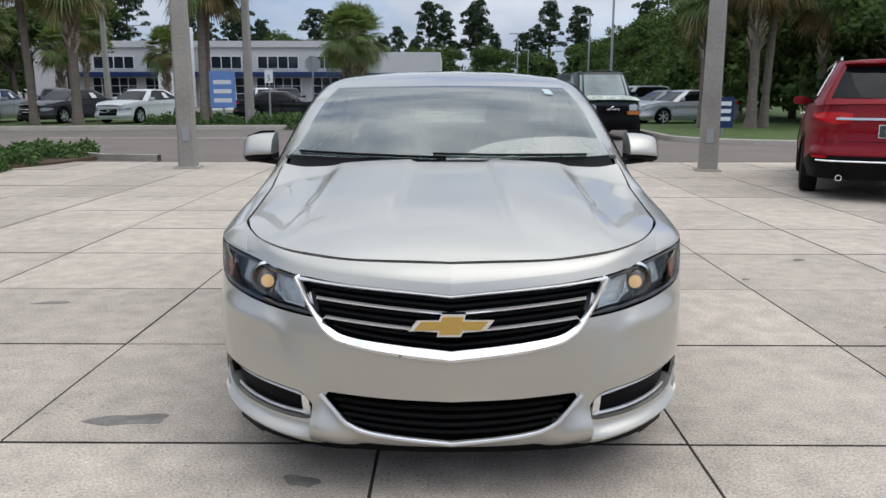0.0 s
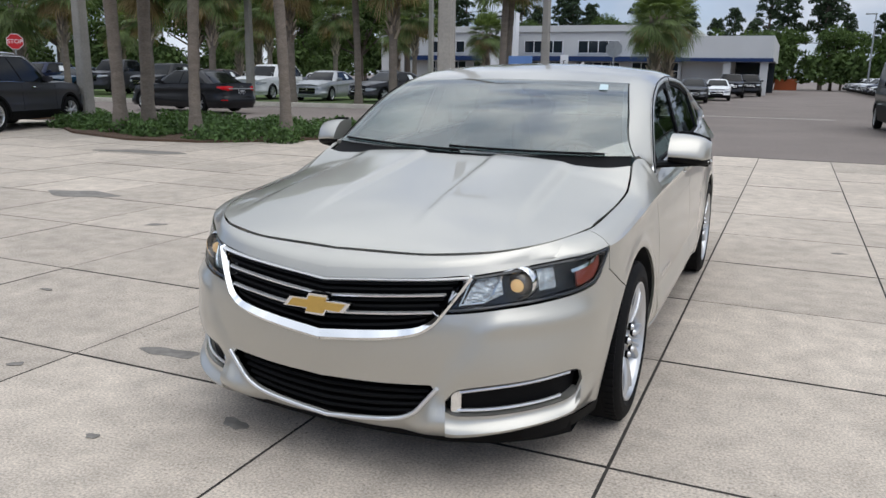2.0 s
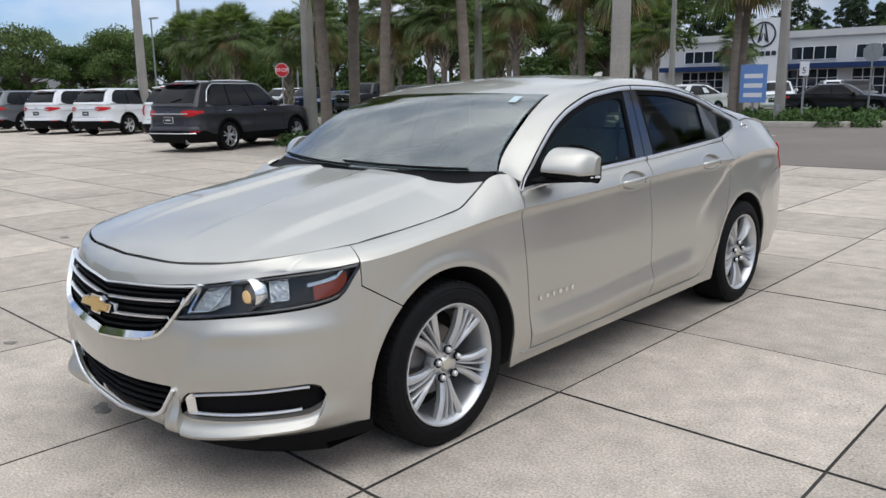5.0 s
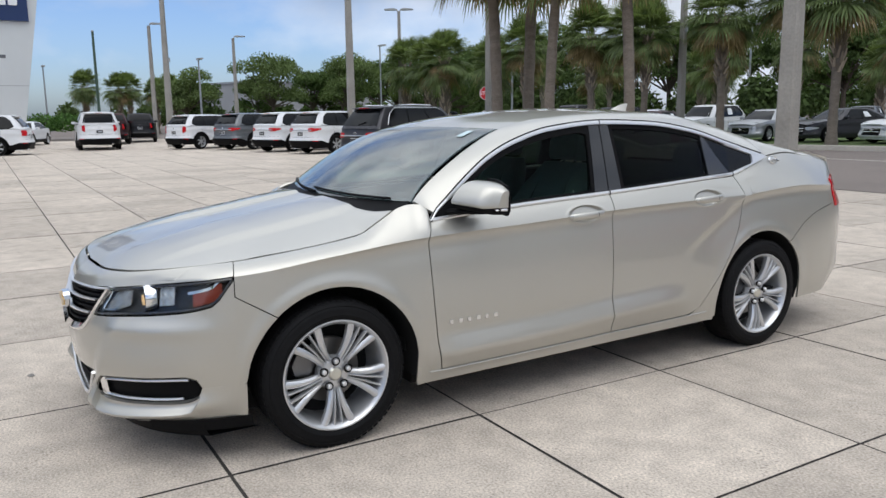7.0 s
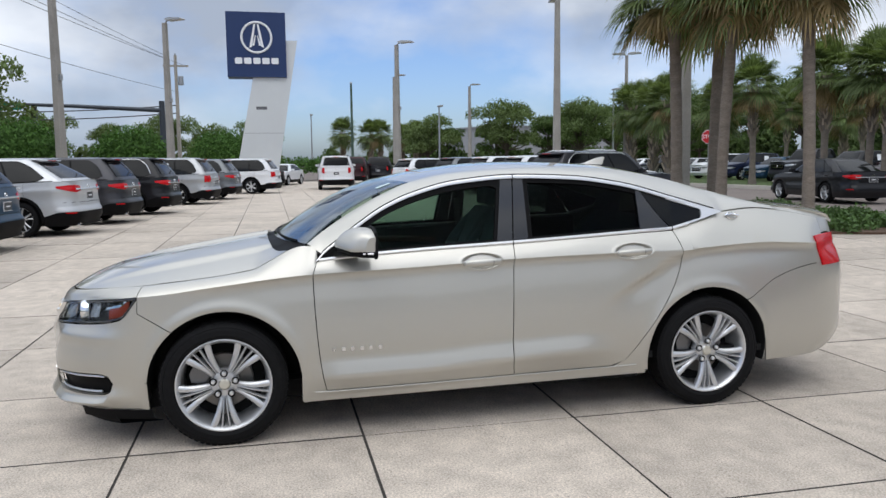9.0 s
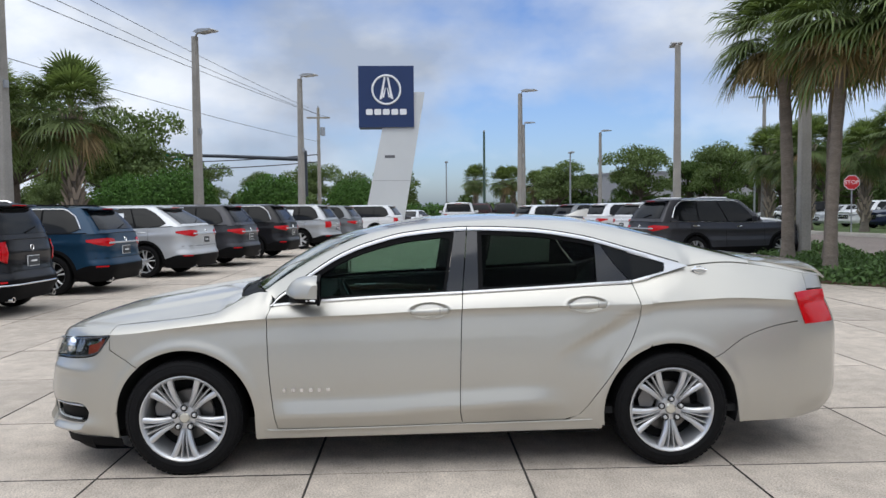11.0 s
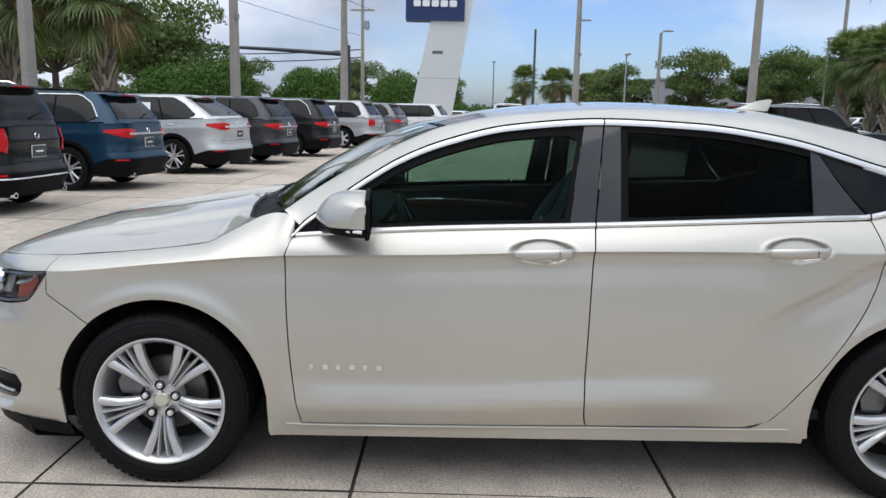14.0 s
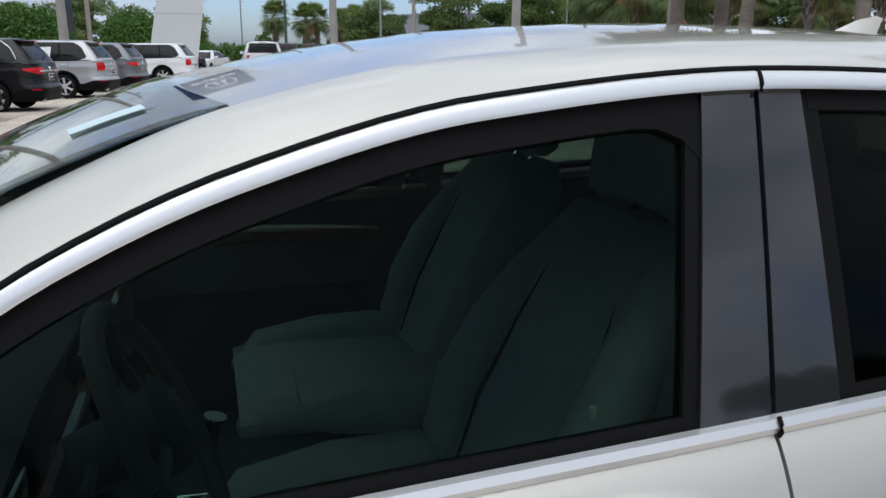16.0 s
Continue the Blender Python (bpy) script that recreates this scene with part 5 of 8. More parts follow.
# chrome frame: broad below, thin above and at the ends
lower_path = [(x, float(_gb(abs(x)))) for x in np.r_[np.linspace(-0.515, -0.40, 14), np.linspace(-0.39, 0.39, 41), np.linspace(0.40, 0.515, 14)]]
ribbon_front(lower_path, lambda f: 0.006, lambda f: 0.014 + 0.016 * math.exp(-(abs(f - 0.5) / 0.28) ** 4), mat_=CHROME, name="grille_frame", label="chrome grille frame")
upper_path = [(x, float(_gt(abs(x))) - 0.001) for x in np.linspace(-0.515, 0.515, 51)]
ribbon_front(upper_path, 0.006, 0.005, back=-0.003, mat_=BRIGHT, name="grille_upper_trim")
# bow tie shaped badge
tie = [(-0.136, -0.019), (-0.108, 0.017), (-0.040, 0.017), (-0.030, 0.037), (0.046, 0.037), (0.041, 0.018), (0.136, 0.019), (0.108, -0.017), (0.040, -0.017), (0.030, -0.037), (-0.046, -0.037), (-0.041, -0.018)]
by = front_y(0, 0.634)
badge = part("badge", Geo().prism(tie, 0.03, "y", by - 0.028, m=Matrix.Translation((0, 0, 0.634))), CHROME, saloon, "gold and chrome badge")
part("badge_fill", Geo().prism([(a * 0.86, b * 0.78) for a, b in tie], 0.02, "y", by - 0.033, m=Matrix.Translation((0, 0, 0.634))), GOLD, badge, "gold field")
# lower intake
part("lower_intake", Geo().grid([[(x, front_y(x, 0.33) + 0.10, float(_ib(abs(x))) * (1 - f) + float(_it(abs(x))) * f) for f in np.linspace(-0.2, 1.2, 7)] for x in np.linspace(-0.43, 0.43, 41)]), BLACK, saloon)
for f0 in (0.12, 0.34, 0.56, 0.78):
    lim = 0.33 + 0.075 * f0
    def zi(x, f=f0):
        return 0.226 + 0.045 * (abs(x) / 0.4) ** 1.6 + (0.135 - 0.03 * (abs(x) / 0.4) ** 1.6) * f
    part("intake_slat", Geo().grid([[(x, front_y(x, zi(x)) + dy, zi(x) + dz) for dy, dz in ((0.028, 0.007), (0.022, 0.0), (0.028, -0.007), (0.09, -0.010), (0.09, 0.010))] for x in np.linspace(-lim, lim, 33)], close_v=True), BLACK, saloon)
ip = [(x, float(_ib(abs(x)))) for x in np.r_[np.linspace(-0.43, -0.335, 14), np.linspace(-0.33, 0.33, 35), np.linspace(0.335, 0.43, 14)]]
part("intake_trim", Geo().tube([(x, front_y(x, z) - 0.006, z) for x, z in ip], 0.0085, 10), BRIGHT, saloon, "chrome intake trim")
# under tray
part("air_dam", Geo().grid([[(x, front_y(x, 0.24) + 0.07 + a, z) for a, z in ((0, 0.20), (0.03, 0.135), (0.25, 0.135))] for x in np.linspace(-0.80, 0.80, 41)]), BLACK, saloon)


def skin_poly(s0, s1, lo, hi, n, k, push):
    return [[body(s, lo(s) + (hi(s) - lo(s)) * j / k, push) for j in range(k + 1)] for s in np.linspace(s0, s1, n)]


LAMPBOWL = mat("smoked lamp bowl", (0.07, 0.064, 0.058), rough=0.22, metal=0.6, grain=30, amount=0.3)
FACET = mat("faceted clear reflector", (0.72, 0.71, 0.69), rough=0.14, metal=0.95, bump=1.0, bump_scale=55)
LENS = glass_material("headlamp lens", (0.92, 0.94, 0.95), 0.06, base=0.012, edge=0.35)
for sx in (1, -1):
    s0, s1 = s_of_x(0.465), S_T - 0.004
    lo = lambda s: float(_lb(s)) + 0.003
    def hi(s):
        x = x_of_s(s)
        g = 9 if x > 0.53 else 0.655 + (x - 0.465) / (0.53 - 0.465) * 0.125
        return max(min(float(_lt(s)) - 0.003, g), float(_lb(s)) + 0.006)
    lamp = part("headlamp", solid(Geo().grid(_mir(skin_poly(s0, s1, lo, hi, 46, 10, 0.002), sx)), 0.004), LENS, saloon, "clear headlamp with projector")
    part("lamp_bowl", Geo().grid(_mir(skin_poly(s0, s1, lo, hi, 40, 8, -0.045), sx)), LAMPBOWL, lamp, "dark smoked lamp bowl")
    # edge seal
    part("lamp_bezel", Geo().tube([tuple(p) for p in _mir([body(s, lo(s) + 0.004, -0.004) for s in np.linspace(s0, s1, 30)], sx)], 0.006, 6), SATIN, lamp)
    part("lamp_bezel", Geo().tube([tuple(p) for p in _mir([body(s, hi(s) - 0.004, -0.004) for s in np.linspace(s0 + 0.05, s1, 30)], sx)], 0.006, 6), SATIN, lamp)
    # projector
    c = body(s_of_x(0.70), 0.722, -0.035)
    pm = Matrix.Translation((sx * c[0], c[1], c[2]))
    part("projector", Geo().lathe([(0.0, -0.016), (0.026, -0.012), (0.044, 0.004), (0.047, 0.02)], 24, axis="y"), LAMPGREY, lamp, m=pm)
    part("projector_ring", Geo().lathe([(0.048, 0.0), (0.055, -0.014), (0.062, 0.0), (0.062, 0.03), (0.048, 0.03)], 32, axis="y", close=True), CHROME, lamp, m=pm)
    part("bulb_glow", Geo().lathe([(0.0, -0.004), (0.022, 0.0), (0.024, 0.01)], 16, axis="y"), mat("warm bulb", (0.8, 0.52, 0.25), rough=0.15, emit=((1.0, 0.62, 0.28), 0.5)), lamp, m=pm @ Matrix.Translation((0, -0.018, -0.006)))
    # reflectors: inner chrome turn lamp, outer amber
    def patch(name, a, b, l, h, push, mm, k=8):
        part(name, solid(Geo().grid(_mir([[body(s, float(l(s)) + (float(h(s)) - float(l(s))) * j / 4, push) for j in range(5)] for s in np.linspace(a, b, k)], sx)), 0.006), mm, lamp)
    patch("turn_reflector", s_of_x(0.515), s_of_x(0.645), lambda s: float(_lb(s)) + 0.018 + 0.3 * max(0, x_of_s(s) - 0.58), lambda s: min(float(_lt(s)) - 0.016, 0.675 + (x_of_s(s) - 0.515) * 1.5), -0.022, FACET, 12)
    patch("inner_chrome", s_of_x(0.752), s_of_x(0.795), lambda s: float(_lb(s)) + 0.03, lambda s: float(_lt(s)) - 0.014, -0.022, FACET, 6)
    patch("side_marker", s_of_y(-0.595), s_of_y(-0.475), lambda s: float(_lb(s)) + 0.014, lambda s: min(float(_lb(s)) + 0.074, float(_lt(s)) - 0.02), -0.014, AMBER)
    patch("marker_chrome", s_of_y(-0.615), s_of_y(-0.465), lambda s: float(_lb(s)) + 0.066, lambda s: float(_lb(s)) + 0.078, -0.010, CHROME)
    wire = [body(s_of_x(x), z, -0.012) for x, z in ((0.50, 0.664), (0.58, 0.672), (0.61, 0.70), (0.65, 0.765), (0.72, 0.782), (0.80, 0.797))]
    part("lamp_strip", Geo().tube([tuple(p) for p in _mir(wire, sx)], 0.0035, 6), CHROME, lamp)
    strip = [body(s_of_x(x), z, -0.010) for x, z in ((0.50, 0.66), (0.54, 0.745), (0.55, 0.765))]
    part("lamp_strip", Geo().tube([tuple(p) for p in _mir(strip, sx)], 0.004, 6), CHROME, lamp)
    # fog lamp pocket
    fs = np.linspace(_fs[0] + 0.004, _fs[-1] - 0.002, 26)
    fog = part("fog_lamp_pocket", Geo().grid(_mir([[body(s, float(_fb(s)) + (float(_ft(s)) - float(_fb(s))) * j / 6, -0.035) for j in range(7)] for s in fs], sx)), BLACK, saloon, "black fog lamp pocket")
    wall = Geo()
    for fn in (_ft, _fb):
        wall.grid(_mir([[body(s, float(fn(s)), d) for d in (0.0, -0.02, -0.04)] for s in fs], sx))
    part("pocket_wall", wall, CHAMPAGNE, fog)
    tr = [body(s, float(_ft(s)) - 0.014, -0.018) for s in np.linspace(_fs[0] + 0.05, _fs[-1] - 0.06, 16)]
    bt = [body(s, float(_fb(s)) + 0.014, -0.018) for s in np.linspace(_fs[0] + 0.04, _fs[-1] - 0.09, 16)]
    part("fog_trim", Geo().tube([tuple(p) for p in _mir(tr, sx)], 0.006, 8), BRIGHT, fog)
    part("fog_trim", Geo().tube([tuple(p) for p in _mir(bt, sx)], 0.006, 8), BRIGHT, fog)
    ends = _mir([[body(_fs[0] + 0.02 + 0.035 * f, float(_fb(_fs[0] + 0.02 + 0.035 * f)) + 0.006 + (float(_ft(_fs[0] + 0.02 + 0.035 * f)) - float(_fb(_fs[0] + 0.02 + 0.035 * f)) - 0.012) * j / 5, -0.008 - 0.01 * f) for j in range(6)] for f in np.linspace(0, 1, 5)], sx)
    part("fog_trim_end", solid(Geo().grid(ends), 0.006), CHROME, fog)
    # front splash lip under the corner
    part("wheel_deflector", Geo().grid(_mir([[(float(_ox(s)) - 0.03, float(_oy(s)) + 0.02, 0.215), (float(_ox(s)) - 0.045, float(_oy(s)) + 0.03, 0.16)] for s in np.linspace(s_of_y(-0.78), s_of_y(-0.40), 12)], sx)), BLACK, saloon)

# ---- bonnet ----
_hc = spline([-0.87, -0.80, -0.6, -0.2, 0.1, 0.34], [0.806, 0.842, 0.904, 0.972, 1.020, 1.058])
_hy = [-0.35, -0.12, 0.05, 0.16, 0.235, 0.305, 0.345]
_hw = spline([-0.87] + _hy, [0.79, 0.790, 0.803, 0.810, 0.811, 0.806, 0.797, 0.790])
_hk = spline([-0.87, -0.78, -0.5] + _hy, [0.06, 0.068, 0.080] + [float(_hc(v)) - z for v, z in zip(_hy, (0.868, 0.891, 0.912, 0.930, 0.966, 1.004, 1.026))])
_hf = spline([0, 0.30, 0.52, 0.66, 0.745, 0.79], [-0.866, -0.846, -0.776, -0.656, -0.496, -0.35])
_hr = spline([0, 0.4, 0.65, 0.79], [0.235, 0.25, 0.285, 0.342])


def hood_z(x, y):
    a = abs(x)
    z = float(_hc(y)) - float(_hk(y)) * min(a / float(_hw(y)), 1.0) ** 2.4
    w = float(smooth(-0.80, -0.25, y)) * (1 - 0.6 * float(smooth(0.15, 0.32, y)))
    r1 = 0.175 + 0.05 * (0.3 - y)
    r2 = 0.50 + 0.05 * (0.2 - y)
    z += w * 0.019 * (float(smooth(r1 - 0.02, r1 + 0.010, a)) - float(smooth(r2 - 0.01, r2 + 0.06, a)))
    return z


hood_pts = []
for a in np.r_[np.linspace(-0.995, -0.90, 12), np.linspace(-0.885, 0.885, 93), np.linspace(0.90, 0.995, 12)]:
    y0, y1 = float(_hf(abs(a) * 0.79)) + 0.004, float(_hr(abs(a) * 0.79))
    hood_pts.append([(a * float(_hw(y)), y, hood_z(a * float(_hw(y)), y)) for y in [y0 + (y1 - y0) * f for f in np.linspace(0, 1, 66)]])
panel("bonnet", [np.array(hood_pts)], CHAMPAGNE, thick=0.014)
part("engine_bay_pan", Geo().box((-0.54, -0.62, 0.30), (0.54, 0.40, 0.70)), VOID, saloon)

# ---- greenhouse ----
_top = spline([0.50, 0.525, 0.604, 0.73, 0.89, 1.05, 1.3, 1.656, 2.0, 2.31, 2.63, 2.83, 2.96], [0.975, 1.008, 1.068, 1.160, 1.258, 1.323, 1.384, 1.412, 1.400, 1.357, 1.269, 1.210, 1.172])


def belt(y):
    s = s_of_y(y)
    return float(_ex(s)), float(_ez(s))


def gx_side(y, z):
    bx, bz = belt(min(y, 2.62)) if y < 2.62 else (float(_ex(s_of_y(2.62))) - 0.06 * (y - 2.62), 1.083 + 0.25 * (y - 2.62))
    h = max(z - bz, 0)
    return bx + 0.004 - 0.33 * h - 0.10 * h * h


def upper(y):
    """The line between the side window frame and the painted roof rail."""
    if y <= 2.96:
        z = float(_top(y))
        return np.array([gx_side(y, z) + 0.004, y, z])
    s = s_of_y(y)
    return np.array([float(_ex(s)), float(_ey(s)), float(_ez(s))])


C2_T = [0, 0.12, 0.25, 0.5, 0.75, 1.0, 1.5, 2.0, 2.5, 3.0, 3.5, 4.0]
_c2x = spline(C2_T, [0.785, 0.756, 0.730, 0.697, 0.660, 0.625, 0.602, 0.592, 0.582, 0.572, 0.60, 0.64])
_c2y = spline(C2_T, [0.452, 0.50, 0.565, 0.715, 0.875, 1.05, 1.35, 1.80, 2.25, 2.62, 3.0, 3.38])
_c2z = spline(C2_T, [1.056, 1.090, 1.135, 1.228, 1.311, 1.378, 1.434, 1.460, 1.445, 1.387, 1.288, 1.195])
_u_of = spline(C2_T, [0.43, 0.51, 0.60, 0.77, 0.97, 1.18, 1.45, 1.85, 2.25, 2.62, 3.0, 3.36])


def c2(t):
    return np.array([float(_c2x(t)), float(_c2y(t)), float(_c2z(t))])


def upper_ext(y):
    if y < 0.525:
        f = (y - 0.43) / 0.095
        return (1 - f) * np.array([0.802, 0.456, 1.058]) + f * upper(0.525)
    return upper(y)


for sx in (1, -1):
    rows = []
    for t in np.linspace(0.0, 4.0, 90):
        a, b = upper_ext(float(_u_of(t))), c2(t)
        mid = (a + b) / 2 + np.array([0.55, 0, 0.5]) * (0.010 + 0.020 * float(smooth(0.2, 1.6, t)))
        rows.append([(1 - v) ** 2 * a + 2 * v * (1 - v) * mid + v * v * b for v in np.linspace(0, 1, 11)])
    panel("roof_rail", [_mir(rows, sx)], CHAMPAGNE, thick=0.02)

roof_rows = []
for t in np.linspace(1.0, 3.0, 44):
    e = c2(t)
    crown = 0.030 * min(1, 0.4 + abs(t - 1.0)) 
    roof_rows.append([(e[0] * a, e[1] - 0.085 * (1 - a * a) * (1 if t < 1.5 else 0) * (1.5 - t) * 2 + 0.03 * (1 - a * a) * (1 if t > 2.6 else 0), e[2] + crown * (1 - a * a)) for a in np.linspace(-1, 1, 31)])
roof = panel("roof", [np.array(roof_rows)], CHAMPAGNE, thick=0.02)
part("roof_lining", Geo().grid([[(p[0] * 0.97, p[1], p[2] - 0.035) for p in r] for r in roof_rows]), mat("dark grey headlining", (0.06, 0.06, 0.058), rough=0.9), saloon)


def ws_pt(a, v, push=0.0):
    e = c2(v)
    e0 = np.array([e[0] * a, e[1], e[2]])
    bow = (1 - a * a) * (0.165 * (1 - v) ** 1.5 + 0.085 * v)
    e0[1] -= bow
    e0[2] += -0.010 * (1 - a * a) * (1 - v) ** 2 + 0.022 * 4 * v * (1 - v) * (1 - 0.3 * a * a) + 0.012 * v * (1 - a * a)
    e0[1] -= 0.008 * 4 * v * (1 - v)
    return e0 + push * np.array([0, -0.6, 0.8])


wind = part("windscreen", solid(Geo().grid([[ws_pt(a, v, 0.002) for v in np.linspace(0.0, 1.0, 22)] for a in np.linspace(-0.99, 0.99, 41)]), 0.005), PANE, saloon, "tinted laminated windscreen")
frit = Geo()
for a0, a1 in ((-0.99, -0.955), (0.955, 0.99)):
    frit.grid([[ws_pt(a, v, -0.006) for v in np.linspace(0, 1, 22)] for a in np.linspace(a0, a1, 4)])
for v0, v1 in ((0.0, 0.055), (0.96, 1.0)):
    frit.grid([[ws_pt(a, v, -0.0065) for v in np.linspace(v0, v1, 5)] for a in np.linspace(-0.99, 0.99, 31)])
part("frit_band", frit, SATIN, saloon)
part("windscreen_sticker", solid(Geo().grid([[ws_pt(a, v, 0.006) for v in (0.80, 0.855, 0.91)] for a in (0.775, 0.81, 0.84)]), 0.001), STICKER, saloon, "pale blue and white dealer sticker")
# cowl and wipers
cowl_rows = []
for a in np.linspace(-1, 1, 41):
    x0 = 0.788 * a
    p0 = np.array([x0, float(_hr(abs(x0))) - 0.01, hood_z(x0, float(_hr(abs(x0)))) - 0.018])
    p1 = ws_pt(a * 0.985, 0.03, -0.004)
    cowl_rows.append([p0, p0 * 0.5 + p1 * 0.5 - np.array([0, 0, 0.012]), p1])
part("cowl", solid(Geo().grid(cowl_rows), 0.02), BLACK, saloon, "black plastic scuttle")
for x0, x1, v1 in ((0.62, -0.08, 0.085), (-0.02, -0.70, 0.075)):
    pth = [ws_pt(x0 / 0.74 + (x1 - x0) / 0.74 * f, 0.012 + (v1 - 0.045) * f, 0.010) for f in np.linspace(0, 1, 9)]
    part("wiper", Geo().tube([tuple(p) for p in pth], 0.006, 6), BLACK, saloon)
# rear glass and boot lid
rg = [[np.array([c2(t)[0] * a, c2(t)[1] + 0.05 * (1 - a * a) * (4 - t), c2(t)[2] + 0.03 * (1 - a * a)]) for t in np.linspace(3.0, 4.0, 14)] for a in np.linspace(-0.99, 0.99, 25)]
part("rear_window", solid(Geo().grid(rg), 0.005), CARGLASS, saloon, "dark rear window")
bl = []
for f in np.linspace(0, 1, 22):
    y = 3.38 + (3.90 - 3.38) * f
    z = float(np.interp(f, [0, 0.3, 0.7, 0.88, 1.0], [1.195, 1.186, 1.162, 1.150, 1.105]))
    w = float(np.interp(f, [0, 0.3, 0.75, 1.0], [0.64, 0.675, 0.665, 0.60]))
    bl.append([(w * a, y + 0.05 * (1 - a * a) * f, z + 0.018 * (1 - a * a) - 0.03 * abs(a) ** 6 * f) for a in np.linspace(-1, 1, 31)])
panel("boot_lid", [np.array(bl)], CHAMPAGNE)
fill = []
for sx in (1, -1):
    fill.append(_mir([[(1 - g) * np.array([float(_ex(s)), float(_ey(s)), float(_ez(s)) - 0.004]) + g * np.array([w, min(y, 3.90), z]) for g in (0, 0.5, 1)]
                      for s, w, y, z in [(s_of_y(yy), float(np.interp(yy, [3.36, 3.5, 3.75, 3.9], [0.635, 0.672, 0.66, 0.60])), yy, float(np.interp(yy, [3.36, 3.53, 3.75, 3.9], [1.188, 1.172, 1.125, 1.085]))) for yy in np.linspace(3.36, 3.90, 14)]], sx))
for sheet in fill:
    panel("quarter_top", [sheet], CHAMPAGNE)
part("aerial_fin", Geo().grid([[(0.028 * (1 - f) ** 0.6 * c * (1 - h) , 2.36 + 0.17 * f + 0.02 * h, 1.470 + 0.055 * h * float(np.interp(f, [0, 0.55, 0.9, 1], [0.0, 0.75, 1.0, 0.9])) - 0.008 * f) for h, c in ((0, 1), (0.5, 1), (1, 1), (1, -1), (0.5, -1), (0, -1))] for f in np.linspace(0, 0.99, 10)]), paint("pale fin", (0.62, 0.60, 0.55)), saloon, "pale shark fin aerial")

# ---- side windows, pillars, chrome ----
TRIM_W = 0.0185


def side_sheet(ys, lo, hi, k, push, sx):
    out = []
    for y in ys:
        row = []
        for j in range(k + 1):
            z = lo(y) + (hi(y) - lo(y)) * j / k
            row.append((gx_side(y, z) + push, y, z))
        out.append(row)
    return _mir(out, sx)


def lean_sheet(low, high, n, lo, hi, k, push, sx):
    """Part of the window band whose ends lean: low and high are the ends along the belt and along the roof."""
    out = []
    for i in range(n + 1):
        row = []
        for j in range(k + 1):
            g, f = i / n, j / k
            y = (low[0] + (low[1] - low[0]) * g) * (1 - f) + (high[0] + (high[1] - high[0]) * g) * f
            z = lo(y) + (hi(y) - lo(y)) * f
            row.append((gx_side(y, z) + push, y, z))
        out.append(row)
    return _mir(out, sx)


def blt(y):
    return (belt(y)[1] if y < 2.62 else 1.083 + 0.25 * (y - 2.62)) 


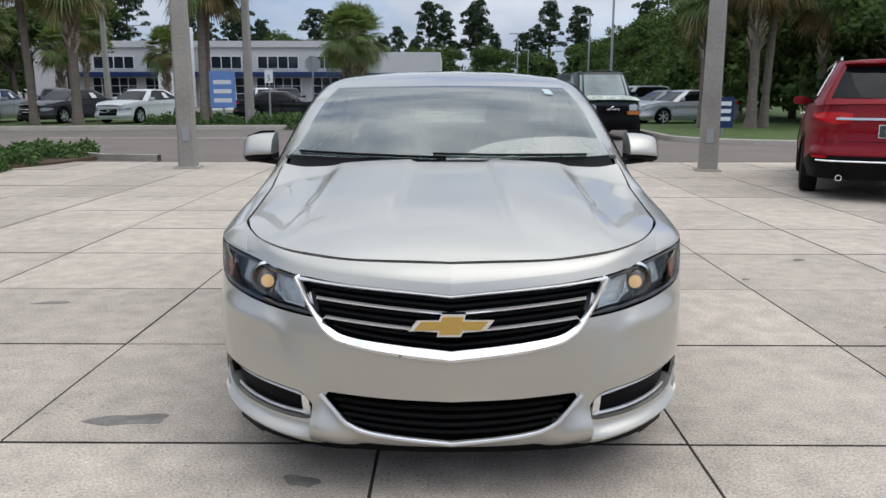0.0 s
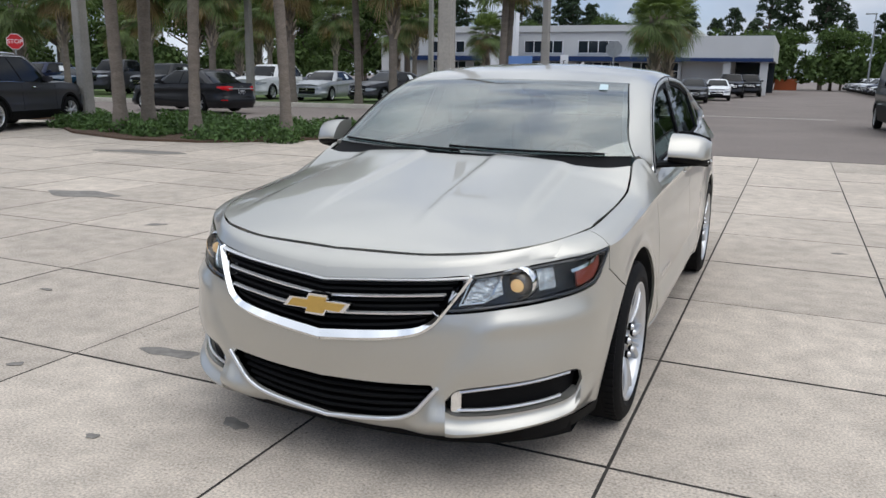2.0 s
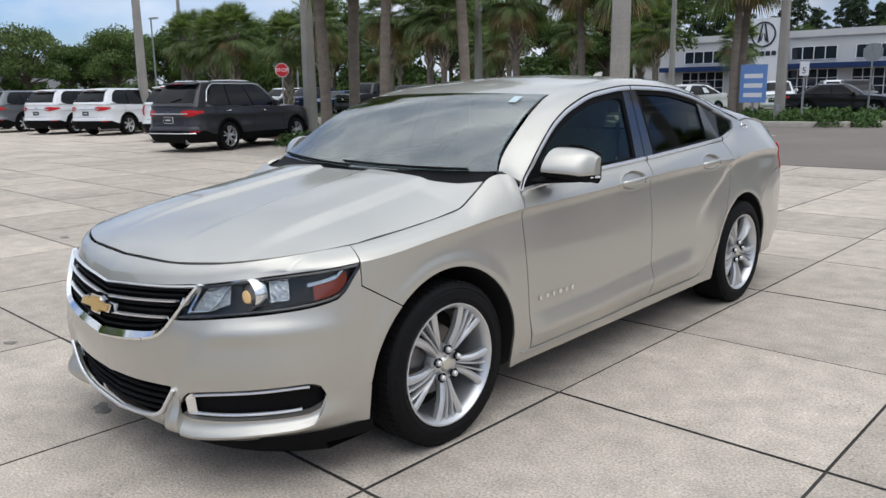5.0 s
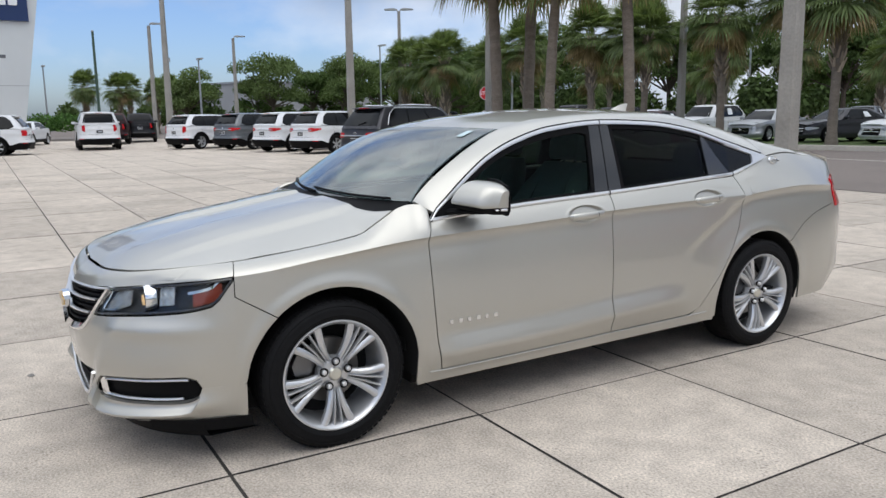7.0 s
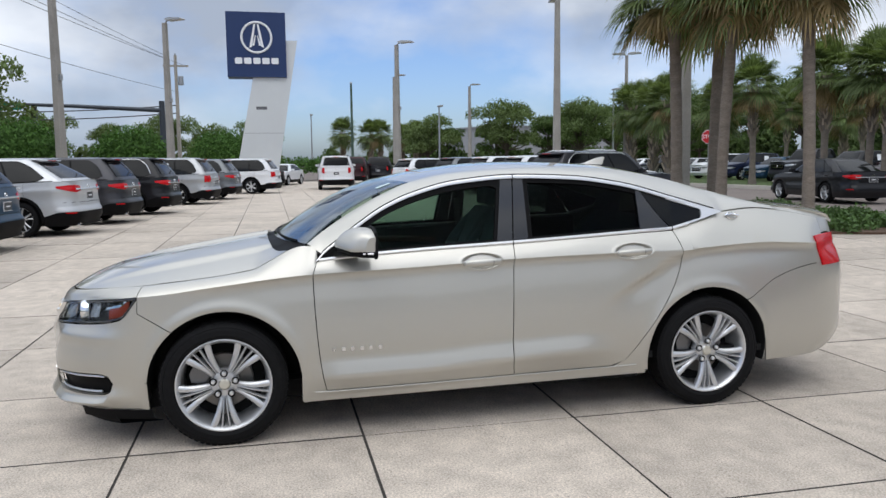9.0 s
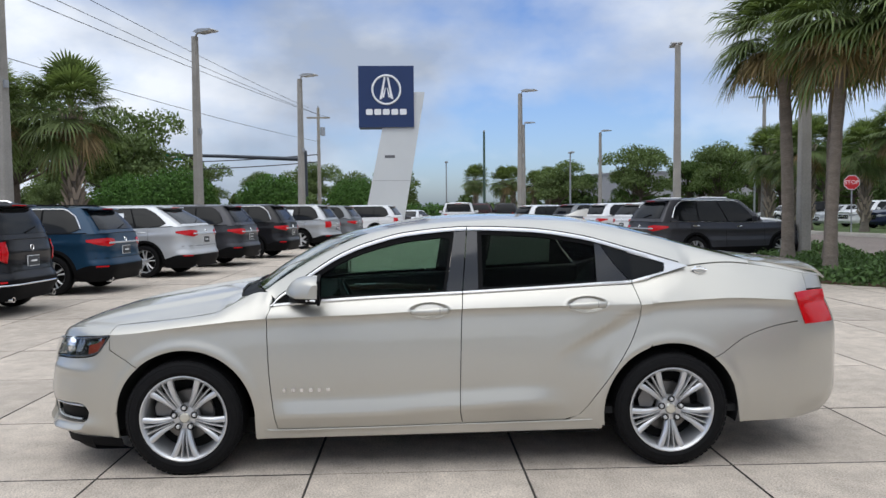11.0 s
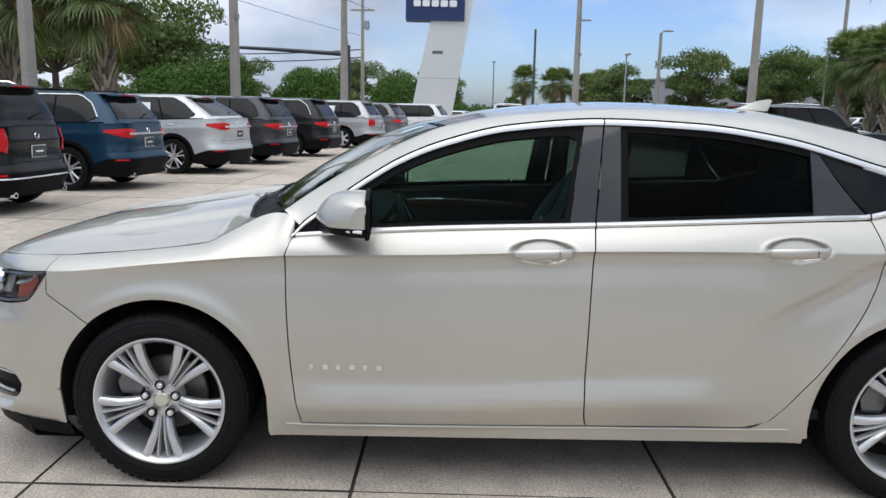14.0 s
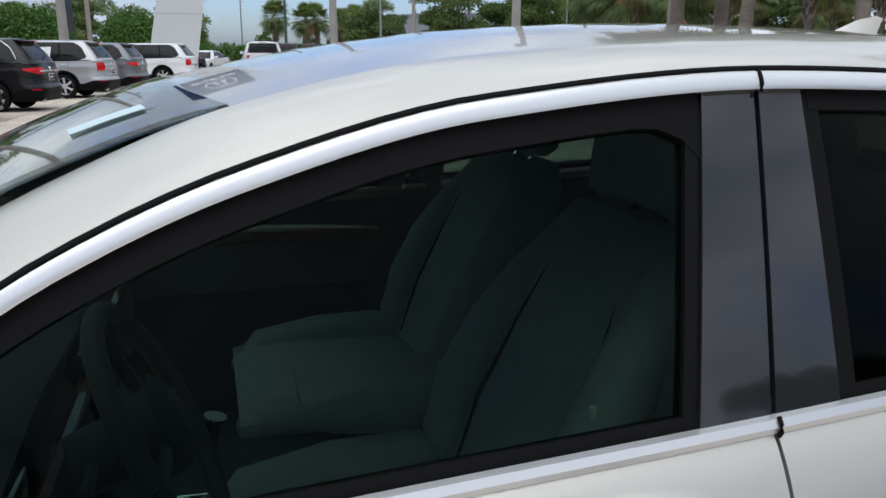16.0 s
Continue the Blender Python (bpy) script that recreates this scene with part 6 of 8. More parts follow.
for sx in (1, -1):
    wtop = lambda y: float(_top(y)) - TRIM_W
    wlow = lambda y: blt(y) + 0.006
    part("front_window", solid(Geo().grid(lean_sheet((0.66, 1.500), (0.66, 1.556), 34, wlow, lambda y: min(wtop(y), 1.40), 14, -0.012, sx)), 0.004), TINT, saloon, "tinted front side window")
    part("rear_side_window", solid(Geo().grid(side_sheet(fan(1.715, 2.41, 24), wlow, wtop, 14, -0.012, sx)), 0.004), PRIVACY, saloon, "dark privacy glass")
    part("quarter_glass", solid(Geo().grid(lean_sheet((2.612, 2.81), (2.440, 2.855), 22, wlow, lambda y: max(wtop(y), wlow(y) + 0.004), 10, -0.006, sx)), 0.004), CARGLASS, saloon, "dark quarter light")
    # rubber and satin black frames
    fr = Geo()
    fr.grid(side_sheet(fan(0.56, 1.566, 36), lambda y: max(wtop(y) - 0.032 - 0.05 * max(0.0, (y - 1.47) / 0.096) ** 3, wlow(y)), lambda y: wtop(y) + 0.003, 3, -0.004, sx))
    fr.grid(side_sheet(fan(0.52, 0.70, 8), wlow, lambda y: max(wtop(y), wlow(y) + 0.001), 5, -0.003, sx))
    fr.grid(side_sheet(fan(1.715, 2.44, 24), lambda y: wtop(y) - 0.024, lambda y: wtop(y) + 0.003, 3, -0.004, sx))
    fr.grid(side_sheet(fan(0.66, 2.42, 40), wlow, lambda y: wlow(y) + 0.016, 2, -0.005, sx))
    fr.grid(lean_sheet((1.494, 1.5115), (1.550, 1.5675), 3, wlow, wtop, 12, -0.005, sx))
    fr.grid(lean_sheet((1.7015, 1.728), (1.7055, 1.730), 4, wlow, wtop, 12, -0.005, sx))
    part("window_frame", solid(fr, 0.02), BLACK, saloon, "black window frame")
    bp = Geo()
    bp.grid(lean_sheet((1.513, 1.6045), (1.569, 1.639), 6, wlow, wtop, 14, 0.0, sx))
    bp.grid(lean_sheet((1.6115, 1.700), (1.646, 1.704), 6, wlow, wtop, 14, 0.0, sx))
    part("pillar_cover", solid(bp, 0.03), PILLAR, saloon, "gloss black door pillar cover")
    cp = Geo().grid(lean_sheet((2.405, 2.600), (2.405, 2.432), 8, wlow, wtop, 12, -0.002, sx))
    part("pillar_cover", solid(cp, 0.03), PILLAR, saloon)
    # chrome along the top and the belt
    rows = []
    for y in np.r_[np.linspace(0.495, 0.60, 8), np.linspace(0.62, 2.72, 80)]:
        z1, z0 = float(_top(y)), float(_top(y)) - TRIM_W * (1.0 if y > 0.6 else 0.75)
        z0 = max(z0, blt(y) - 0.006)
        rows.append([(gx_side(y, z1) - 0.006, y, z1 + 0.003), (gx_side(y, z1) + 0.010, y, z1 + 0.002), (gx_side(y, (z0 + z1) / 2) + 0.0125, y, (z0 + z1) / 2), (gx_side(y, z0) + 0.009, y, z0 + 0.001), (gx_side(y, z0) - 0.010, y, z0)])
    part("roof_seal", Geo().tube([tuple(p) for p in _mir([(gx_side(y, float(_top(y))) + 0.006, y, float(_top(y)) + 0.006) for y in np.linspace(0.50, 2.90, 60)], sx)], 0.0035, 6), BLACK, saloon, "thin black roof seal")
    part("window_trim", Geo().grid(_mir(rows, sx)), BRIGHT, saloon, "chrome window surround")
    rows = []
    for y in np.linspace(0.51, 2.72, 70):
        b = blt(y)
        rows.append([(gx_side(y, b) - 0.004, y, b + 0.010), (gx_side(y, b) + 0.006, y, b + 0.009), (gx_side(y, b) + 0.010, y, b), (gx_side(y, b) + 0.008, y, b - 0.008), (gx_side(y, b) - 0.01, y, b - 0.010)])
    part("belt_trim", Geo().grid(_mir(rows, sx)), BRIGHT, saloon, "chrome belt moulding")
    for y0, z0, z1 in ((1.608, blt(1.608) - 0.011, blt(1.608) + 0.011), (1.6425, float(_top(1.6425)) - TRIM_W - 0.002, float(_top(1.6425)) + 0.004), (2.612, blt(2.612) - 0.011, blt(2.612) + 0.011)):
        part("trim_joint", Geo().tube([tuple(q) for q in _mir([(gx_side(y0, z) + (0.009 if i in (0, 3) else 0.0125), y0, z) for i, z in enumerate(np.linspace(z0, z1, 4))], sx)], 0.0028, 6), BLACK, saloon)
    # broad chrome round the rear tip
    tip = Geo()
    low_edge = lambda y: min(1.075 + 0.30 * max(0, y - 2.62), float(_top(y)) - 0.002)
    tip.grid(side_sheet(np.linspace(2.60, 2.812, 16), low_edge, lambda y: wlow(y) + 0.005, 2, 0.006, sx))
    tip.grid(side_sheet(np.linspace(2.60, 2.86, 16), lambda y: max(wtop(y) - 0.004, wlow(y) + 0.004), lambda y: float(_top(y)), 2, 0.006, sx))
    for k in range(8):
        f0, f1 = k / 8, (k + 1) / 8
        inner = lambda f: 2.790 + 0.058 * f - 0.020 * f * f + 0.012 * math.cos(math.pi * f)
        rows = []
        for f in (f0, f1):
            row = []
            for g in np.linspace(0, 1, 9):
                y = inner(f) + (2.953 - inner(f)) * g
                z = low_edge(y) + (float(_top(y)) - low_edge(y)) * f
                row.append((gx_side(y, z) + 0.006, y, z))
            rows.append(row)
        tip.grid(_mir(rows, sx))
    part("window_trim_tip", solid(tip, 0.012), BRIGHT, saloon)
    # mirror triangle and mirror
    part("mirror_foot", Geo().grid(_mir([[(gx_side(y, z) + 0.004, y, z) for z in np.linspace(blt(y) + 0.004, max(float(_top(y)) - TRIM_W, blt(y) + 0.006), 5)] for y in np.linspace(0.53, 0.66, 6)], sx)), BLACK, saloon)
    ws_ = [0, 0.12, 0.3, 0.5, 0.7, 0.84, 0.92, 0.97, 1.0]

    def mir_sec(w, prof, out=0.0):
        """One section of the mirror: (depth from the rear edge, height) pairs, both 0 to 1."""
        yr, yn = 0.782 + 0.010 * w, 0.590 + 0.080 * w ** 1.4
        zt, zb = 1.150 - 0.030 * w ** 3, 1.008 - 0.012 * w
        e = smooth(0.80, 1.0, w)
        row = []
        for d, h in prof:
            d2 = d * (1 - 0.55 * e ** 2)
            h2 = 0.5 + (h - 0.5) * (1 - 0.16 * e ** 2)
            row.append((0.908 + 0.172 * w + 0.006 * e + out * d, yr + (yn - yr) * d2 - out, zb + (zt - zb) * h2))
        return row
    upper_prof = [(0, 0.27), (0, 0.55), (0, 0.93), (0.03, 0.985), (0.12, 1.0), (0.34, 1.0), (0.50, 0.975), (0.66, 0.90), (0.82, 0.74), (0.93, 0.56), (0.99, 0.42), (1.0, 0.34), (0.99, 0.30), (0.94, 0.27)]
    lower_prof = [(0, 0.265), (0, 0.06), (0.03, 0.01), (0.12, 0.0), (0.45, 0.02), (0.72, 0.07), (0.88, 0.14), (0.95, 0.22), (0.96, 0.265)]

    def mir_loft(prof, out=0.0):
        g = Geo().grid(_mir([mir_sec(w, prof, out) for w in ws_], sx), close_v=True)
        n0, k = len(g.v), len(prof)
        g.f += [tuple(range(n0 - k, n0)), tuple(range(k))]
        g.m += [0, 0]
        return g
    mirror = part("door_mirror", mir_loft(upper_prof), CHAMPAGNE, saloon, "champagne door mirror with black foot")
    part("mirror_base", mir_loft(lower_prof), BLACK, mirror, "black lower mirror shell")
    part("mirror_rim", Geo().grid(_mir([[(x, 0.782 + 0.010 * w - dy0, z) for x, w, z, dy0 in loop] for loop in
         [[(0.915 + (1.083 - 0.915) * w + sgn_x * k, w, z + sgn_z * k, dy0) for w, z, sgn_x, sgn_z in ((0.02, 1.008, -1, -1), (0.5, 1.002, 0, -1), (0.93, 0.996, 0.5, -1), (1.0, 1.015, 1, -0.4), (1.0, 1.085, 1, 0.4), (0.93, 1.128, 0.7, 1), (0.5, 1.154, 0, 1), (0.10, 1.156, -0.4, 1), (0.0, 1.13, -1, 0.5), (0.0, 1.03, -1, -0.5)) ] for k, dy0 in ((-0.012, -0.013), (-0.002, -0.012), (0.003, -0.006), (0.003, 0.004), (-0.006, 0.006))]], sx), close_v=True), BLACK, mirror, "black mirror rim")
    part("mirror_turn_lamp", Geo().grid(_mir([[mir_sec(w, [(d, h)], 0.003)[0] for d, h in ((0.62 - 0.1 * w, 0.17), (0.86 - 0.2 * w, 0.19), (0.92 - 0.2 * w, 0.225), (0.86 - 0.2 * w, 0.255))] for w in np.linspace(0.42, 0.93, 10)], sx)), CLEARLENS, mirror)
    part("mirror_lamp_strip", Geo().tube([tuple(q) for q in _mir([mir_sec(w, [(d, h)], 0.004)[0] for w, d, h in ((0.45, 0.74, 0.19), (0.75, 0.70, 0.19), (0.93, 0.62, 0.19), (0.99, 0.40, 0.18), (1.0, 0.16, 0.17))], sx)], 0.0065, 8), BRIGHT, mirror, "clear mirror indicator strip")
    part("mirror_glass", Geo().grid(_mir([[(0.935 + 0.145 * a, 0.790 + 0.010 * a, 1.018 + 0.115 * b) for b in (0, 0.5, 1)] for a in (0, 0.5, 1)], sx)), CHROME, mirror)
    part("mirror_arm", Geo().grid(_mir([[(0.845 + 0.20 * w, 0.625 + 0.09 * w + dy * (1 - 0.25 * w), 1.006 + 0.012 * w + dz) for dy, dz in ((-0.05, 0.0), (-0.04, -0.012), (0.06, -0.014), (0.085, -0.002), (0.06, 0.014), (-0.035, 0.012))] for w in np.linspace(0, 1, 9)], sx), close_v=True), BLACK, mirror)
    # handles
    for y0, q0 in HANDLES:
        xh = float(body(s_of_y(y0), q0)[0])
        path = [(sx * (xh + o), y0 + d, q0 - 0.006 + 0.035 * d) for d, o in ((-0.112, -0.012), (-0.098, 0.004), (-0.05, 0.013), (0.0, 0.015), (0.05, 0.014), (0.098, 0.006), (0.110, -0.010))]
        part("door_handle", Geo().tube(path, [0.006, 0.009, 0.0105, 0.011, 0.011, 0.0105, 0.009], 14, flat=1.75), CHAMPAGNE, saloon, "body-coloured pull handle in a dished recess")
        part("lock_seam", Geo().tube([(sx * (xh + 0.010), y0 + 0.058, q0 + 0.016), (sx * (xh + 0.0256), y0 + 0.058, q0 + 0.002), (sx * (xh + 0.0256), y0 + 0.058, q0 - 0.010), (sx * (xh + 0.010), y0 + 0.058, q0 - 0.024)], 0.0014, 5), BLACK, saloon)
    p = body(s_of_y(0.69), 0.49)
    lm = Matrix.Translation((sx * (p[0] + 0.004), 0.69, 0.492)) @ Matrix.Rotation(math.pi / 2 * sx, 4, "Z") @ Matrix.Rotation(math.pi / 2, 4, "X")
    for k in range(6):
        x0 = -0.125 + k * 0.05
        part("name_bar", Geo().box((x0, -0.010, -0.002), (x0 + 0.016 + 0.004 * (k % 2), 0.010, 0.002)), CHROME, saloon, m=lm)
    part("sill_lip", Geo().tube([tuple(_mir([body(s_of_y(y), float(_sill(y)) - 0.010, 0.0015)], sx)[0]) for y in np.linspace(0.47, 2.36, 40)], 0.0045, 8), CHAMPAGNE, saloon)
    # round badge on the rear pillar
    c = upper(2.96)
    part("pillar_badge", Geo().lathe([(0.024, 0.0), (0.028, 0.005), (0.032, 0.0)], 24, axis="x", close=True), CHROME, saloon, m=Matrix.Translation((sx * 0.800, 3.031, 1.147)) @ Matrix.Rotation(sx * -0.45, 4, "Y") @ Matrix.Diagonal((1, 1.25, 0.8, 1)))
    part("pillar_badge_bar", Geo().tube([(0, -0.05, 0.0), (0, 0.0, 0.006), (0, 0.045, -0.004)], 0.006, 6), CHROME, saloon, m=Matrix.Translation((sx * 0.802, 3.031, 1.147)) @ Matrix.Rotation(sx * -0.45, 4, "Y"))

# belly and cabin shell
# belly boxes in the near-black that paints in the shade under the car
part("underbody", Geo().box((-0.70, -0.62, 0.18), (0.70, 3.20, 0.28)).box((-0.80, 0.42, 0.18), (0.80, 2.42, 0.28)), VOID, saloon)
part("cabin_tub", Geo().box((-0.84, 0.42, 0.30), (0.84, 3.30, 0.34)).box((-0.74, 3.28, 0.34), (0.74, 3.30, 1.10)).box((-0.78, 0.40, 0.34), (0.78, 0.42, 0.92)), DASH, saloon)
for sx in (1, -1):
    part("door_card", Geo().grid(_mir([[(gx_side(y, belt(y)[1]) - d, y, z + (belt(y)[1] - 1.0) * (1 if z > 0.8 else 0)) for d, z in ((0.035, 0.985), (0.075, 0.975), (0.085, 0.88), (0.125, 0.80), (0.13, 0.76), (0.10, 0.72), (0.10, 0.36))] for y in np.linspace(0.50, 2.62, 24)], sx)), DASH, saloon, "charcoal door card")
    part("door_trim_wood", Geo().tube([tuple(p) for p in _mir([(gx_side(y, belt(y)[1]) - 0.088, y, 0.885 + 0.03 * math.sin((y - 0.6) * 3.2)) for y in np.linspace(0.62, 1.50, 12)], sx)], 0.016, 8, flat=1.6), WOODTRIM, saloon)
    part("inner_handle", Geo().tube([tuple(p) for p in _mir([(gx_side(y, belt(y)[1]) - 0.098, y, 0.935 + 0.012 * (y - 0.9)) for y in (0.86, 0.92, 0.99, 1.02)], sx)], [0.004, 0.007, 0.006, 0.009], 8), CHROME, saloon)
    part("lock_pin", Geo().lathe([(0.0, 0.016), (0.0045, 0.014), (0.0045, 0.0)], 10, axis="z"), BRIGHT, saloon, m=Matrix.Translation((sx * 0.795, 1.415, 1.038)))

# ---- wheels ----


def spoke_pts(r0, r1, w0, w1, off0, off1, a, x0, x1, depth=0.03, bend=1.45):
    """A tapered bar from radius r0 to r1 at angle a; off is its sideways shift."""
    out = []
    for f in np.linspace(0, 1, 7):
        r = r0 + (r1 - r0) * f
        w, o = w0 + (w1 - w0) * f, off0 + (off1 - off0) * f ** bend
        x = x0 + (x1 - x0) * f + 0.010 * math.sin(math.pi * f)
        ring = []
        for dw, dx in ((-1, -depth), (-1, -0.008), (-0.35, 0.0), (0.35, 0.0), (1, -0.008), (1, -depth)):
            t = o + dw * w
            ring.append((x + dx, r * math.cos(a) - t * math.sin(a), r * math.sin(a) + t * math.cos(a)))
        out.append(ring)
    return out


def hero_wheel(parent, m):
    """18-inch alloy with five pairs of split spokes; x points outwards."""
    tyre_prof = [(0.236, -0.105), (0.262, -0.116), (0.300, -0.120), (0.321, -0.110), (0.331, -0.092), (0.334, -0.05), (0.334, 0.05), (0.331, 0.092), (0.321, 0.108), (0.311, 0.1135), (0.308, 0.1115), (0.305, 0.1145), (0.293, 0.117), (0.276, 0.117), (0.272, 0.119), (0.268, 0.117), (0.258, 0.114), (0.251, 0.108), (0.247, 0.10)]
    tyre = part("tyre", Geo().lathe(tyre_prof, 84, axis="x"), RUBBER, parent, "black road tyre", m=m)
    tr = Geo()
    for k in range(64):
        a = 2 * math.pi * k / 64
        for s_ in (-1, 1):
            tr.box((s_ * 0.074 - 0.018, -0.0125, 0.326), (s_ * 0.074 + 0.022, 0.0125, 0.3355), m=Matrix.Rotation(a, 4, "X"))
    for xx in (-0.036, 0.0, 0.036):
        tr.lathe([(0.333, xx - 0.011), (0.3355, xx - 0.010), (0.3355, xx + 0.010), (0.333, xx + 0.011)], 60, axis="x")
    part("tread", tr, RUBBER, tyre)
    rim = part("rim", Geo().lathe([(0.242, 0.100), (0.250, 0.108), (0.2495, 0.113), (0.243, 0.114), (0.236, 0.106), (0.228, 0.094), (0.220, 0.06), (0.208, -0.08), (0.230, -0.10)], 84, axis="x"), ALLOY, parent, "bright alloy wheel rim", m=m)
    for k in range(5):
        a0 = math.pi / 2 + math.pi + 2 * math.pi * k / 5
        for sg in (-1, 1):
            part("spoke", Geo().grid(spoke_pts(0.048, 0.241, 0.0100, 0.0195, sg * 0.0170, sg * 0.0740, a0, 0.074, 0.104, bend=1.8)), ALLOY, rim)
            part("spoke_rib", Geo().grid(spoke_pts(0.056, 0.238, 0.0030, 0.0070, sg * 0.0046, sg * 0.0215, a0, 0.080, 0.100, 0.024)), ALLOY, rim)
        wb = Geo().grid(spoke_pts(0.06, 0.17, 0.018, 0.03, 0, 0, a0, 0.050, 0.060, 0.02))
        part("spoke_web", wb, DARKALLOY, rim)
    part("hub_face", Geo().lathe([(0.0, 0.086), (0.030, 0.086), (0.034, 0.080), (0.056, 0.080), (0.070, 0.075), (0.076, 0.062), (0.076, 0.03)], 40, axis="x"), ALLOY, rim)
    part("centre_cap", Geo().lathe([(0.0, 0.094), (0.024, 0.092), (0.030, 0.086)], 28, axis="x"), mat("cap silver", (0.62, 0.60, 0.52), rough=0.35, metal=0.6), rim)
    for k in range(5):
        a = math.pi / 2 + 2 * math.pi * k / 5
        mm = Matrix.Translation((0.014, 0.060 * math.cos(a), 0.060 * math.sin(a)))
        part("nut_well", Geo().lathe([(0.0205, 0.0815), (0.019, 0.083), (0.017, 0.081), (0.0155, 0.070), (0.0, 0.070)], 16, axis="x"), BLACK, rim, m=mm)
        part("wheel_nut", Geo().lathe([(0.0, 0.094), (0.008, 0.093), (0.0125, 0.087), (0.0125, 0.070)], 12, axis="x"), BRIGHT, rim, m=mm)
    part("brake_disc", Geo().lathe([(0.0, 0.02), (0.07, 0.02), (0.075, 0.0), (0.145, 0.0), (0.15, -0.006), (0.15, -0.02)], 48, axis="x"), mat("brake iron", (0.20, 0.19, 0.18), rough=0.4, metal=0.8), parent, m=m)
    part("caliper", Geo().prism([(-0.05, 0.09), (0.05, 0.09), (0.075, 0.155), (0.04, 0.185), (-0.04, 0.185), (-0.075, 0.155)], 0.05, "x", -0.01, m=Matrix.Rotation(math.radians(62), 4, "X")), DARKALLOY, parent, m=m)
    # plain near-black disc that stands for the shade behind the spokes
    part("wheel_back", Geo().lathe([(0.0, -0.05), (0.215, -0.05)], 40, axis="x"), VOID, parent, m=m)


def tagged_wheel(name, m):
    w = new(name)
    w.parent = saloon
    w.matrix_basis = m
    return w


for sx in (1, -1):
    for y in (0.0, AX_R):
        wm = Matrix.Translation((sx * 0.803, y - 0.007 if y == 0 else y, TYRE_R - 0.001)) @ (Matrix.Identity(4) if sx > 0 else Matrix.Rotation(math.pi, 4, "Z"))
        hero_wheel(tagged_wheel("wheel", wm), Matrix.Identity(4))

# ---- cabin ----


def cushion(rows):
    return Geo().grid(rows, close_v=True)


def seat_back(cx, cy, cz, w, h, lean, t=0.10):
    rows = []
    for f in np.linspace(0, 1, 12):
        ww = w * (0.92 + 0.10 * math.sin(math.pi * min(f * 1.1, 1)) - 0.30 * max(0, f - 0.62) - 1.6 * max(0, f - 0.86) ** 1.5)
        yy, z = cy + lean * f, cz + h * f
        ring = []
        for a in np.linspace(0, 2 * math.pi, 21)[:-1]:
            ca, sa = math.cos(a), math.sin(a)
            k = (abs(ca) ** 4 + abs(sa) ** 4) ** -0.25
            bol = 0.030 * (abs(k * ca) ** 3) if sa < 0 else 0
            tt = t * (0.45 + 0.55 * min(1.0, f / 0.10, (1 - f) / 0.16) ** 0.5)
            ring.append((cx + ww * k * ca, yy + tt * k * sa * 0.6 - bol, z))
        rows.append(ring)
    g = cushion(rows)
    n = len(g.v)
    g.f += [tuple(range(20)), tuple(range(n - 20, n))[::-1]]
    g.m += [0, 0]
    return g


def seat_base(cx, y0, y1, z, w, t=0.11):
    rows = []
    for f in np.linspace(0, 1, 10):
        ring = []
        zz = z + 0.03 * (1 - f)
        for a in np.linspace(0, 2 * math.pi, 21)[:-1]:
            ca, sa = math.cos(a), math.sin(a)
            k = (abs(ca) ** 4 + abs(sa) ** 4) ** -0.25
            bol = 0.025 * abs(k * ca) ** 3 if sa > 0 else 0
            tt = t * (0.35 + 0.65 * min(1.0, f / 0.2) ** 0.5)
            ring.append((cx + w * k * ca, y0 + (y1 - y0) * f, zz + tt * 0.6 * k * sa + bol))
        rows.append(ring)
    g = cushion(rows)
    n = len(g.v)
    g.f += [tuple(range(20)), tuple(range(n - 20, n))[::-1]]
    g.m += [0, 0]
    return g


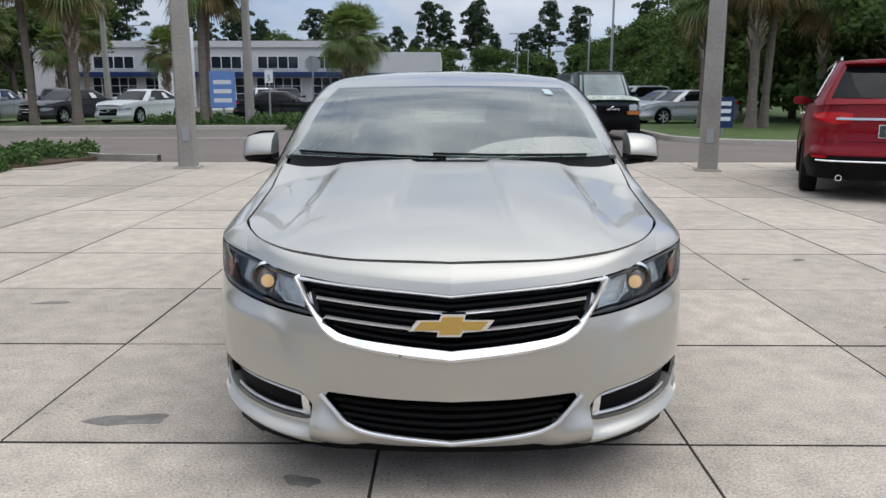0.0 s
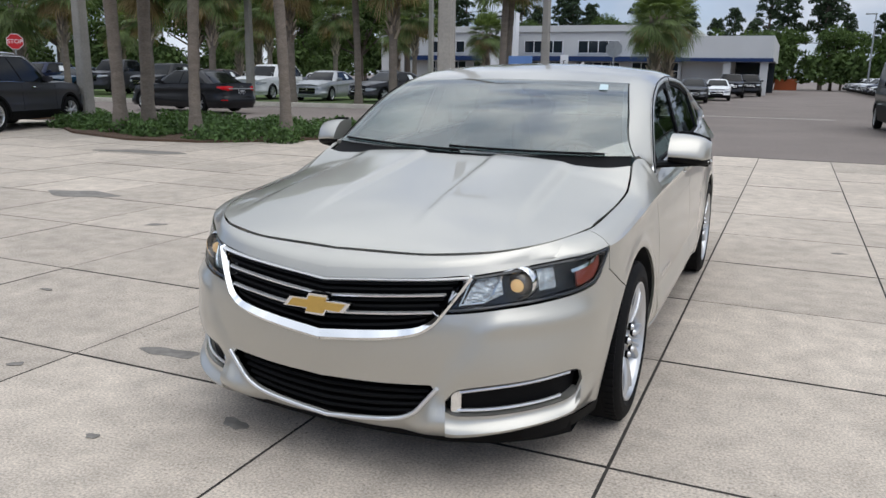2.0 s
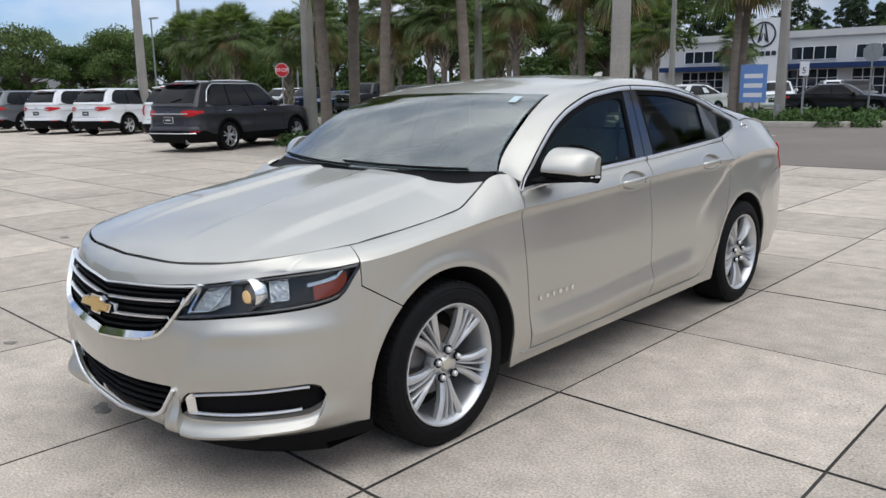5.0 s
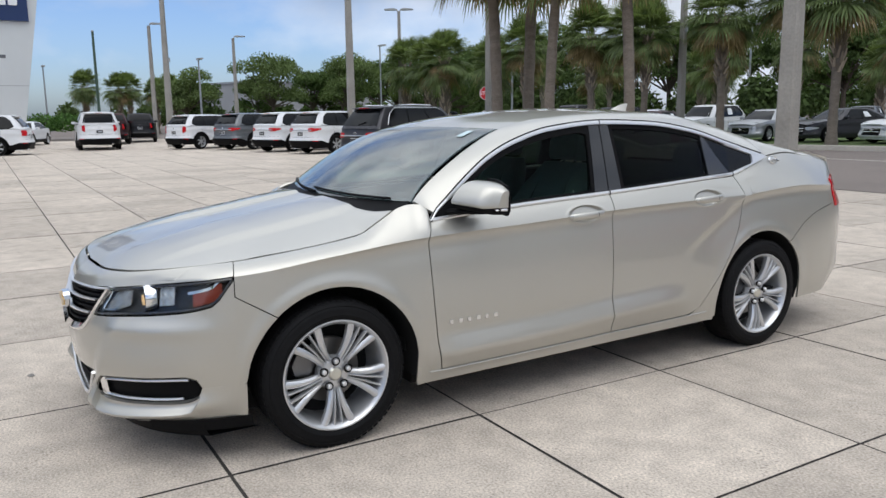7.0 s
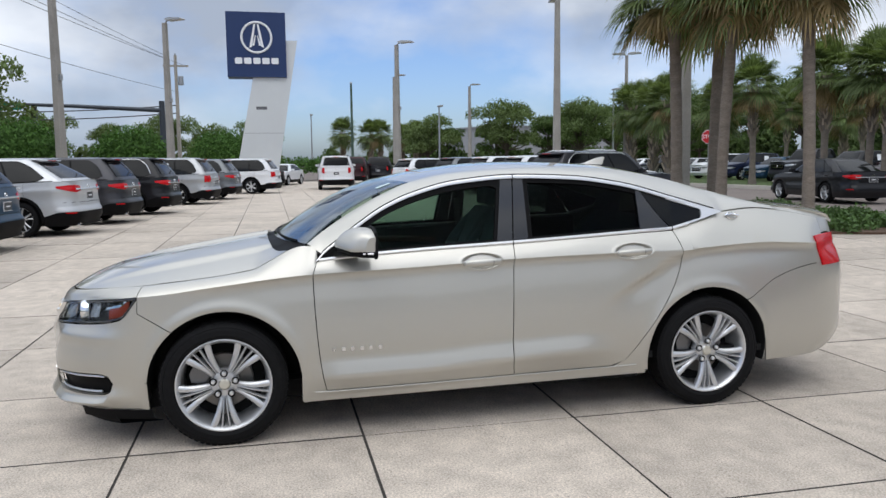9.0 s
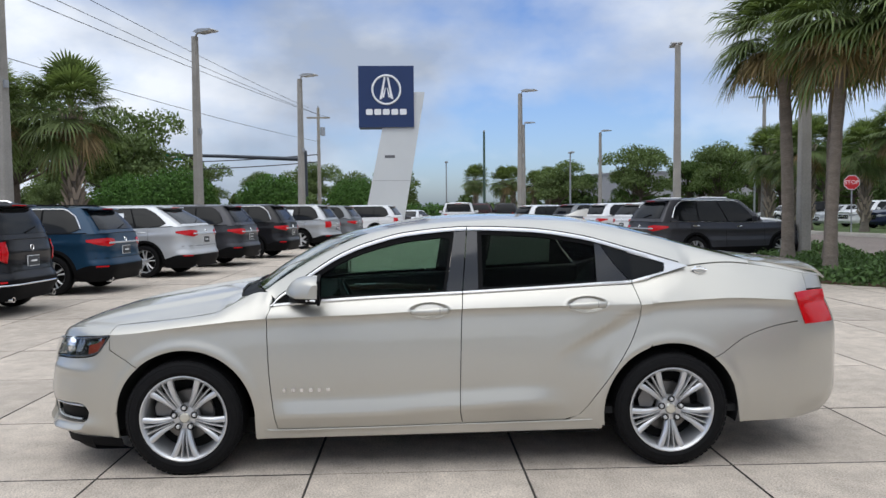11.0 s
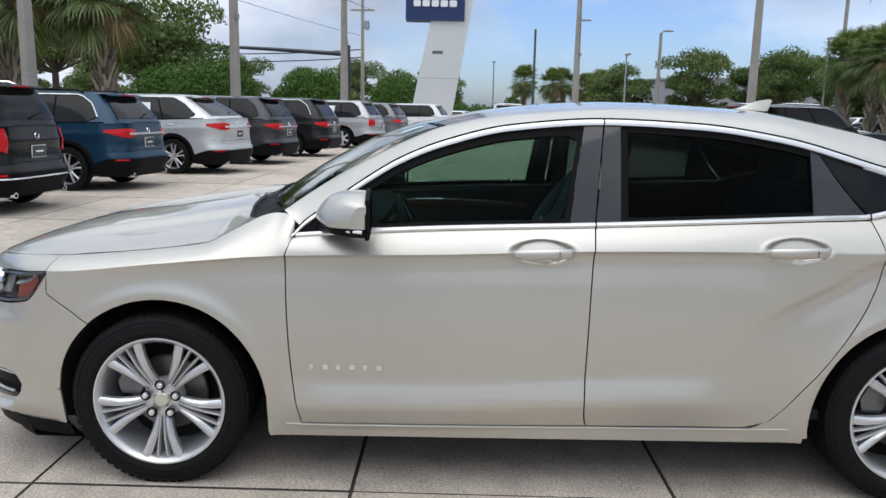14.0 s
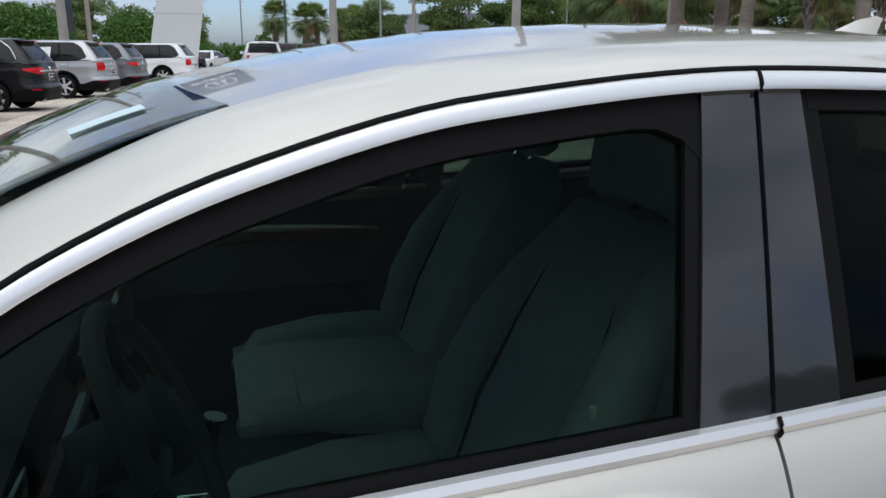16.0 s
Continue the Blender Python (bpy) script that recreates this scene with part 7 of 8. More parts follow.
for cx in (0.38, -0.38):
    fwd = 0.15 if cx > 0 else 0.07
    part("seat_cushion", seat_base(cx, 1.12 - fwd, 1.70 - fwd, 0.56, 0.25), CLOTH, saloon, "charcoal front seat cushion")
    sb = part("seat_back", seat_back(cx, 1.64 - fwd, 0.60, 0.255, 0.57, 0.24, 0.13), CLOTH, saloon, "charcoal front seat back")
    for sg in (-1, 1):
        part("back_bolster", Geo().tube([(cx + sg * w, 1.64 - fwd + 0.42 * (z - 0.60) - d, z) for w, d, z in ((0.205, 0.065, 0.63), (0.232, 0.085, 0.70), (0.240, 0.090, 0.80), (0.226, 0.080, 0.92), (0.196, 0.060, 1.02), (0.165, 0.035, 1.10), (0.13, 0.01, 1.145))], [0.035, 0.056, 0.062, 0.058, 0.050, 0.040, 0.024], 12), CLOTH, saloon)
        part("cushion_bolster", Geo().tube([(cx + sg * w, y - fwd, z) for w, y, z in ((0.18, 1.13, 0.585), (0.225, 1.20, 0.625), (0.240, 1.36, 0.640), (0.240, 1.52, 0.640), (0.225, 1.66, 0.635))], [0.030, 0.052, 0.058, 0.058, 0.045], 12), CLOTH, saloon)
        part("seam", Geo().tube([(cx + sg * w, 1.64 - fwd + 0.42 * (z - 0.60) - d, z) for w, d, z in ((0.150, 0.082, 0.66), (0.166, 0.088, 0.80), (0.150, 0.083, 0.95), (0.125, 0.078, 1.06))], 0.0035, 6), DASH, saloon)
    part("headrest", seat_back(cx, 1.885 - fwd, 1.185, 0.135, 0.19, 0.03, 0.095), CLOTH, saloon, "charcoal headrest")
    for dx in (-0.05, 0.05):
        part("headrest_post", Geo().tube([(cx + dx, 1.87 - fwd, 1.14), (cx + dx, 1.895 - fwd, 1.22)], 0.007, 8), CHROME, saloon)
    sgn = 1 if cx > 0 else -1
    part("seat_belt", solid(Geo().grid([[(sgn * 0.665 - sgn * 0.02 * f, 1.62 + 0.03 * f + d, 1.22 - 0.72 * f) for d in (0, 0.045)] for f in np.linspace(0, 1, 10)]), 0.002), mat("grey webbing", (0.045, 0.045, 0.048), rough=0.8), saloon)
part("rear_bench", seat_base(0.0, 2.05, 2.55, 0.58, 0.64), CLOTH, saloon, "charcoal rear bench")
part("rear_backrest", seat_back(0.0, 2.52, 0.62, 0.64, 0.50, 0.20, 0.14), CLOTH, saloon)
for cx in (0.40, -0.40):
    part("rear_headrest", seat_back(cx, 2.75, 1.10, 0.13, 0.15, 0.03, 0.08), CLOTH, saloon)
part("parcel_shelf", Geo().box((-0.66, 2.72, 1.06), (0.66, 3.25, 1.09)), DASH, saloon)
dash_rows = []
for x in np.linspace(-0.74, 0.74, 25):
    k = 0.03 * math.exp(-((x - 0.38) / 0.17) ** 2)
    dash_rows.append([(x, 0.40, 0.985), (x, 0.56, 0.995 + k), (x, 0.70, 0.985 + k), (x, 0.775, 0.95 + k * 0.6), (x, 0.76, 0.90), (x, 0.80, 0.82), (x, 0.78, 0.62), (x, 0.66, 0.50)])
part("dashboard", Geo().grid(dash_rows), DASH, saloon, "dark moulded dashboard")
part("dash_wood", Geo().tube([(x, 0.792, 0.865 + 0.02 * abs(x)) for x in np.linspace(-0.70, 0.70, 21)], 0.014, 8, flat=1.5), WOODTRIM, saloon)
part("centre_stack", Geo().box((-0.14, 0.70, 0.52), (0.14, 0.815, 0.93)), SATIN, saloon)
part("centre_console", Geo().box((-0.115, 0.78, 0.36), (0.115, 1.75, 0.60)).box((-0.09, 1.24, 0.60), (0.09, 1.60, 0.66)), DASH, saloon)
part("armrest", seat_base(0.0, 1.17, 1.62, 0.70, 0.105, 0.085), CLOTH, saloon, "padded charcoal armrest")
part("console_trim", Geo().tube([(0.105, 0.82, 0.615), (0.108, 1.0, 0.607), (0.105, 1.24, 0.604)], 0.005, 6), CHROME, saloon)
part("gear_lever", Geo().tube([(0, 0.98, 0.60), (0, 0.99, 0.68), (0, 1.0, 0.72)], [0.012, 0.014, 0.024], 10), SATIN, saloon)
sw = Matrix.Translation((0.38, 0.93, 0.90)) @ Matrix.Rotation(math.radians(-66), 4, "X")
ring = [(0.187 * math.cos(a), 0.187 * math.sin(a), 0) for a in np.linspace(0, 2 * math.pi, 41)]
wheel_ob = part("steering_wheel", Geo().tube(ring, 0.0155, 10, cap=False), DASH, saloon, "dark leather steering wheel", m=sw)
part("wheel_boss", Geo().lathe([(0.0, 0.03), (0.05, 0.028), (0.075, 0.012), (0.08, -0.02), (0.06, -0.04), (0.0, -0.04)], 28, axis="z"), DASH, wheel_ob)
for a in (0.05, math.pi - 0.05, -math.pi / 2):
    part("wheel_spoke", Geo().tube([(0.06 * math.cos(a), 0.06 * math.sin(a), 0.0), (0.18 * math.cos(a), 0.18 * math.sin(a), 0.0)], [0.03, 0.016], 8, flat=0.5), SATIN, wheel_ob)
part("steering_column", Geo().tube([(0.38, 0.90, 0.885), (0.38, 0.70, 0.80)], 0.05, 12), DASH, saloon)
part("column_stalk", Geo().tube([(0.44, 0.84, 0.875), (0.54, 0.845, 0.89)], [0.007, 0.010], 8), DASH, saloon)
part("inside_mirror", Geo().box((-0.12, 0.93, 1.255), (0.12, 0.955, 1.315)), DASH, saloon)
for x in (-0.56, 0.62):
    part("dash_vent", Geo().box((x - 0.07, 0.775, 0.90), (x + 0.07, 0.785, 0.945)), SATIN, saloon)

# ---- parked vehicles ----
def alloy_mesh(spokes, split, dark):
    g = Geo()
    g.lathe([(0.255, 0.085), (0.262, 0.095), (0.255, 0.10), (0.246, 0.09), (0.236, 0.03), (0.236, -0.05)], 36, axis="x")
    for k in range(spokes):
        a = 2 * math.pi * k / spokes + math.pi / 2
        if split:
            for sg in (-1, 1):
                g.grid(spoke_pts(0.05, 0.245, 0.016, 0.014, sg * 0.015, sg * 0.055, a, 0.075, 0.088))
        else:
            g.grid(spoke_pts(0.05, 0.245, 0.028, 0.035, 0, 0.02, a, 0.075, 0.088))
    g.lathe([(0.0, 0.088), (0.03, 0.086), (0.065, 0.074), (0.07, 0.04)], 20, axis="x")
    return g


TYRE_ME = Geo().lathe([(0.255, -0.10), (0.30, -0.115), (0.352, -0.10), (0.365, -0.06), (0.365, 0.06), (0.352, 0.10), (0.30, 0.115), (0.255, 0.10)], 40, axis="x").mesh("tyre", RUBBER)
RIM_ME = [alloy_mesh(5, True, 0).mesh("rim", ALLOY), alloy_mesh(6, False, 0).mesh("rim", ALLOY), alloy_mesh(5, True, 1).mesh("rim", mat("two-tone alloy", (0.55, 0.56, 0.57), rough=0.3, metal=0.7)), alloy_mesh(5, False, 1).mesh("rim", STEEL)]
for me in [TYRE_ME] + RIM_ME:
    fix_normals(me)
# near-black disc as painted shade behind the parked cars' rims
WELL_ME = Geo().lathe([(0.0, 0.0), (0.24, 0.0)], 24, axis="x").mesh("wheel_back", VOID)

KINDS = {
    # L, half width, height, wheelbase, front overhang, nose z, cowl z, belt z front/back, cowl y, roof front y, roof rear y, tail y (fractions of length), roof half width, clearance, wheel scale
    "suv": dict(L=4.75, W=0.94, H=1.70, wb=2.75, fo=0.95, zn=0.90, zc=1.08, zb=(1.05, 1.13), ya=0.27, rf=0.42, rr=0.885, yb=0.975, rw=0.63, cl=0.24, ws=1.0),
    "crossover": dict(L=4.75, W=0.95, H=1.67, wb=2.80, fo=0.95, zn=0.86, zc=1.06, zb=(1.03, 1.18), ya=0.26, rf=0.42, rr=0.80, yb=0.965, rw=0.59, cl=0.22, ws=1.02),
    "large_suv": dict(L=5.15, W=1.01, H=1.87, wb=2.95, fo=0.98, zn=1.08, zc=1.25, zb=(1.22, 1.24), ya=0.30, rf=0.41, rr=0.955, yb=0.985, rw=0.72, cl=0.28, ws=1.08),
    "saloon": dict(L=4.75, W=0.915, H=1.44, wb=2.78, fo=0.93, zn=0.72, zc=0.93, zb=(0.93, 1.02), ya=0.27, rf=0.44, rr=0.72, yb=0.88, rw=0.58, cl=0.18, ws=0.90),
    "van": dict(L=5.7, W=1.0, H=2.06, wb=3.43, fo=0.85, zn=1.10, zc=1.24, zb=(1.22, 1.24), ya=0.17, rf=0.29, rr=0.985, yb=0.99, rw=0.80, cl=0.28, ws=1.0),
    "pickup": dict(L=5.7, W=1.0, H=1.88, wb=3.6, fo=0.95, zn=1.10, zc=1.22, zb=(1.20, 1.24), ya=0.27, rf=0.36, rr=0.60, yb=0.64, rw=0.70, cl=0.30, ws=1.08),
}


def vehicle(kind, name, label, x, y, turn, colour, rim=0, group="", lamp="wide", cladding=True, plate=True, rails=False, stickers=False, chrome_strip=False, fine=True, over=None, spoiler=True, glass=None, front_open=False, z=0.0, bright=False):
    K = dict(KINDS[kind])
    if over:
        K.update(over)
    L, W, H = K["L"], K["W"], K["H"]
    t = thing(name, label, "van" if kind == "van" else "pickup" if kind == "pickup" else "car", group, at=pose(x, y, z, 0, 0, turn))
    y0 = -L / 2
    yf, yr = y0 + K["fo"], y0 + K["fo"] + K["wb"]
    R = 0.365 * K["ws"]
    AR = R + 0.055
    P = 5.6
    ya, yb = y0 + K["ya"] * L, y0 + K["yb"] * L

    def hw(yy, w=W):
        return w * max(1 - abs(2 * yy / L) ** P, 0) ** (1 / P)

    def ztop(yy):
        if yy < ya:
            f = (yy - y0) / (ya - y0)
            return K["zn"] + (K["zc"] - K["zn"]) * (1 - (1 - f) ** 2.2)
        f = (yy - ya) / (L / 2 - ya)
        return K["zb"][0] + (K["zb"][1] - K["zb"][0]) * f + (K["zc"] - K["zb"][0]) * max(0, 1 - 6 * f)

    nside, nend = (52, 14) if fine else (30, 8)
    ye = 0.492 * L
    ys = np.linspace(-ye, ye, nside)
    ring = [(hw(v), v) for v in ys]
    xs_r = np.linspace(hw(ye), -hw(ye), nend)[1:-1]
    ring += [(u, (L / 2) * (1 - abs(u / W) ** P) ** (1 / P)) for u in xs_r]
    ring += [(-hw(v), v) for v in ys[::-1]]
    ring += [(u, -(L / 2) * (1 - abs(u / W) ** P) ** (1 / P)) for u in -xs_r]

    def inset(zz, zt, yy, u):
        f = (zz - K["cl"]) / (zt - K["cl"])
        d = 0.05 * max(0, 0.35 - f) ** 2 / 0.12 + 0.035 * max(0, f - 0.45) ** 2 / 0.3
        if abs(u) < W * 0.9 and abs(yy) > L * 0.4:
            d += (0.05 if yy > 0 else 0.09) * max(0, f - 0.35) - (0.03 if 0.15 < f < 0.4 else 0)
        d += 0.016 * math.exp(-((f - 0.60) / 0.13) ** 2) - 0.012 * math.exp(-((f - 0.80) / 0.045) ** 2) - 0.010 * math.exp(-((f - 0.22) / 0.06) ** 2)
        return d

    def skin_pt(u, yy, zz, push=0.0):
        zt = ztop(max(min(yy, L / 2), y0))
        r = math.hypot(u / W, 2 * yy / L)
        n = np.array([np.sign(u) * abs(u / W) ** (P - 1) / W, np.sign(yy) * abs(2 * yy / L) ** (P - 1) * 2 / L])
        n /= np.linalg.norm(n) + 1e-9
        d = inset(zz, zt, yy, u) - push
        return (u - n[0] * d, yy - n[1] * d, zz)

    def zlo(u, yy):
        lo = K["cl"]
        if abs(u) > W * 0.85:
            for c in (yf, yr):
                if abs(yy - c) < AR:
                    lo = max(lo, R + math.sqrt(AR * AR - (yy - c) ** 2))
        return lo

    zclad = K["cl"] + (0.46 if kind == "van" else 0.20 if cladding else 0.05)
    body_rows, clad_rows = [], []
    nz = 14 if fine else 8
    for u, yy in ring:
        zt, lo = ztop(yy), zlo(u, yy)
        zcl = zclad + (0.10 * float(smooth(0.36 * L, 0.44 * L, yy)) if cladding else 0)
        b0 = max(lo, zcl)
        body_rows.append([skin_pt(u, yy, b0 + (zt - b0) * j / nz) for j in range(nz + 1)])
        clad_rows.append([skin_pt(u, yy, lo + (max(zcl, lo + 0.03) - lo) * j / 3, 0.004) for j in range(4)])
    PAINT = colour
    g = Geo().grid(body_rows, close_u=True)
    # top cap
    cap = []
    for v in ys:
        e = skin_pt(hw(v), v, ztop(v))
        ww = e[0]
        cr = 0.05 if v < ya else 0.01
        cap.append([(ww * a, v, ztop(v) + cr * (1 - a ** 4) - (0.012 if v < ya and abs(abs(a) - 0.55) < 0.12 else 0)) for a in np.linspace(-1, 1, 15)])
    g.grid(cap)
    for end in (0, -1):
        row = cap[end]
        arcp = [skin_pt(u, (L / 2 if end else -L / 2) * (1 - abs(u / W) ** P) ** (1 / P), ztop(ys[end])) for u in np.linspace(-hw(ye), hw(ye), 15)]
        g.grid([row, arcp])
    part("body", g, PAINT, t)
    part("lower_cladding", Geo().grid(clad_rows, close_u=True), BLACK if cladding else PAINT, t)
    part("floor_pan", Geo().box((-W * 0.72, y0 + 0.25, K["cl"]), (W * 0.72, L / 2 - 0.2, K["cl"] + 0.12)).box((-W * 0.72, y0 + 0.3, K["cl"] + 0.1), (W * 0.72, L / 2 - 0.35, 0.85)), VOID, t)
    # greenhouse
    bw = W - 0.075
    yb0, yb1 = ya + 0.02, yb
    yt0, yt1 = y0 + K["rf"] * L, y0 + K["rr"] * L
    PG = 8.0

    def gh(f, s, v):
        """f along -1..1, s across -1..1; one of them on the rim."""
        vv = v
        c0, h0 = (yb0 + yb1) / 2, (yb1 - yb0) / 2
        c1, h1 = (yt0 + yt1) / 2, (yt1 - yt0) / 2
        wb_, wt_ = bw, K["rw"]
        k = vv ** 1.0
        c, h, w = c0 + (c1 - c0) * k, h0 + (h1 - h0) * k, wb_ + (wt_ - wb_) * (0.75 * k + 0.25 * k * k)
        h += 0.05 * math.sin(math.pi * k) * 0.6
        zt0 = ztop(c + h * f) - 0.01
        return (s * w, c + h * f, zt0 + (H - 0.045 - zt0) * k)

    def rim_pts(n1, n2):
        out = []
        for f in np.linspace(-0.95, 0.95, n1):
            out.append((f, (1 - abs(f) ** PG) ** (1 / PG)))
        for s in np.linspace(0.9, -0.9, n2):
            out.append(((1 - abs(s) ** PG) ** (1 / PG), s))
        for f in np.linspace(0.95, -0.95, n1):
            out.append((f, -(1 - abs(f) ** PG) ** (1 / PG)))
        for s in np.linspace(-0.9, 0.9, n2):
            out.append((-(1 - abs(s) ** PG) ** (1 / PG), s))
        return out
    rim_ = rim_pts(22 if fine else 14, 12 if fine else 8)
    g = Geo().grid([[gh(f, s, v) for v in np.linspace(0, 1, 9)] for f, s in rim_], close_u=True)
    part("cabin", g, PAINT, t)
    roof_ = []
    for f in np.linspace(-1, 1, 17):
        ww = max(1 - abs(f) ** PG, 0) ** (1 / PG)
        roof_.append([tuple(np.array(gh(f, ww * a, 1.0)) + np.array([0, 0, 0.045 * (1 - a * a) * (1 - 0.5 * f ** 4)])) for a in np.linspace(-1, 1, 13)])
    part("roof", Geo().grid(roof_), PAINT, t)
    GL = glass or CARGLASS

    def pane(nm, fs, ss, vs, side=None, mat_=None, push=0.007, parent=None):
        pts = []
        for a in (fs if side else ss):
            row = []
            for v in vs(a) if callable(vs) else vs:
                if side:
                    f = a
                    p = np.array(gh(f, side * (1 - abs(f) ** PG) ** (1 / PG), v)) + np.array([side * push, 0, push * 0.4])
                else:
                    s = a
                    e = fs * (1 - abs(s) ** PG) ** (1 / PG)
                    p = np.array(gh(e, s, v)) + np.array([0, fs * push, push * 0.6])
                row.append(p)
            pts.append(row)
        return part(nm, solid(Geo().grid(pts), 0.006), mat_ or GL, parent or t)

    hgt = 0.92
    for sd in (1, -1):
        if kind == "van":
            cuts = [(-0.86, -0.60)]
        elif kind == "saloon":
            cuts = [(-0.70, -0.07), (-0.03, 0.48), (0.51, 0.78)]
        elif kind == "pickup":
            cuts = [(-0.78, 0.02), (0.06, 0.80)]
        else:
            cuts = [(-0.78, -0.235), (-0.205, 0.31), (0.34, 0.80)]
        fe = cuts[-1][1]

        def band_lo(f, fe=fe):
            e = min(max((f - fe + 0.20) / 0.21, 0), 1)
            return 0.07 + (0.0 if kind in ("saloon", "van", "pickup") else 0.16 * e ** 2.2)

        def band_hi(f, fe=fe):
            h_ = min(hgt, 0.30 + 3.2 * (f + 0.93))
            if kind == "saloon":
                return 0.07 + (h_ - 0.07) * (1 if f < 0.5 else max(0.25, 1 - (f - 0.5) * 2.4))
            e = min(max((f - fe + 0.14) / 0.15, 0), 1)
            return 0.07 + (h_ - 0.07) * (1 - (0.32 * e ** 2.5 if kind != "van" else 0))
        band = pane("window_band", np.linspace(cuts[0][0] - 0.015, fe + 0.012, 27), None, lambda f: [band_lo(f) - 0.02 + (band_hi(f) - band_lo(f) + 0.045) * j / 5 for j in range(6)], sd, BLACK, 0.003)
        if chrome_strip or bright:
            ol = [tuple(np.array(gh(f, sd * (1 - abs(f) ** PG) ** (1 / PG), band_hi(f) + 0.035)) + np.array([sd * 0.012, 0, 0.006])) for f in np.linspace(cuts[0][0] + 0.02, fe + 0.012, 24)]
            ol += [tuple(np.array(gh(fe + 0.014, sd * (1 - abs(fe) ** PG) ** (1 / PG), v)) + np.array([sd * 0.012, 0, 0.004])) for v in np.linspace(band_hi(fe), band_lo(fe), 4)]
            part("window_outline", Geo().tube(ol, 0.011, 6), BRIGHT, t)
        for a, b in cuts:
            lean = lambda f: [band_lo(f) + (band_hi(f) - band_lo(f)) * j / 5 for j in range(6)]
            w_ = pane("side_window", np.linspace(a, b, 9), None, lean, sd)
            if stickers and a > -0.3 and b < 0.5:
                pane("window_sticker", np.linspace(a + 0.10, a + 0.36, 3), None, [0.2, 0.45, 0.72], sd, PAPER, 0.013, w_)
        tr = [tuple(np.array(gh(f, sd * (1 - abs(f) ** PG) ** (1 / PG), 0.045)) + np.array([sd * 0.012, 0, 0])) for f in np.linspace(-0.78, 0.86, 12)]
        if fine:
            part("belt_strip", Geo().tube(tr, 0.009, 5), CHROME if chrome_strip else BLACK, t)
    pane("windscreen", -1, np.linspace(-0.84, 0.84, 9), np.linspace(0.06, 0.90, 5))
    if kind != "pickup":
        pane("rear_window", 1, np.linspace(-0.80, 0.80, 9), np.linspace(0.16 if kind != "saloon" else 0.06, 0.86, 5))
    else:
        pane("rear_window", 1, np.linspace(-0.80, 0.80, 9), np.linspace(0.3, 0.86, 5))
        part("load_bed", Geo().box((-W * 0.84, yb + 0.12, 0.9), (W * 0.84, L / 2 - 0.1, ztop(L / 2) + 0.004)), BLACK, t)
    if spoiler and kind in ("suv", "crossover", "large_suv"):
        sp_ = [[tuple(np.array(gh((1 - abs(s) ** PG) ** (1 / PG), s, 0.93)) + np.array([0, dy, dz])) for dy, dz in ((-0.04, 0.035), (0.12, 0.025), (0.13, 0.005), (0.0, -0.01))] for s in np.linspace(-0.86, 0.86, 11)]
        part("roof_spoiler", Geo().grid(sp_, close_v=True), PAINT, t)
        part("brake_light", Geo().box((-0.18, gh(1, 0, 0.93)[1] + 0.128, gh(1, 0, 0.93)[2] + 0.008), (0.18, gh(1, 0, 0.93)[1] + 0.136, gh(1, 0, 0.93)[2] + 0.022)), REDLENS, t)
        pw0, pw1 = gh(1, 0.0, 0.2), gh(1, -0.35, 0.34)
        part("rear_wiper", Geo().tube([(pw0[0], pw0[1] + 0.02, pw0[2]), (pw1[0], pw1[1] + 0.03, pw1[2])], 0.011, 5), BLACK, t)
    if rails:
        for sd in (1, -1):
            part("roof_rail", Geo().tube([tuple(np.array(gh(f, sd * 0.93, 1.0)) + np.array([0, 0, h_])) for f, h_ in ((-0.62, 0.01), (-0.56, 0.05), (0.0, 0.062), (0.66, 0.05), (0.74, 0.01))], 0.018, 6), CHROME if chrome_strip else BLACK, t)

    # lamps wrap round the corners
    def wrap(nm, end, xin, yin, za, zb_, mat_, push=0.012, side=1, k=(6, 5), tip=(1.0, 1.0)):
        pts = []
        zm, hh = (za + zb_) / 2, (zb_ - za) / 2
        count = k[0] + k[1]

        def spread(i):
            q = float(np.interp(i, [0, k[0] - 1, count - 1], [tip[0], 1.0, tip[1]]))
            up = float(np.interp(i, [0, k[0] - 1, count - 1], [hh * 0.55 * (1 - tip[0]), 0, hh * 0.25 * (1 - tip[1])]))
            return np.linspace(zm + up - hh * q, zm + up + hh * q, 5)
        step = 0
        for yy in np.linspace(end * (L / 2 - yin), end * ye, k[0]):
            pts.append([skin_pt(side * hw(yy), yy, zz, push) for zz in spread(step)])
            step += 1
        for u in np.linspace(side * hw(ye), side * xin, k[1] + 1)[1:]:
            yy = end * (L / 2) * (1 - abs(u / W) ** P) ** (1 / P)
            pts.append([skin_pt(u, yy, zz, push) for zz in spread(step)])
            step += 1
        return part(nm, solid(Geo().grid(pts), 0.012), mat_, t)
    zt_r = ztop(L / 2)
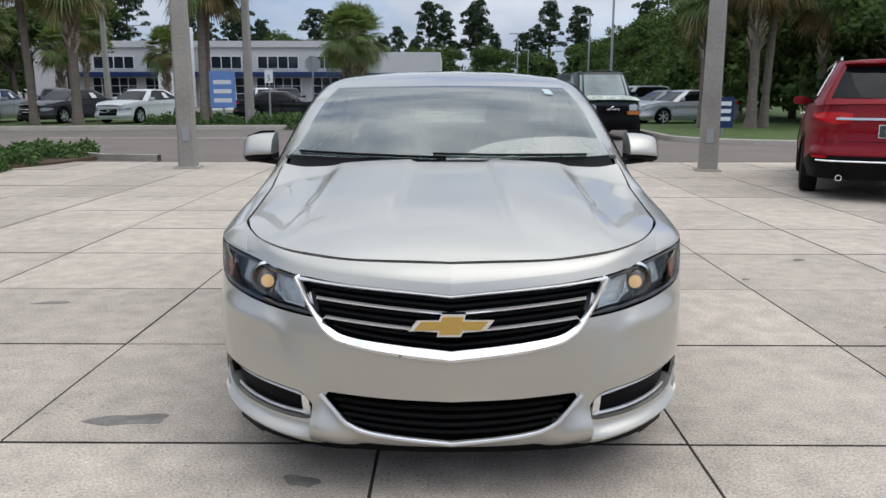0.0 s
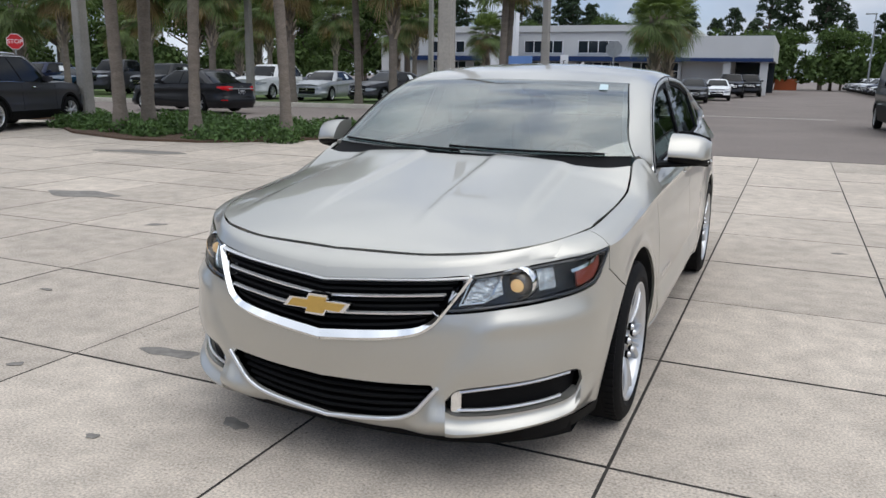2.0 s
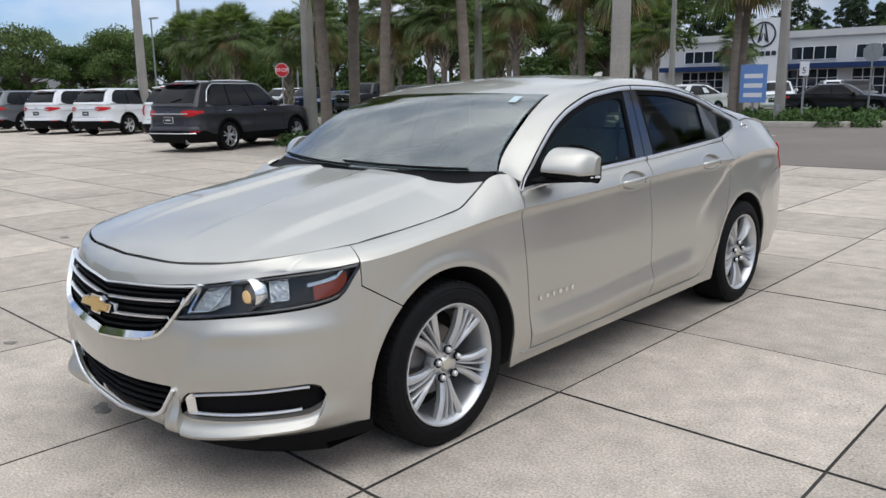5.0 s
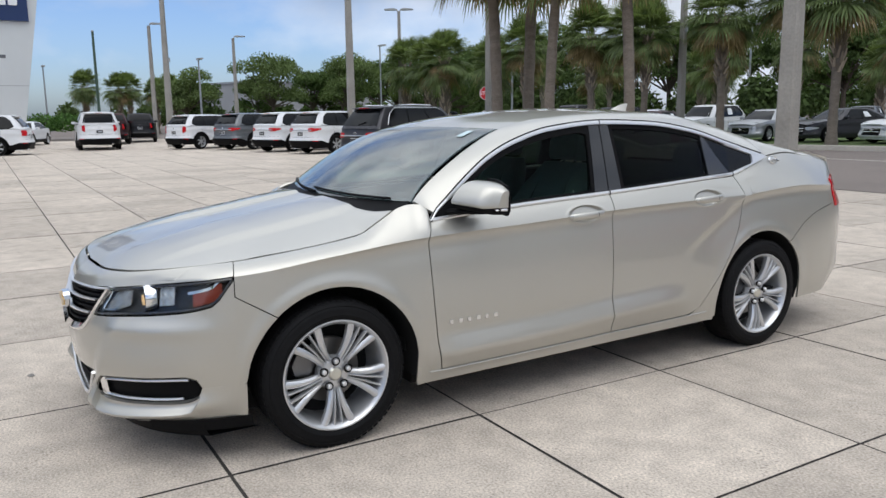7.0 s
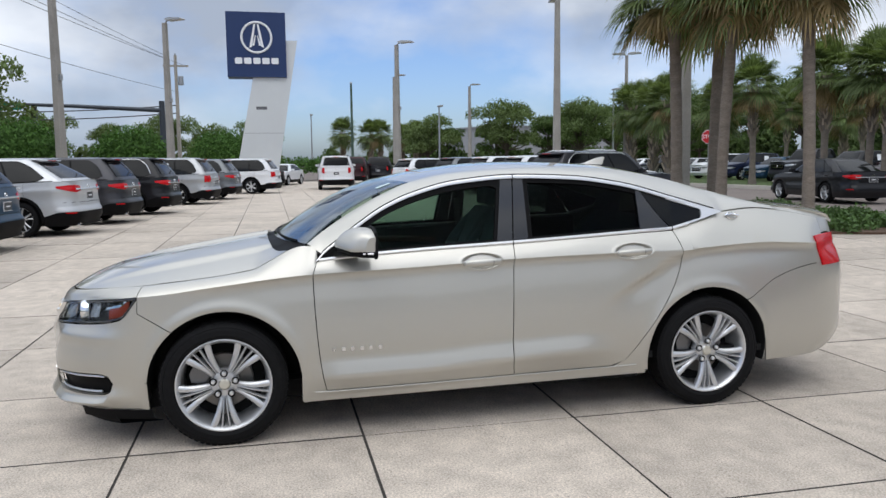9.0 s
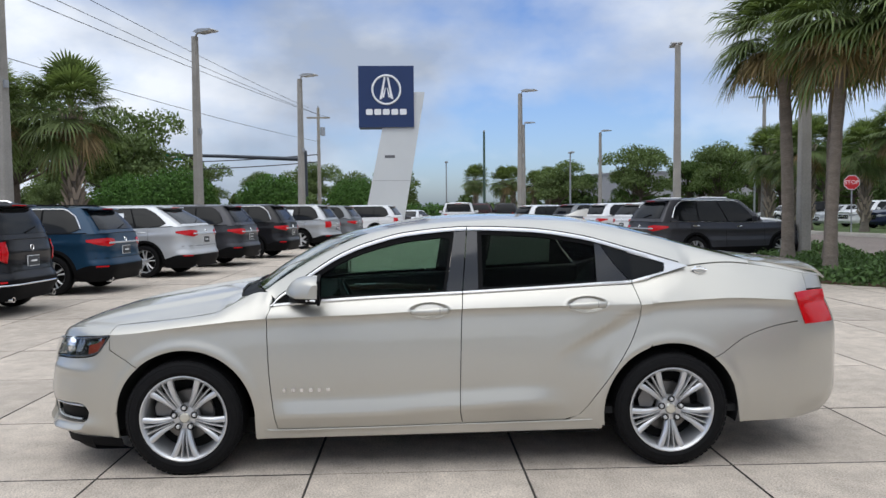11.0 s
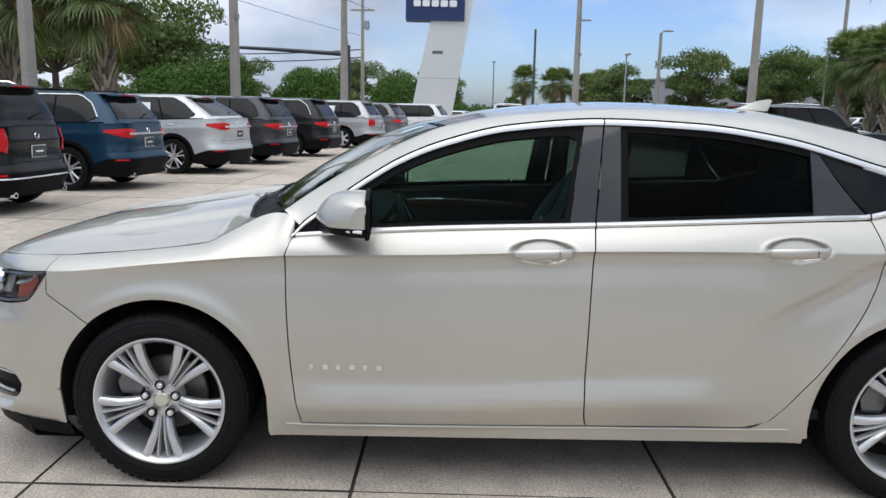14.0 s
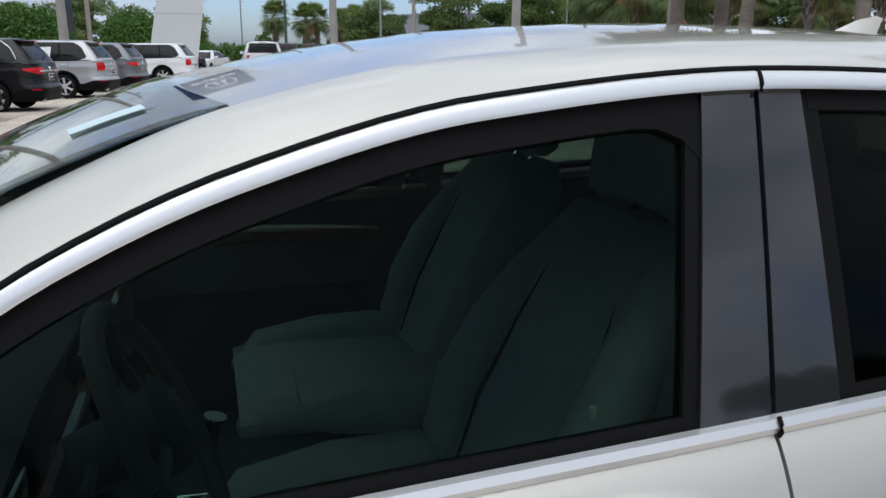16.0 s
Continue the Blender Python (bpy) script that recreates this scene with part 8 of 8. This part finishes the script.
    for sd in (1, -1):
        if lamp == "wide":
            wrap("tail_lamp", 1, W * 0.46, 0.36, zt_r - 0.25, zt_r - 0.09, REDLENS, side=sd, tip=(0.25, 0.62))
            wrap("reverse_lamp", 1, W * 0.50, 0.0, zt_r - 0.195, zt_r - 0.165, CLEARLENS, 0.015, sd, tip=(1.0, 0.8))
        elif lamp == "tall":
            wrap("tail_lamp", 1, W * 0.74, 0.14, zt_r - 0.34, zt_r - 0.02, REDLENS, side=sd, tip=(0.7, 0.75))
        else:
            wrap("tail_lamp", 1, W * 0.62, 0.22, zt_r - 0.30, zt_r - 0.06, REDLENS, side=sd)
            wrap("reverse_lamp", 1, W * 0.62, -0.0, zt_r - 0.30, zt_r - 0.25, CLEARLENS, 0.015, sd)
        hl = wrap("headlamp", -1, W * 0.52, 0.42, K["zn"] - 0.20, K["zn"] - 0.06, CLEARLENS, side=sd, tip=(0.3, 0.6))
        part("rear_reflector", Geo().grid([[skin_pt(sd * u, (L / 2) * (1 - abs(u / W) ** P) ** (1 / P), zz, 0.012) for zz in (K["cl"] + 0.268, K["cl"] + 0.294)] for u in np.linspace(W * 0.70, W * 0.85, 4)]), REDLENS, t)
        # mirrors, handles
        mb = np.array(gh(-0.72, sd * 1.0, 0.10))
        part("door_mirror", Geo().grid([[(mb[0] + sd * a, mb[1] + b * k_, mb[2] + c * k_ + 0.05) for b, c in ((-0.06, -0.06), (0.05, -0.06), (0.06, 0.0), (0.05, 0.07), (-0.05, 0.07), (-0.08, 0.0))] for a, k_ in ((-0.02, 0.4), (0.06, 1.0), (0.18, 1.0), (0.22, 0.7), (0.225, 0.05))], close_v=True), PAINT if kind != "van" else BLACK, t)
        if fine:
            for hy in ((-0.02, 0.26) if kind not in ("van",) else (-0.28,)):
                q = skin_pt(sd * W, hy * L, ztop(hy * L) - 0.10)
                part("door_handle", Geo().tube([(q[0], q[1] - 0.10, q[2]), (q[0] + sd * 0.03, q[1] - 0.06, q[2] + 0.004), (q[0] + sd * 0.03, q[1] + 0.06, q[2] + 0.006), (q[0], q[1] + 0.10, q[2] + 0.004)], 0.014, 6), CHROME if chrome_strip else PAINT, t)
            for sy in (-0.185, 0.07, 0.29):
                if kind != "van":
                    part("door_seam", Geo().tube([skin_pt(sd * W, sy * L + (0.02 if sy > 0.2 else 0) * k_, K["cl"] + 0.12 + (ztop(sy * L) - K["cl"] - 0.13) * k_, 0.0015) for k_ in np.linspace(0 if sy < 0.2 else 0.45, 1, 8)], 0.003, 4), VOID, t)
    # grille and front bar
    part("grille", solid(Geo().grid([[skin_pt(u, -(L / 2) * (1 - abs(u / W) ** P) ** (1 / P), zz, 0.008) for zz in np.linspace(K["zn"] - 0.38, K["zn"] - 0.10, 6)] for u in np.linspace(-W * 0.46, W * 0.46, 11)]), 0.01), BLACK, t)
    for zz in (K["zn"] - 0.13, K["zn"] - 0.24):
        part("grille_bar", Geo().tube([tuple(np.array(skin_pt(u, -(L / 2) * (1 - abs(u / W) ** P) ** (1 / P), zz, 0.014))) for u in np.linspace(-W * 0.44, W * 0.44, 9)], 0.012, 6), CHROME if kind != "van" else BLACK, t)
    part("emblem", Geo().lathe([(0.0, 0.0), (0.05, 0.002), (0.06, 0.012)], 16, axis="y", centre=(0, y0 - 0.002, K["zn"] - 0.18)), CHROME, t)
    if plate:
        zp = (zt_r - 0.33) if kind != "saloon" else zt_r - 0.26
        yy = L / 2 + 0.006 - inset(zp, zt_r, L / 2, 0)
        pp = part("number_plate", Geo().box((-0.155, yy, zp - 0.08), (0.155, yy + 0.012, zp + 0.08)), SIGNWHITE, t)
        part("plate_field", Geo().box((-0.147, yy + 0.012, zp - 0.072), (0.147, yy + 0.016, zp + 0.072)), mat("plate dark", (0.05, 0.055, 0.06), rough=0.5), pp)
        part("plate_bar", Geo().box((-0.08, yy + 0.016, zp - 0.012), (0.08, yy + 0.019, zp + 0.012)), SIGNWHITE, pp)
        part("rear_emblem", Geo().lathe([(0.032, 0.004), (0.036, 0.014), (0.044, 0.014), (0.048, 0.004)], 20, axis="y", close=True, centre=(0, L / 2 - inset(zt_r - 0.13, zt_r, L / 2, 0), zt_r - 0.13)), CHROME, t)
        part("tailgate_seam", Geo().tube([(u, (L / 2) * (1 - abs(u / W) ** P) ** (1 / P) - inset(zt_r - 0.46, zt_r, L / 2, 0) + 0.001, zt_r - 0.46) for u in np.linspace(-W * 0.86, W * 0.86, 11)], 0.004, 4), VOID, t)
    if chrome_strip:
        part("rear_chrome", Geo().tube([skin_pt(u, (L / 2) * (1 - abs(u / W) ** P) ** (1 / P), K["cl"] + 0.235, 0.012) for u in np.linspace(-W * 0.8, W * 0.8, 13)], 0.012, 6), CHROME, t)
    if fine and kind != "saloon":
        for sd in (1, -1):
            part("exhaust_tip", Geo().lathe([(0.03, 0.0), (0.04, 0.0), (0.04, -0.12), (0.03, -0.12)], 14, axis="y", centre=(sd * 0.55, L / 2 - 0.02, K["cl"] + 0.02), close=True), CHROME, t)
    # wheels
    for sd in (1, -1):
        for wy in (yf, yr):
            m = Matrix.Translation((sd * (W - 0.125), wy, R)) @ (Matrix.Identity(4) if sd > 0 else Matrix.Rotation(math.pi, 4, "Z")) @ Matrix.Diagonal((1, K["ws"], K["ws"], 1))
            w_ = new("wheel")
            w_.parent, w_.matrix_basis = t, m
            part("tyre", TYRE_ME, None, w_)
            part("rim", RIM_ME[rim], None, w_)
            part("wheel_back", WELL_ME, None, w_)
            lin = [[(sd * xx, wy + AR * 1.01 * math.cos(a), R + AR * 1.01 * math.sin(a)) for xx in (W - 0.03, W - 0.36)] for a in np.linspace(-0.3, math.pi + 0.3, 20)]
            part("arch_liner", Geo().grid(lin), VOID, t)
            if cladding and fine and kind != "van":
                fl = []
                for a in np.linspace(-0.12, math.pi + 0.12, 25):
                    ring_pts = []
                    for rr, ps in ((AR - 0.004, -0.02), (AR - 0.002, 0.012), (AR + 0.05, 0.012), (AR + 0.058, 0.0)):
                        yy, zz = wy + rr * math.cos(a), max(R + rr * math.sin(a), K["cl"])
                        ring_pts.append(skin_pt(sd * hw(yy), yy, zz, ps))
                    fl.append(ring_pts)
                part("arch_trim", Geo().grid(fl), BLACK, t)
    return t


BLK, WHT, SLV = paint("black", (0.012, 0.012, 0.014)), paint("white", (0.74, 0.75, 0.76)), paint("silver", (0.42, 0.43, 0.44), 0.5)
BLU, CHAR, RED = paint("blue", (0.012, 0.042, 0.082), 0.3), paint("charcoal", (0.05, 0.05, 0.056), 0.4), paint("red", (0.22, 0.006, 0.012), 0.25)
GRY, NAVY, MAROON = paint("grey", (0.16, 0.17, 0.18), 0.5), paint("navy", (0.014, 0.02, 0.05), 0.3), paint("maroon", (0.035, 0.01, 0.012), 0.3)
ROW = "parked row of used cars"
vehicle("suv", "parked_suv", "black SUV with chrome rear bumper lip", -6.75, -3.35, -4, BLK, 0, ROW, "tall", rails=True, chrome_strip=True, over=dict(L=4.55, H=1.70, rr=0.92))
vehicle("suv", "parked_suv", "dark blue SUV with bright window line and black lower bumper", -10.05, -3.2, -6, BLU, 2, ROW, "wide", rails=True, bright=True, over=dict(L=4.7, H=1.64))
vehicle("crossover", "parked_suv", "silver crossover with two-tone alloy wheels", -13.75, -2.65, -10, paint("bright silver", (0.55, 0.56, 0.57), 0.45), 2, ROW, "wide", stickers=True, over=dict(L=4.85, H=1.67))
vehicle("suv", "parked_suv", "dark grey SUV in the parked row", -16.9, -2.25, -10, CHAR, 1, ROW, "wide", over=dict(L=4.9))
vehicle("suv", "parked_suv", "black SUV with red wraparound tail lamps", -20.4, -1.55, -10, BLK, 1, ROW, "wide", bright=True, over=dict(H=1.72))
vehicle("suv", "parked_suv", "silver SUV with black rear bumper", -26.0, -0.75, -12, SLV, 1, ROW, "block", stickers=True, over=dict(L=4.9, H=1.74))
vehicle("suv", "parked_suv", "grey SUV in the parked row", -29.6, 0.0, -12, GRY, 1, ROW, "wide")
vehicle("suv", "parked_suv", "white SUV at the end of the row", -35.6, 1.7, -14, WHT, 1, ROW, "block", over=dict(L=4.9, H=1.74))
vehicle("saloon", "parked_car", "dark saloon beyond the parked row", -44.5, 2.8, 60, CHAR, 1, ROW, fine=False)
vehicle("saloon", "parked_car", "white coupe beyond the parked row", -50.0, 4.5, 70, WHT, 1, ROW, fine=False)
vehicle("large_suv", "parked_suv", "large white SUV with upright tailgate", -39.7, 7.3, -94, WHT, 1, "aisle cars", "tall", rails=True)
vehicle("pickup", "parked_pickup", "dark red pickup far down the aisle", -48.5, 9.3, -100, MAROON, 1, "aisle cars", "tall", fine=False)
vehicle("pickup", "parked_pickup", "black pickup far down the aisle", -52.0, 11.5, -100, BLK, 1, "aisle cars", "tall", fine=False)
ROW2 = "second row of parked SUVs"
vehicle("suv", "parked_suv", "dark grey three-row SUV with five split-spoke wheels", -15.95, 13.05, 197, CHAR, 2, ROW2, "wide", rails=True, chrome_strip=True, over=dict(L=4.95, H=1.74, wb=2.82))
vehicle("suv", "parked_suv", "white SUV beside the grey SUV", -20.9, 15.2, 199, WHT, 1, ROW2, "tall", over=dict(L=4.8, H=1.72))
vehicle("suv", "parked_suv", "white three-row SUV with black bumper", -26.7, 15.3, 203, WHT, 1, ROW2, "wide", over=dict(L=4.85, H=1.70))
vehicle("suv", "parked_suv", "white SUV between two others", -29.6, 14.6, 203, WHT, 1, ROW2, "wide", over=dict(L=4.7))
vehicle("suv", "parked_suv", "silver grey three-row SUV in the row", -33.4, 13.9, 206, GRY, 1, ROW2, "wide", over=dict(L=4.85, H=1.70))
vehicle("suv", "parked_suv", "white compact SUV at the end of the row", -36.2, 12.2, 207, WHT, 1, ROW2, "tall", over=dict(L=4.6, H=1.67))
vehicle("suv", "parked_suv", "dark red three-row SUV with chrome tailgate strip", 6.45, 12.0, 157, RED, 1, "", "wide", rails=True, chrome_strip=True, over=dict(L=5.15, W=0.99, H=1.81, wb=3.05, cl=0.28, zb=(1.12, 1.22), zc=1.14))
# the van's glass has its greenish-white reflection painted into the base colour
van = vehicle("van", "delivery_van", "dark passenger van with leaf-patterned pale bonnet", 4.75, 26.2, 2, paint("van green black", (0.02, 0.026, 0.022)), 3, "", "tall", over=dict(H=2.05), glass=mat("van glass painted reflection", (0.20, 0.25, 0.25), rough=0.1, stain=1.5, stain_amount=0.4))
LEAFWRAP = mat("van leaf wrap", (0.42, 0.47, 0.40), rough=0.4, grain=9, amount=0.9, stain=4, stain_amount=0.5)
part("bonnet_wrap", solid(Geo().grid([[(0.86 * a, y, 1.10 + 0.14 * (1 - (1 - (y + 2.85) / 0.969) ** 2.2) + 0.05 * (1 - a ** 4) + 0.010) for a in np.linspace(-1, 1, 15)] for y in np.linspace(-2.79, -1.90, 12)]), 0.006), LEAFWRAP, van, "pale bonnet with green leaf pattern")
part("roof_wrap", solid(Geo().grid([[(0.72 * a, y, 2.05 - 0.045 + 0.045 * (1 - a * a) + 0.012) for a in np.linspace(-1, 1, 11)] for y in np.linspace(-1.1, 2.6, 8)]), 0.006), mat("van white", (0.62, 0.64, 0.62), rough=0.45, grain=8, amount=0.15), van, "white van roof")
AMBERLENS = mat("amber lens", (0.55, 0.17, 0.03), rough=0.2, coat=0.6)
for sd in (-1, 1):
    a, b = sorted((sd * 0.45, sd * 0.84))
    part("indicator", solid(Geo().grid([[(x, -2.872 + 0.10 * abs(x) ** 4, z) for z in (0.74, 0.79, 0.84)] for x in np.linspace(a, b, 9)]), 0.03), AMBERLENS, van, "amber front indicator")
    a, b = sorted((sd * 0.50, sd * 0.73))
    part("square_lamp", solid(Geo().grid([[(x, -2.876 + 0.10 * abs(x) ** 4, z) for z in (0.86, 0.93, 1.0)] for x in np.linspace(a, b, 7)]), 0.03), mat("square lamp glass", (0.5, 0.53, 0.55), rough=0.15, coat=0.8), van, "square clear headlamp")
part("name_bar", Geo().box((-0.20, -2.925, 0.86), (0.20, -2.86, 0.92)), CHROME, van, "chrome name bar on the grille")
# display cars over the road
LOT = "display cars over the road"
for x, y, tn, k, c, lab in ((-13.6, 34.9, -14, "saloon", WHT, "white display saloon facing the road"), (-16.7, 34.6, -14, "saloon", CHAR, "dark grey display saloon facing the road"), (-19.9, 33.9, 8, "saloon", SLV, "silver display saloon facing the road"), (-23.0, 33.4, 8, "suv", WHT, "white display SUV facing the road"), (-26.4, 33.2, 8, "saloon", MAROON, "dark red display saloon"), (-29.8, 33.4, 10, "suv", BLK, "black display SUV facing the road"), (-33.2, 33.6, 10, "pickup", CHAR, "dark grey display pickup"), (-36.6, 33.8, 10, "saloon", BLU, "blue display saloon by the stop sign"), (-40.0, 34.0, 10, "suv", NAVY, "dark blue display SUV"), (-43.6, 34.4, 10, "suv", WHT, "white display SUV facing the road"), (-48.0, 34.8, 12, "saloon", SLV, "silver display saloon facing the road"), (-53.0, 35.2, 12, "suv", BLK, "black display SUV facing the road"), (-58.0, 35.6, 12, "saloon", WHT, "white display saloon facing the road")):
    vehicle(k, "display_car", lab, x, y, tn, c, 1, LOT, fine=x > -31, stickers=True, cladding=False, z=0.10)
for x, y, tn, k, c, lab in ((-19.5, 49.0, 22, "suv", BLK, "black SUV in the second lot row"), (-25.0, 50.0, 22, "suv", GRY, "grey SUV in the second lot row"), (-14.0, 47.5, 20, "suv", WHT, "white SUV with window stickers"), (-31.0, 50.0, 22, "saloon", WHT, "white saloon in the second lot row"), (-38.0, 51.0, 22, "saloon", SLV, "silver saloon in the second lot row"), (-44.0, 51.0, 22, "suv", WHT, "white SUV in the second lot row"), (-11.5, 49.5, 25, "suv", WHT, "white SUV near the showroom"), (-51.0, 51.0, 22, "saloon", GRY, "grey saloon in the second lot row")):
    vehicle(k, "display_car", lab, x, y, tn, c, 1, LOT, fine=False, stickers=True, cladding=False)
vehicle("saloon", "parked_car", "black saloon parked along the verge", -8.6, 40.7, 98, BLK, 1, LOT, over=dict(L=4.85, H=1.47))
vehicle("suv", "parked_suv", "dark grey SUV near the lane", -9.6, 46.5, 20, CHAR, 1, LOT, fine=False)
vehicle("saloon", "parked_car", "white saloon near the lane", -6.6, 47.5, 200, WHT, 1, LOT, fine=False)
vehicle("saloon", "parked_car", "black saloon facing down the lane", -4.4, 51.5, 5, BLK, 1, "lane cars", fine=False)
vehicle("saloon", "parked_car", "white saloon behind the black saloon", -3.6, 58.5, 5, WHT, 1, "lane cars", fine=False)
vehicle("large_suv", "parked_suv", "black SUV under the service canopy", -3.4, 68.0, 5, BLK, 1, "lane cars", fine=False)
vehicle("pickup", "parked_pickup", "black pickup under the service canopy", -2.4, 75.0, 5, BLK, 1, "lane cars", fine=False)
vehicle("saloon", "parked_car", "black saloon on the cross road", -18.4, 22.5, 264, BLK, 2, "", over=dict(L=4.9, H=1.46), cladding=False)
vehicle("saloon", "parked_car", "silver saloon on the grass edge", 10.1, 34.0, 285, SLV, 1, "", stickers=True, cladding=False, z=0.08)
vehicle("saloon", "parked_car", "grey saloon behind the silver saloon", 10.4, 38.3, 285, GRY, 1, "", fine=False, cladding=False, z=0.08)
for i, yy in enumerate(np.arange(43.5, 121, 3.5)):
    c = (SLV, WHT, GRY, BLK, WHT, NAVY, SLV)[i % 7]
    vehicle("saloon" if i % 3 else "suv", "display_car", ("silver", "white", "grey", "black", "white", "dark blue", "silver")[i % 7] + (" saloon" if i % 3 else " SUV") + " in the long lane row", 10.2 - 0.008 * (yy - 43), yy, 290, c, 1, "long lane row", fine=False, z=0.08)
banner = thing("sale_sign", "blue and white sale banner on the verge", "sign", at=pose(-8.85, 30.9, 0.1))
part("post", Geo().box((-0.04, 0, 0), (0.04, 0.06, 1.0)), STEEL, banner)
bb = part("sign_plate", Geo().box((-0.5, -0.03, 0.7), (0.5, 0.0, 2.1)), mat("banner blue", (0.16, 0.30, 0.62), rough=0.6), banner)
for z in (0.9, 1.25, 1.6):
    part("text_bar", Geo().box((-0.35, -0.036, z), (0.35, -0.031, z + 0.16)), SIGNWHITE, bb)

# ---- concrete slabs ----
lines_x = [-5.85 - 1.235 * k for k in range(42, 0, -1)] + [-5.85, -4.58, -3.27, -1.77, -0.27, 0.942, 2.13, 3.36, 4.6, 5.83, 7.06, 8.3, 9.55, 10.8]
lines_y = [2.835 - 1.25 * k for k in range(6, 0, -1)] + [2.835, 4.06, 5.292] + [5.292 + 1.235 * k for k in range(1, 8)] + [15.6]
srng = np.random.default_rng(3)
slab_floor = thing("slab_paving", "pale broom-finished concrete slabs with dark joints", "pavement", kind="structure")


def slab_mesh(w, d):
    g = Geo()
    j, b = 0.004, 0.0025
    jy = 0.005
    rows = [[(-w / 2 + j, -d / 2 + jy, -0.06), (w / 2 - j, -d / 2 + jy, -0.06), (w / 2 - j, d / 2 - jy, -0.06), (-w / 2 + j, d / 2 - jy, -0.06)]]
    for e, z in ((j, -b), (j + b, 0.0)):
        rows.append([(-w / 2 + e, -d / 2 + e + jy - j, z), (w / 2 - e, -d / 2 + e + jy - j, z), (w / 2 - e, d / 2 - e - jy + j, z), (-w / 2 + e, d / 2 - e - jy + j, z)])
    g.grid(rows, 1, close_v=True)
    g.f.append((8, 9, 10, 11))
    g.m.append(0)
    return g


near, shared, rest = 0, {}, Geo()
for i in range(len(lines_x) - 1):
    for k in range(len(lines_y) - 1):
        x0, x1, y0_, y1_ = lines_x[i], lines_x[i + 1], lines_y[k], lines_y[k + 1]
        cx, cy, w, d = (x0 + x1) / 2, (y0_ + y1_) / 2, x1 - x0, y1_ - y0_
        dz = float(srng.uniform(-0.0015, 0.0015))
        if -20 < cx < 8:
            key = (round(w, 3), round(d, 3))
            if key not in shared:
                shared[key] = slab_mesh(w, d).mesh("slab", [CONCRETE, JOINT], False)
            part("slab", shared[key], None, slab_floor, m=Matrix.Translation((cx, cy, dz)))
            near += 1
        else:
            s = slab_mesh(w, d)
            rest.add([(a + cx, b + cy, c + dz) for a, b, c in s.v], s.f[:-1], 1)
            rest.f.append(tuple(len(rest.v) - 12 + i for i in s.f[-1]))
            rest.m.append(0)
tagged(part("far_slabs", rest, [CONCRETE, JOINT], slab_floor, shade=False, fix=False), kind="stuff")
stain = mat("dark oil stain", (0.20, 0.185, 0.165), rough=0.8, grain=25, amount=0.25, stain=5, stain_amount=0.3)
for x, y, rx, ry, tn in ((-1.34, 3.05, 0.17, 0.055, 6), (-0.52, 2.53, 0.07, 0.035, -20), (-2.6, 4.9, 0.12, 0.03, 10), (-6.0, 6.6, 0.5, 0.2, 5), (-9.0, 10.6, 0.9, 0.25, 10), (-0.95, 2.2, 0.03, 0.02, 0), (-1.9, 2.6, 0.04, 0.025, 30), (1.5, 2.3, 0.05, 0.03, 10), (-2.9, 3.6, 0.05, 0.02, 0), (2.6, 4.4, 0.04, 0.03, 60), (2.9, 6.3, 0.06, 0.03, 20), (-3.9, 5.6, 0.10, 0.05, 40), (-5.2, 4.2, 0.08, 0.04, 0), (2.2, 5.6, 0.03, 0.02, 0), (3.1, 3.4, 0.05, 0.025, 80), (1.9, 7.3, 0.07, 0.03, 15)):
    o = [(rx * math.cos(a) * (1 + 0.18 * math.sin(3 * a + x)), ry * math.sin(a) * (1 + 0.22 * math.cos(4 * a + y))) for a in np.linspace(0, 2 * math.pi, 25)[:-1]]
    part("stain", Geo().prism(o, 0.0012, "z", 0.0018), stain, slab_floor, "dark oil stain", m=pose(x, y, 0, 0, 0, tn), shade=False)
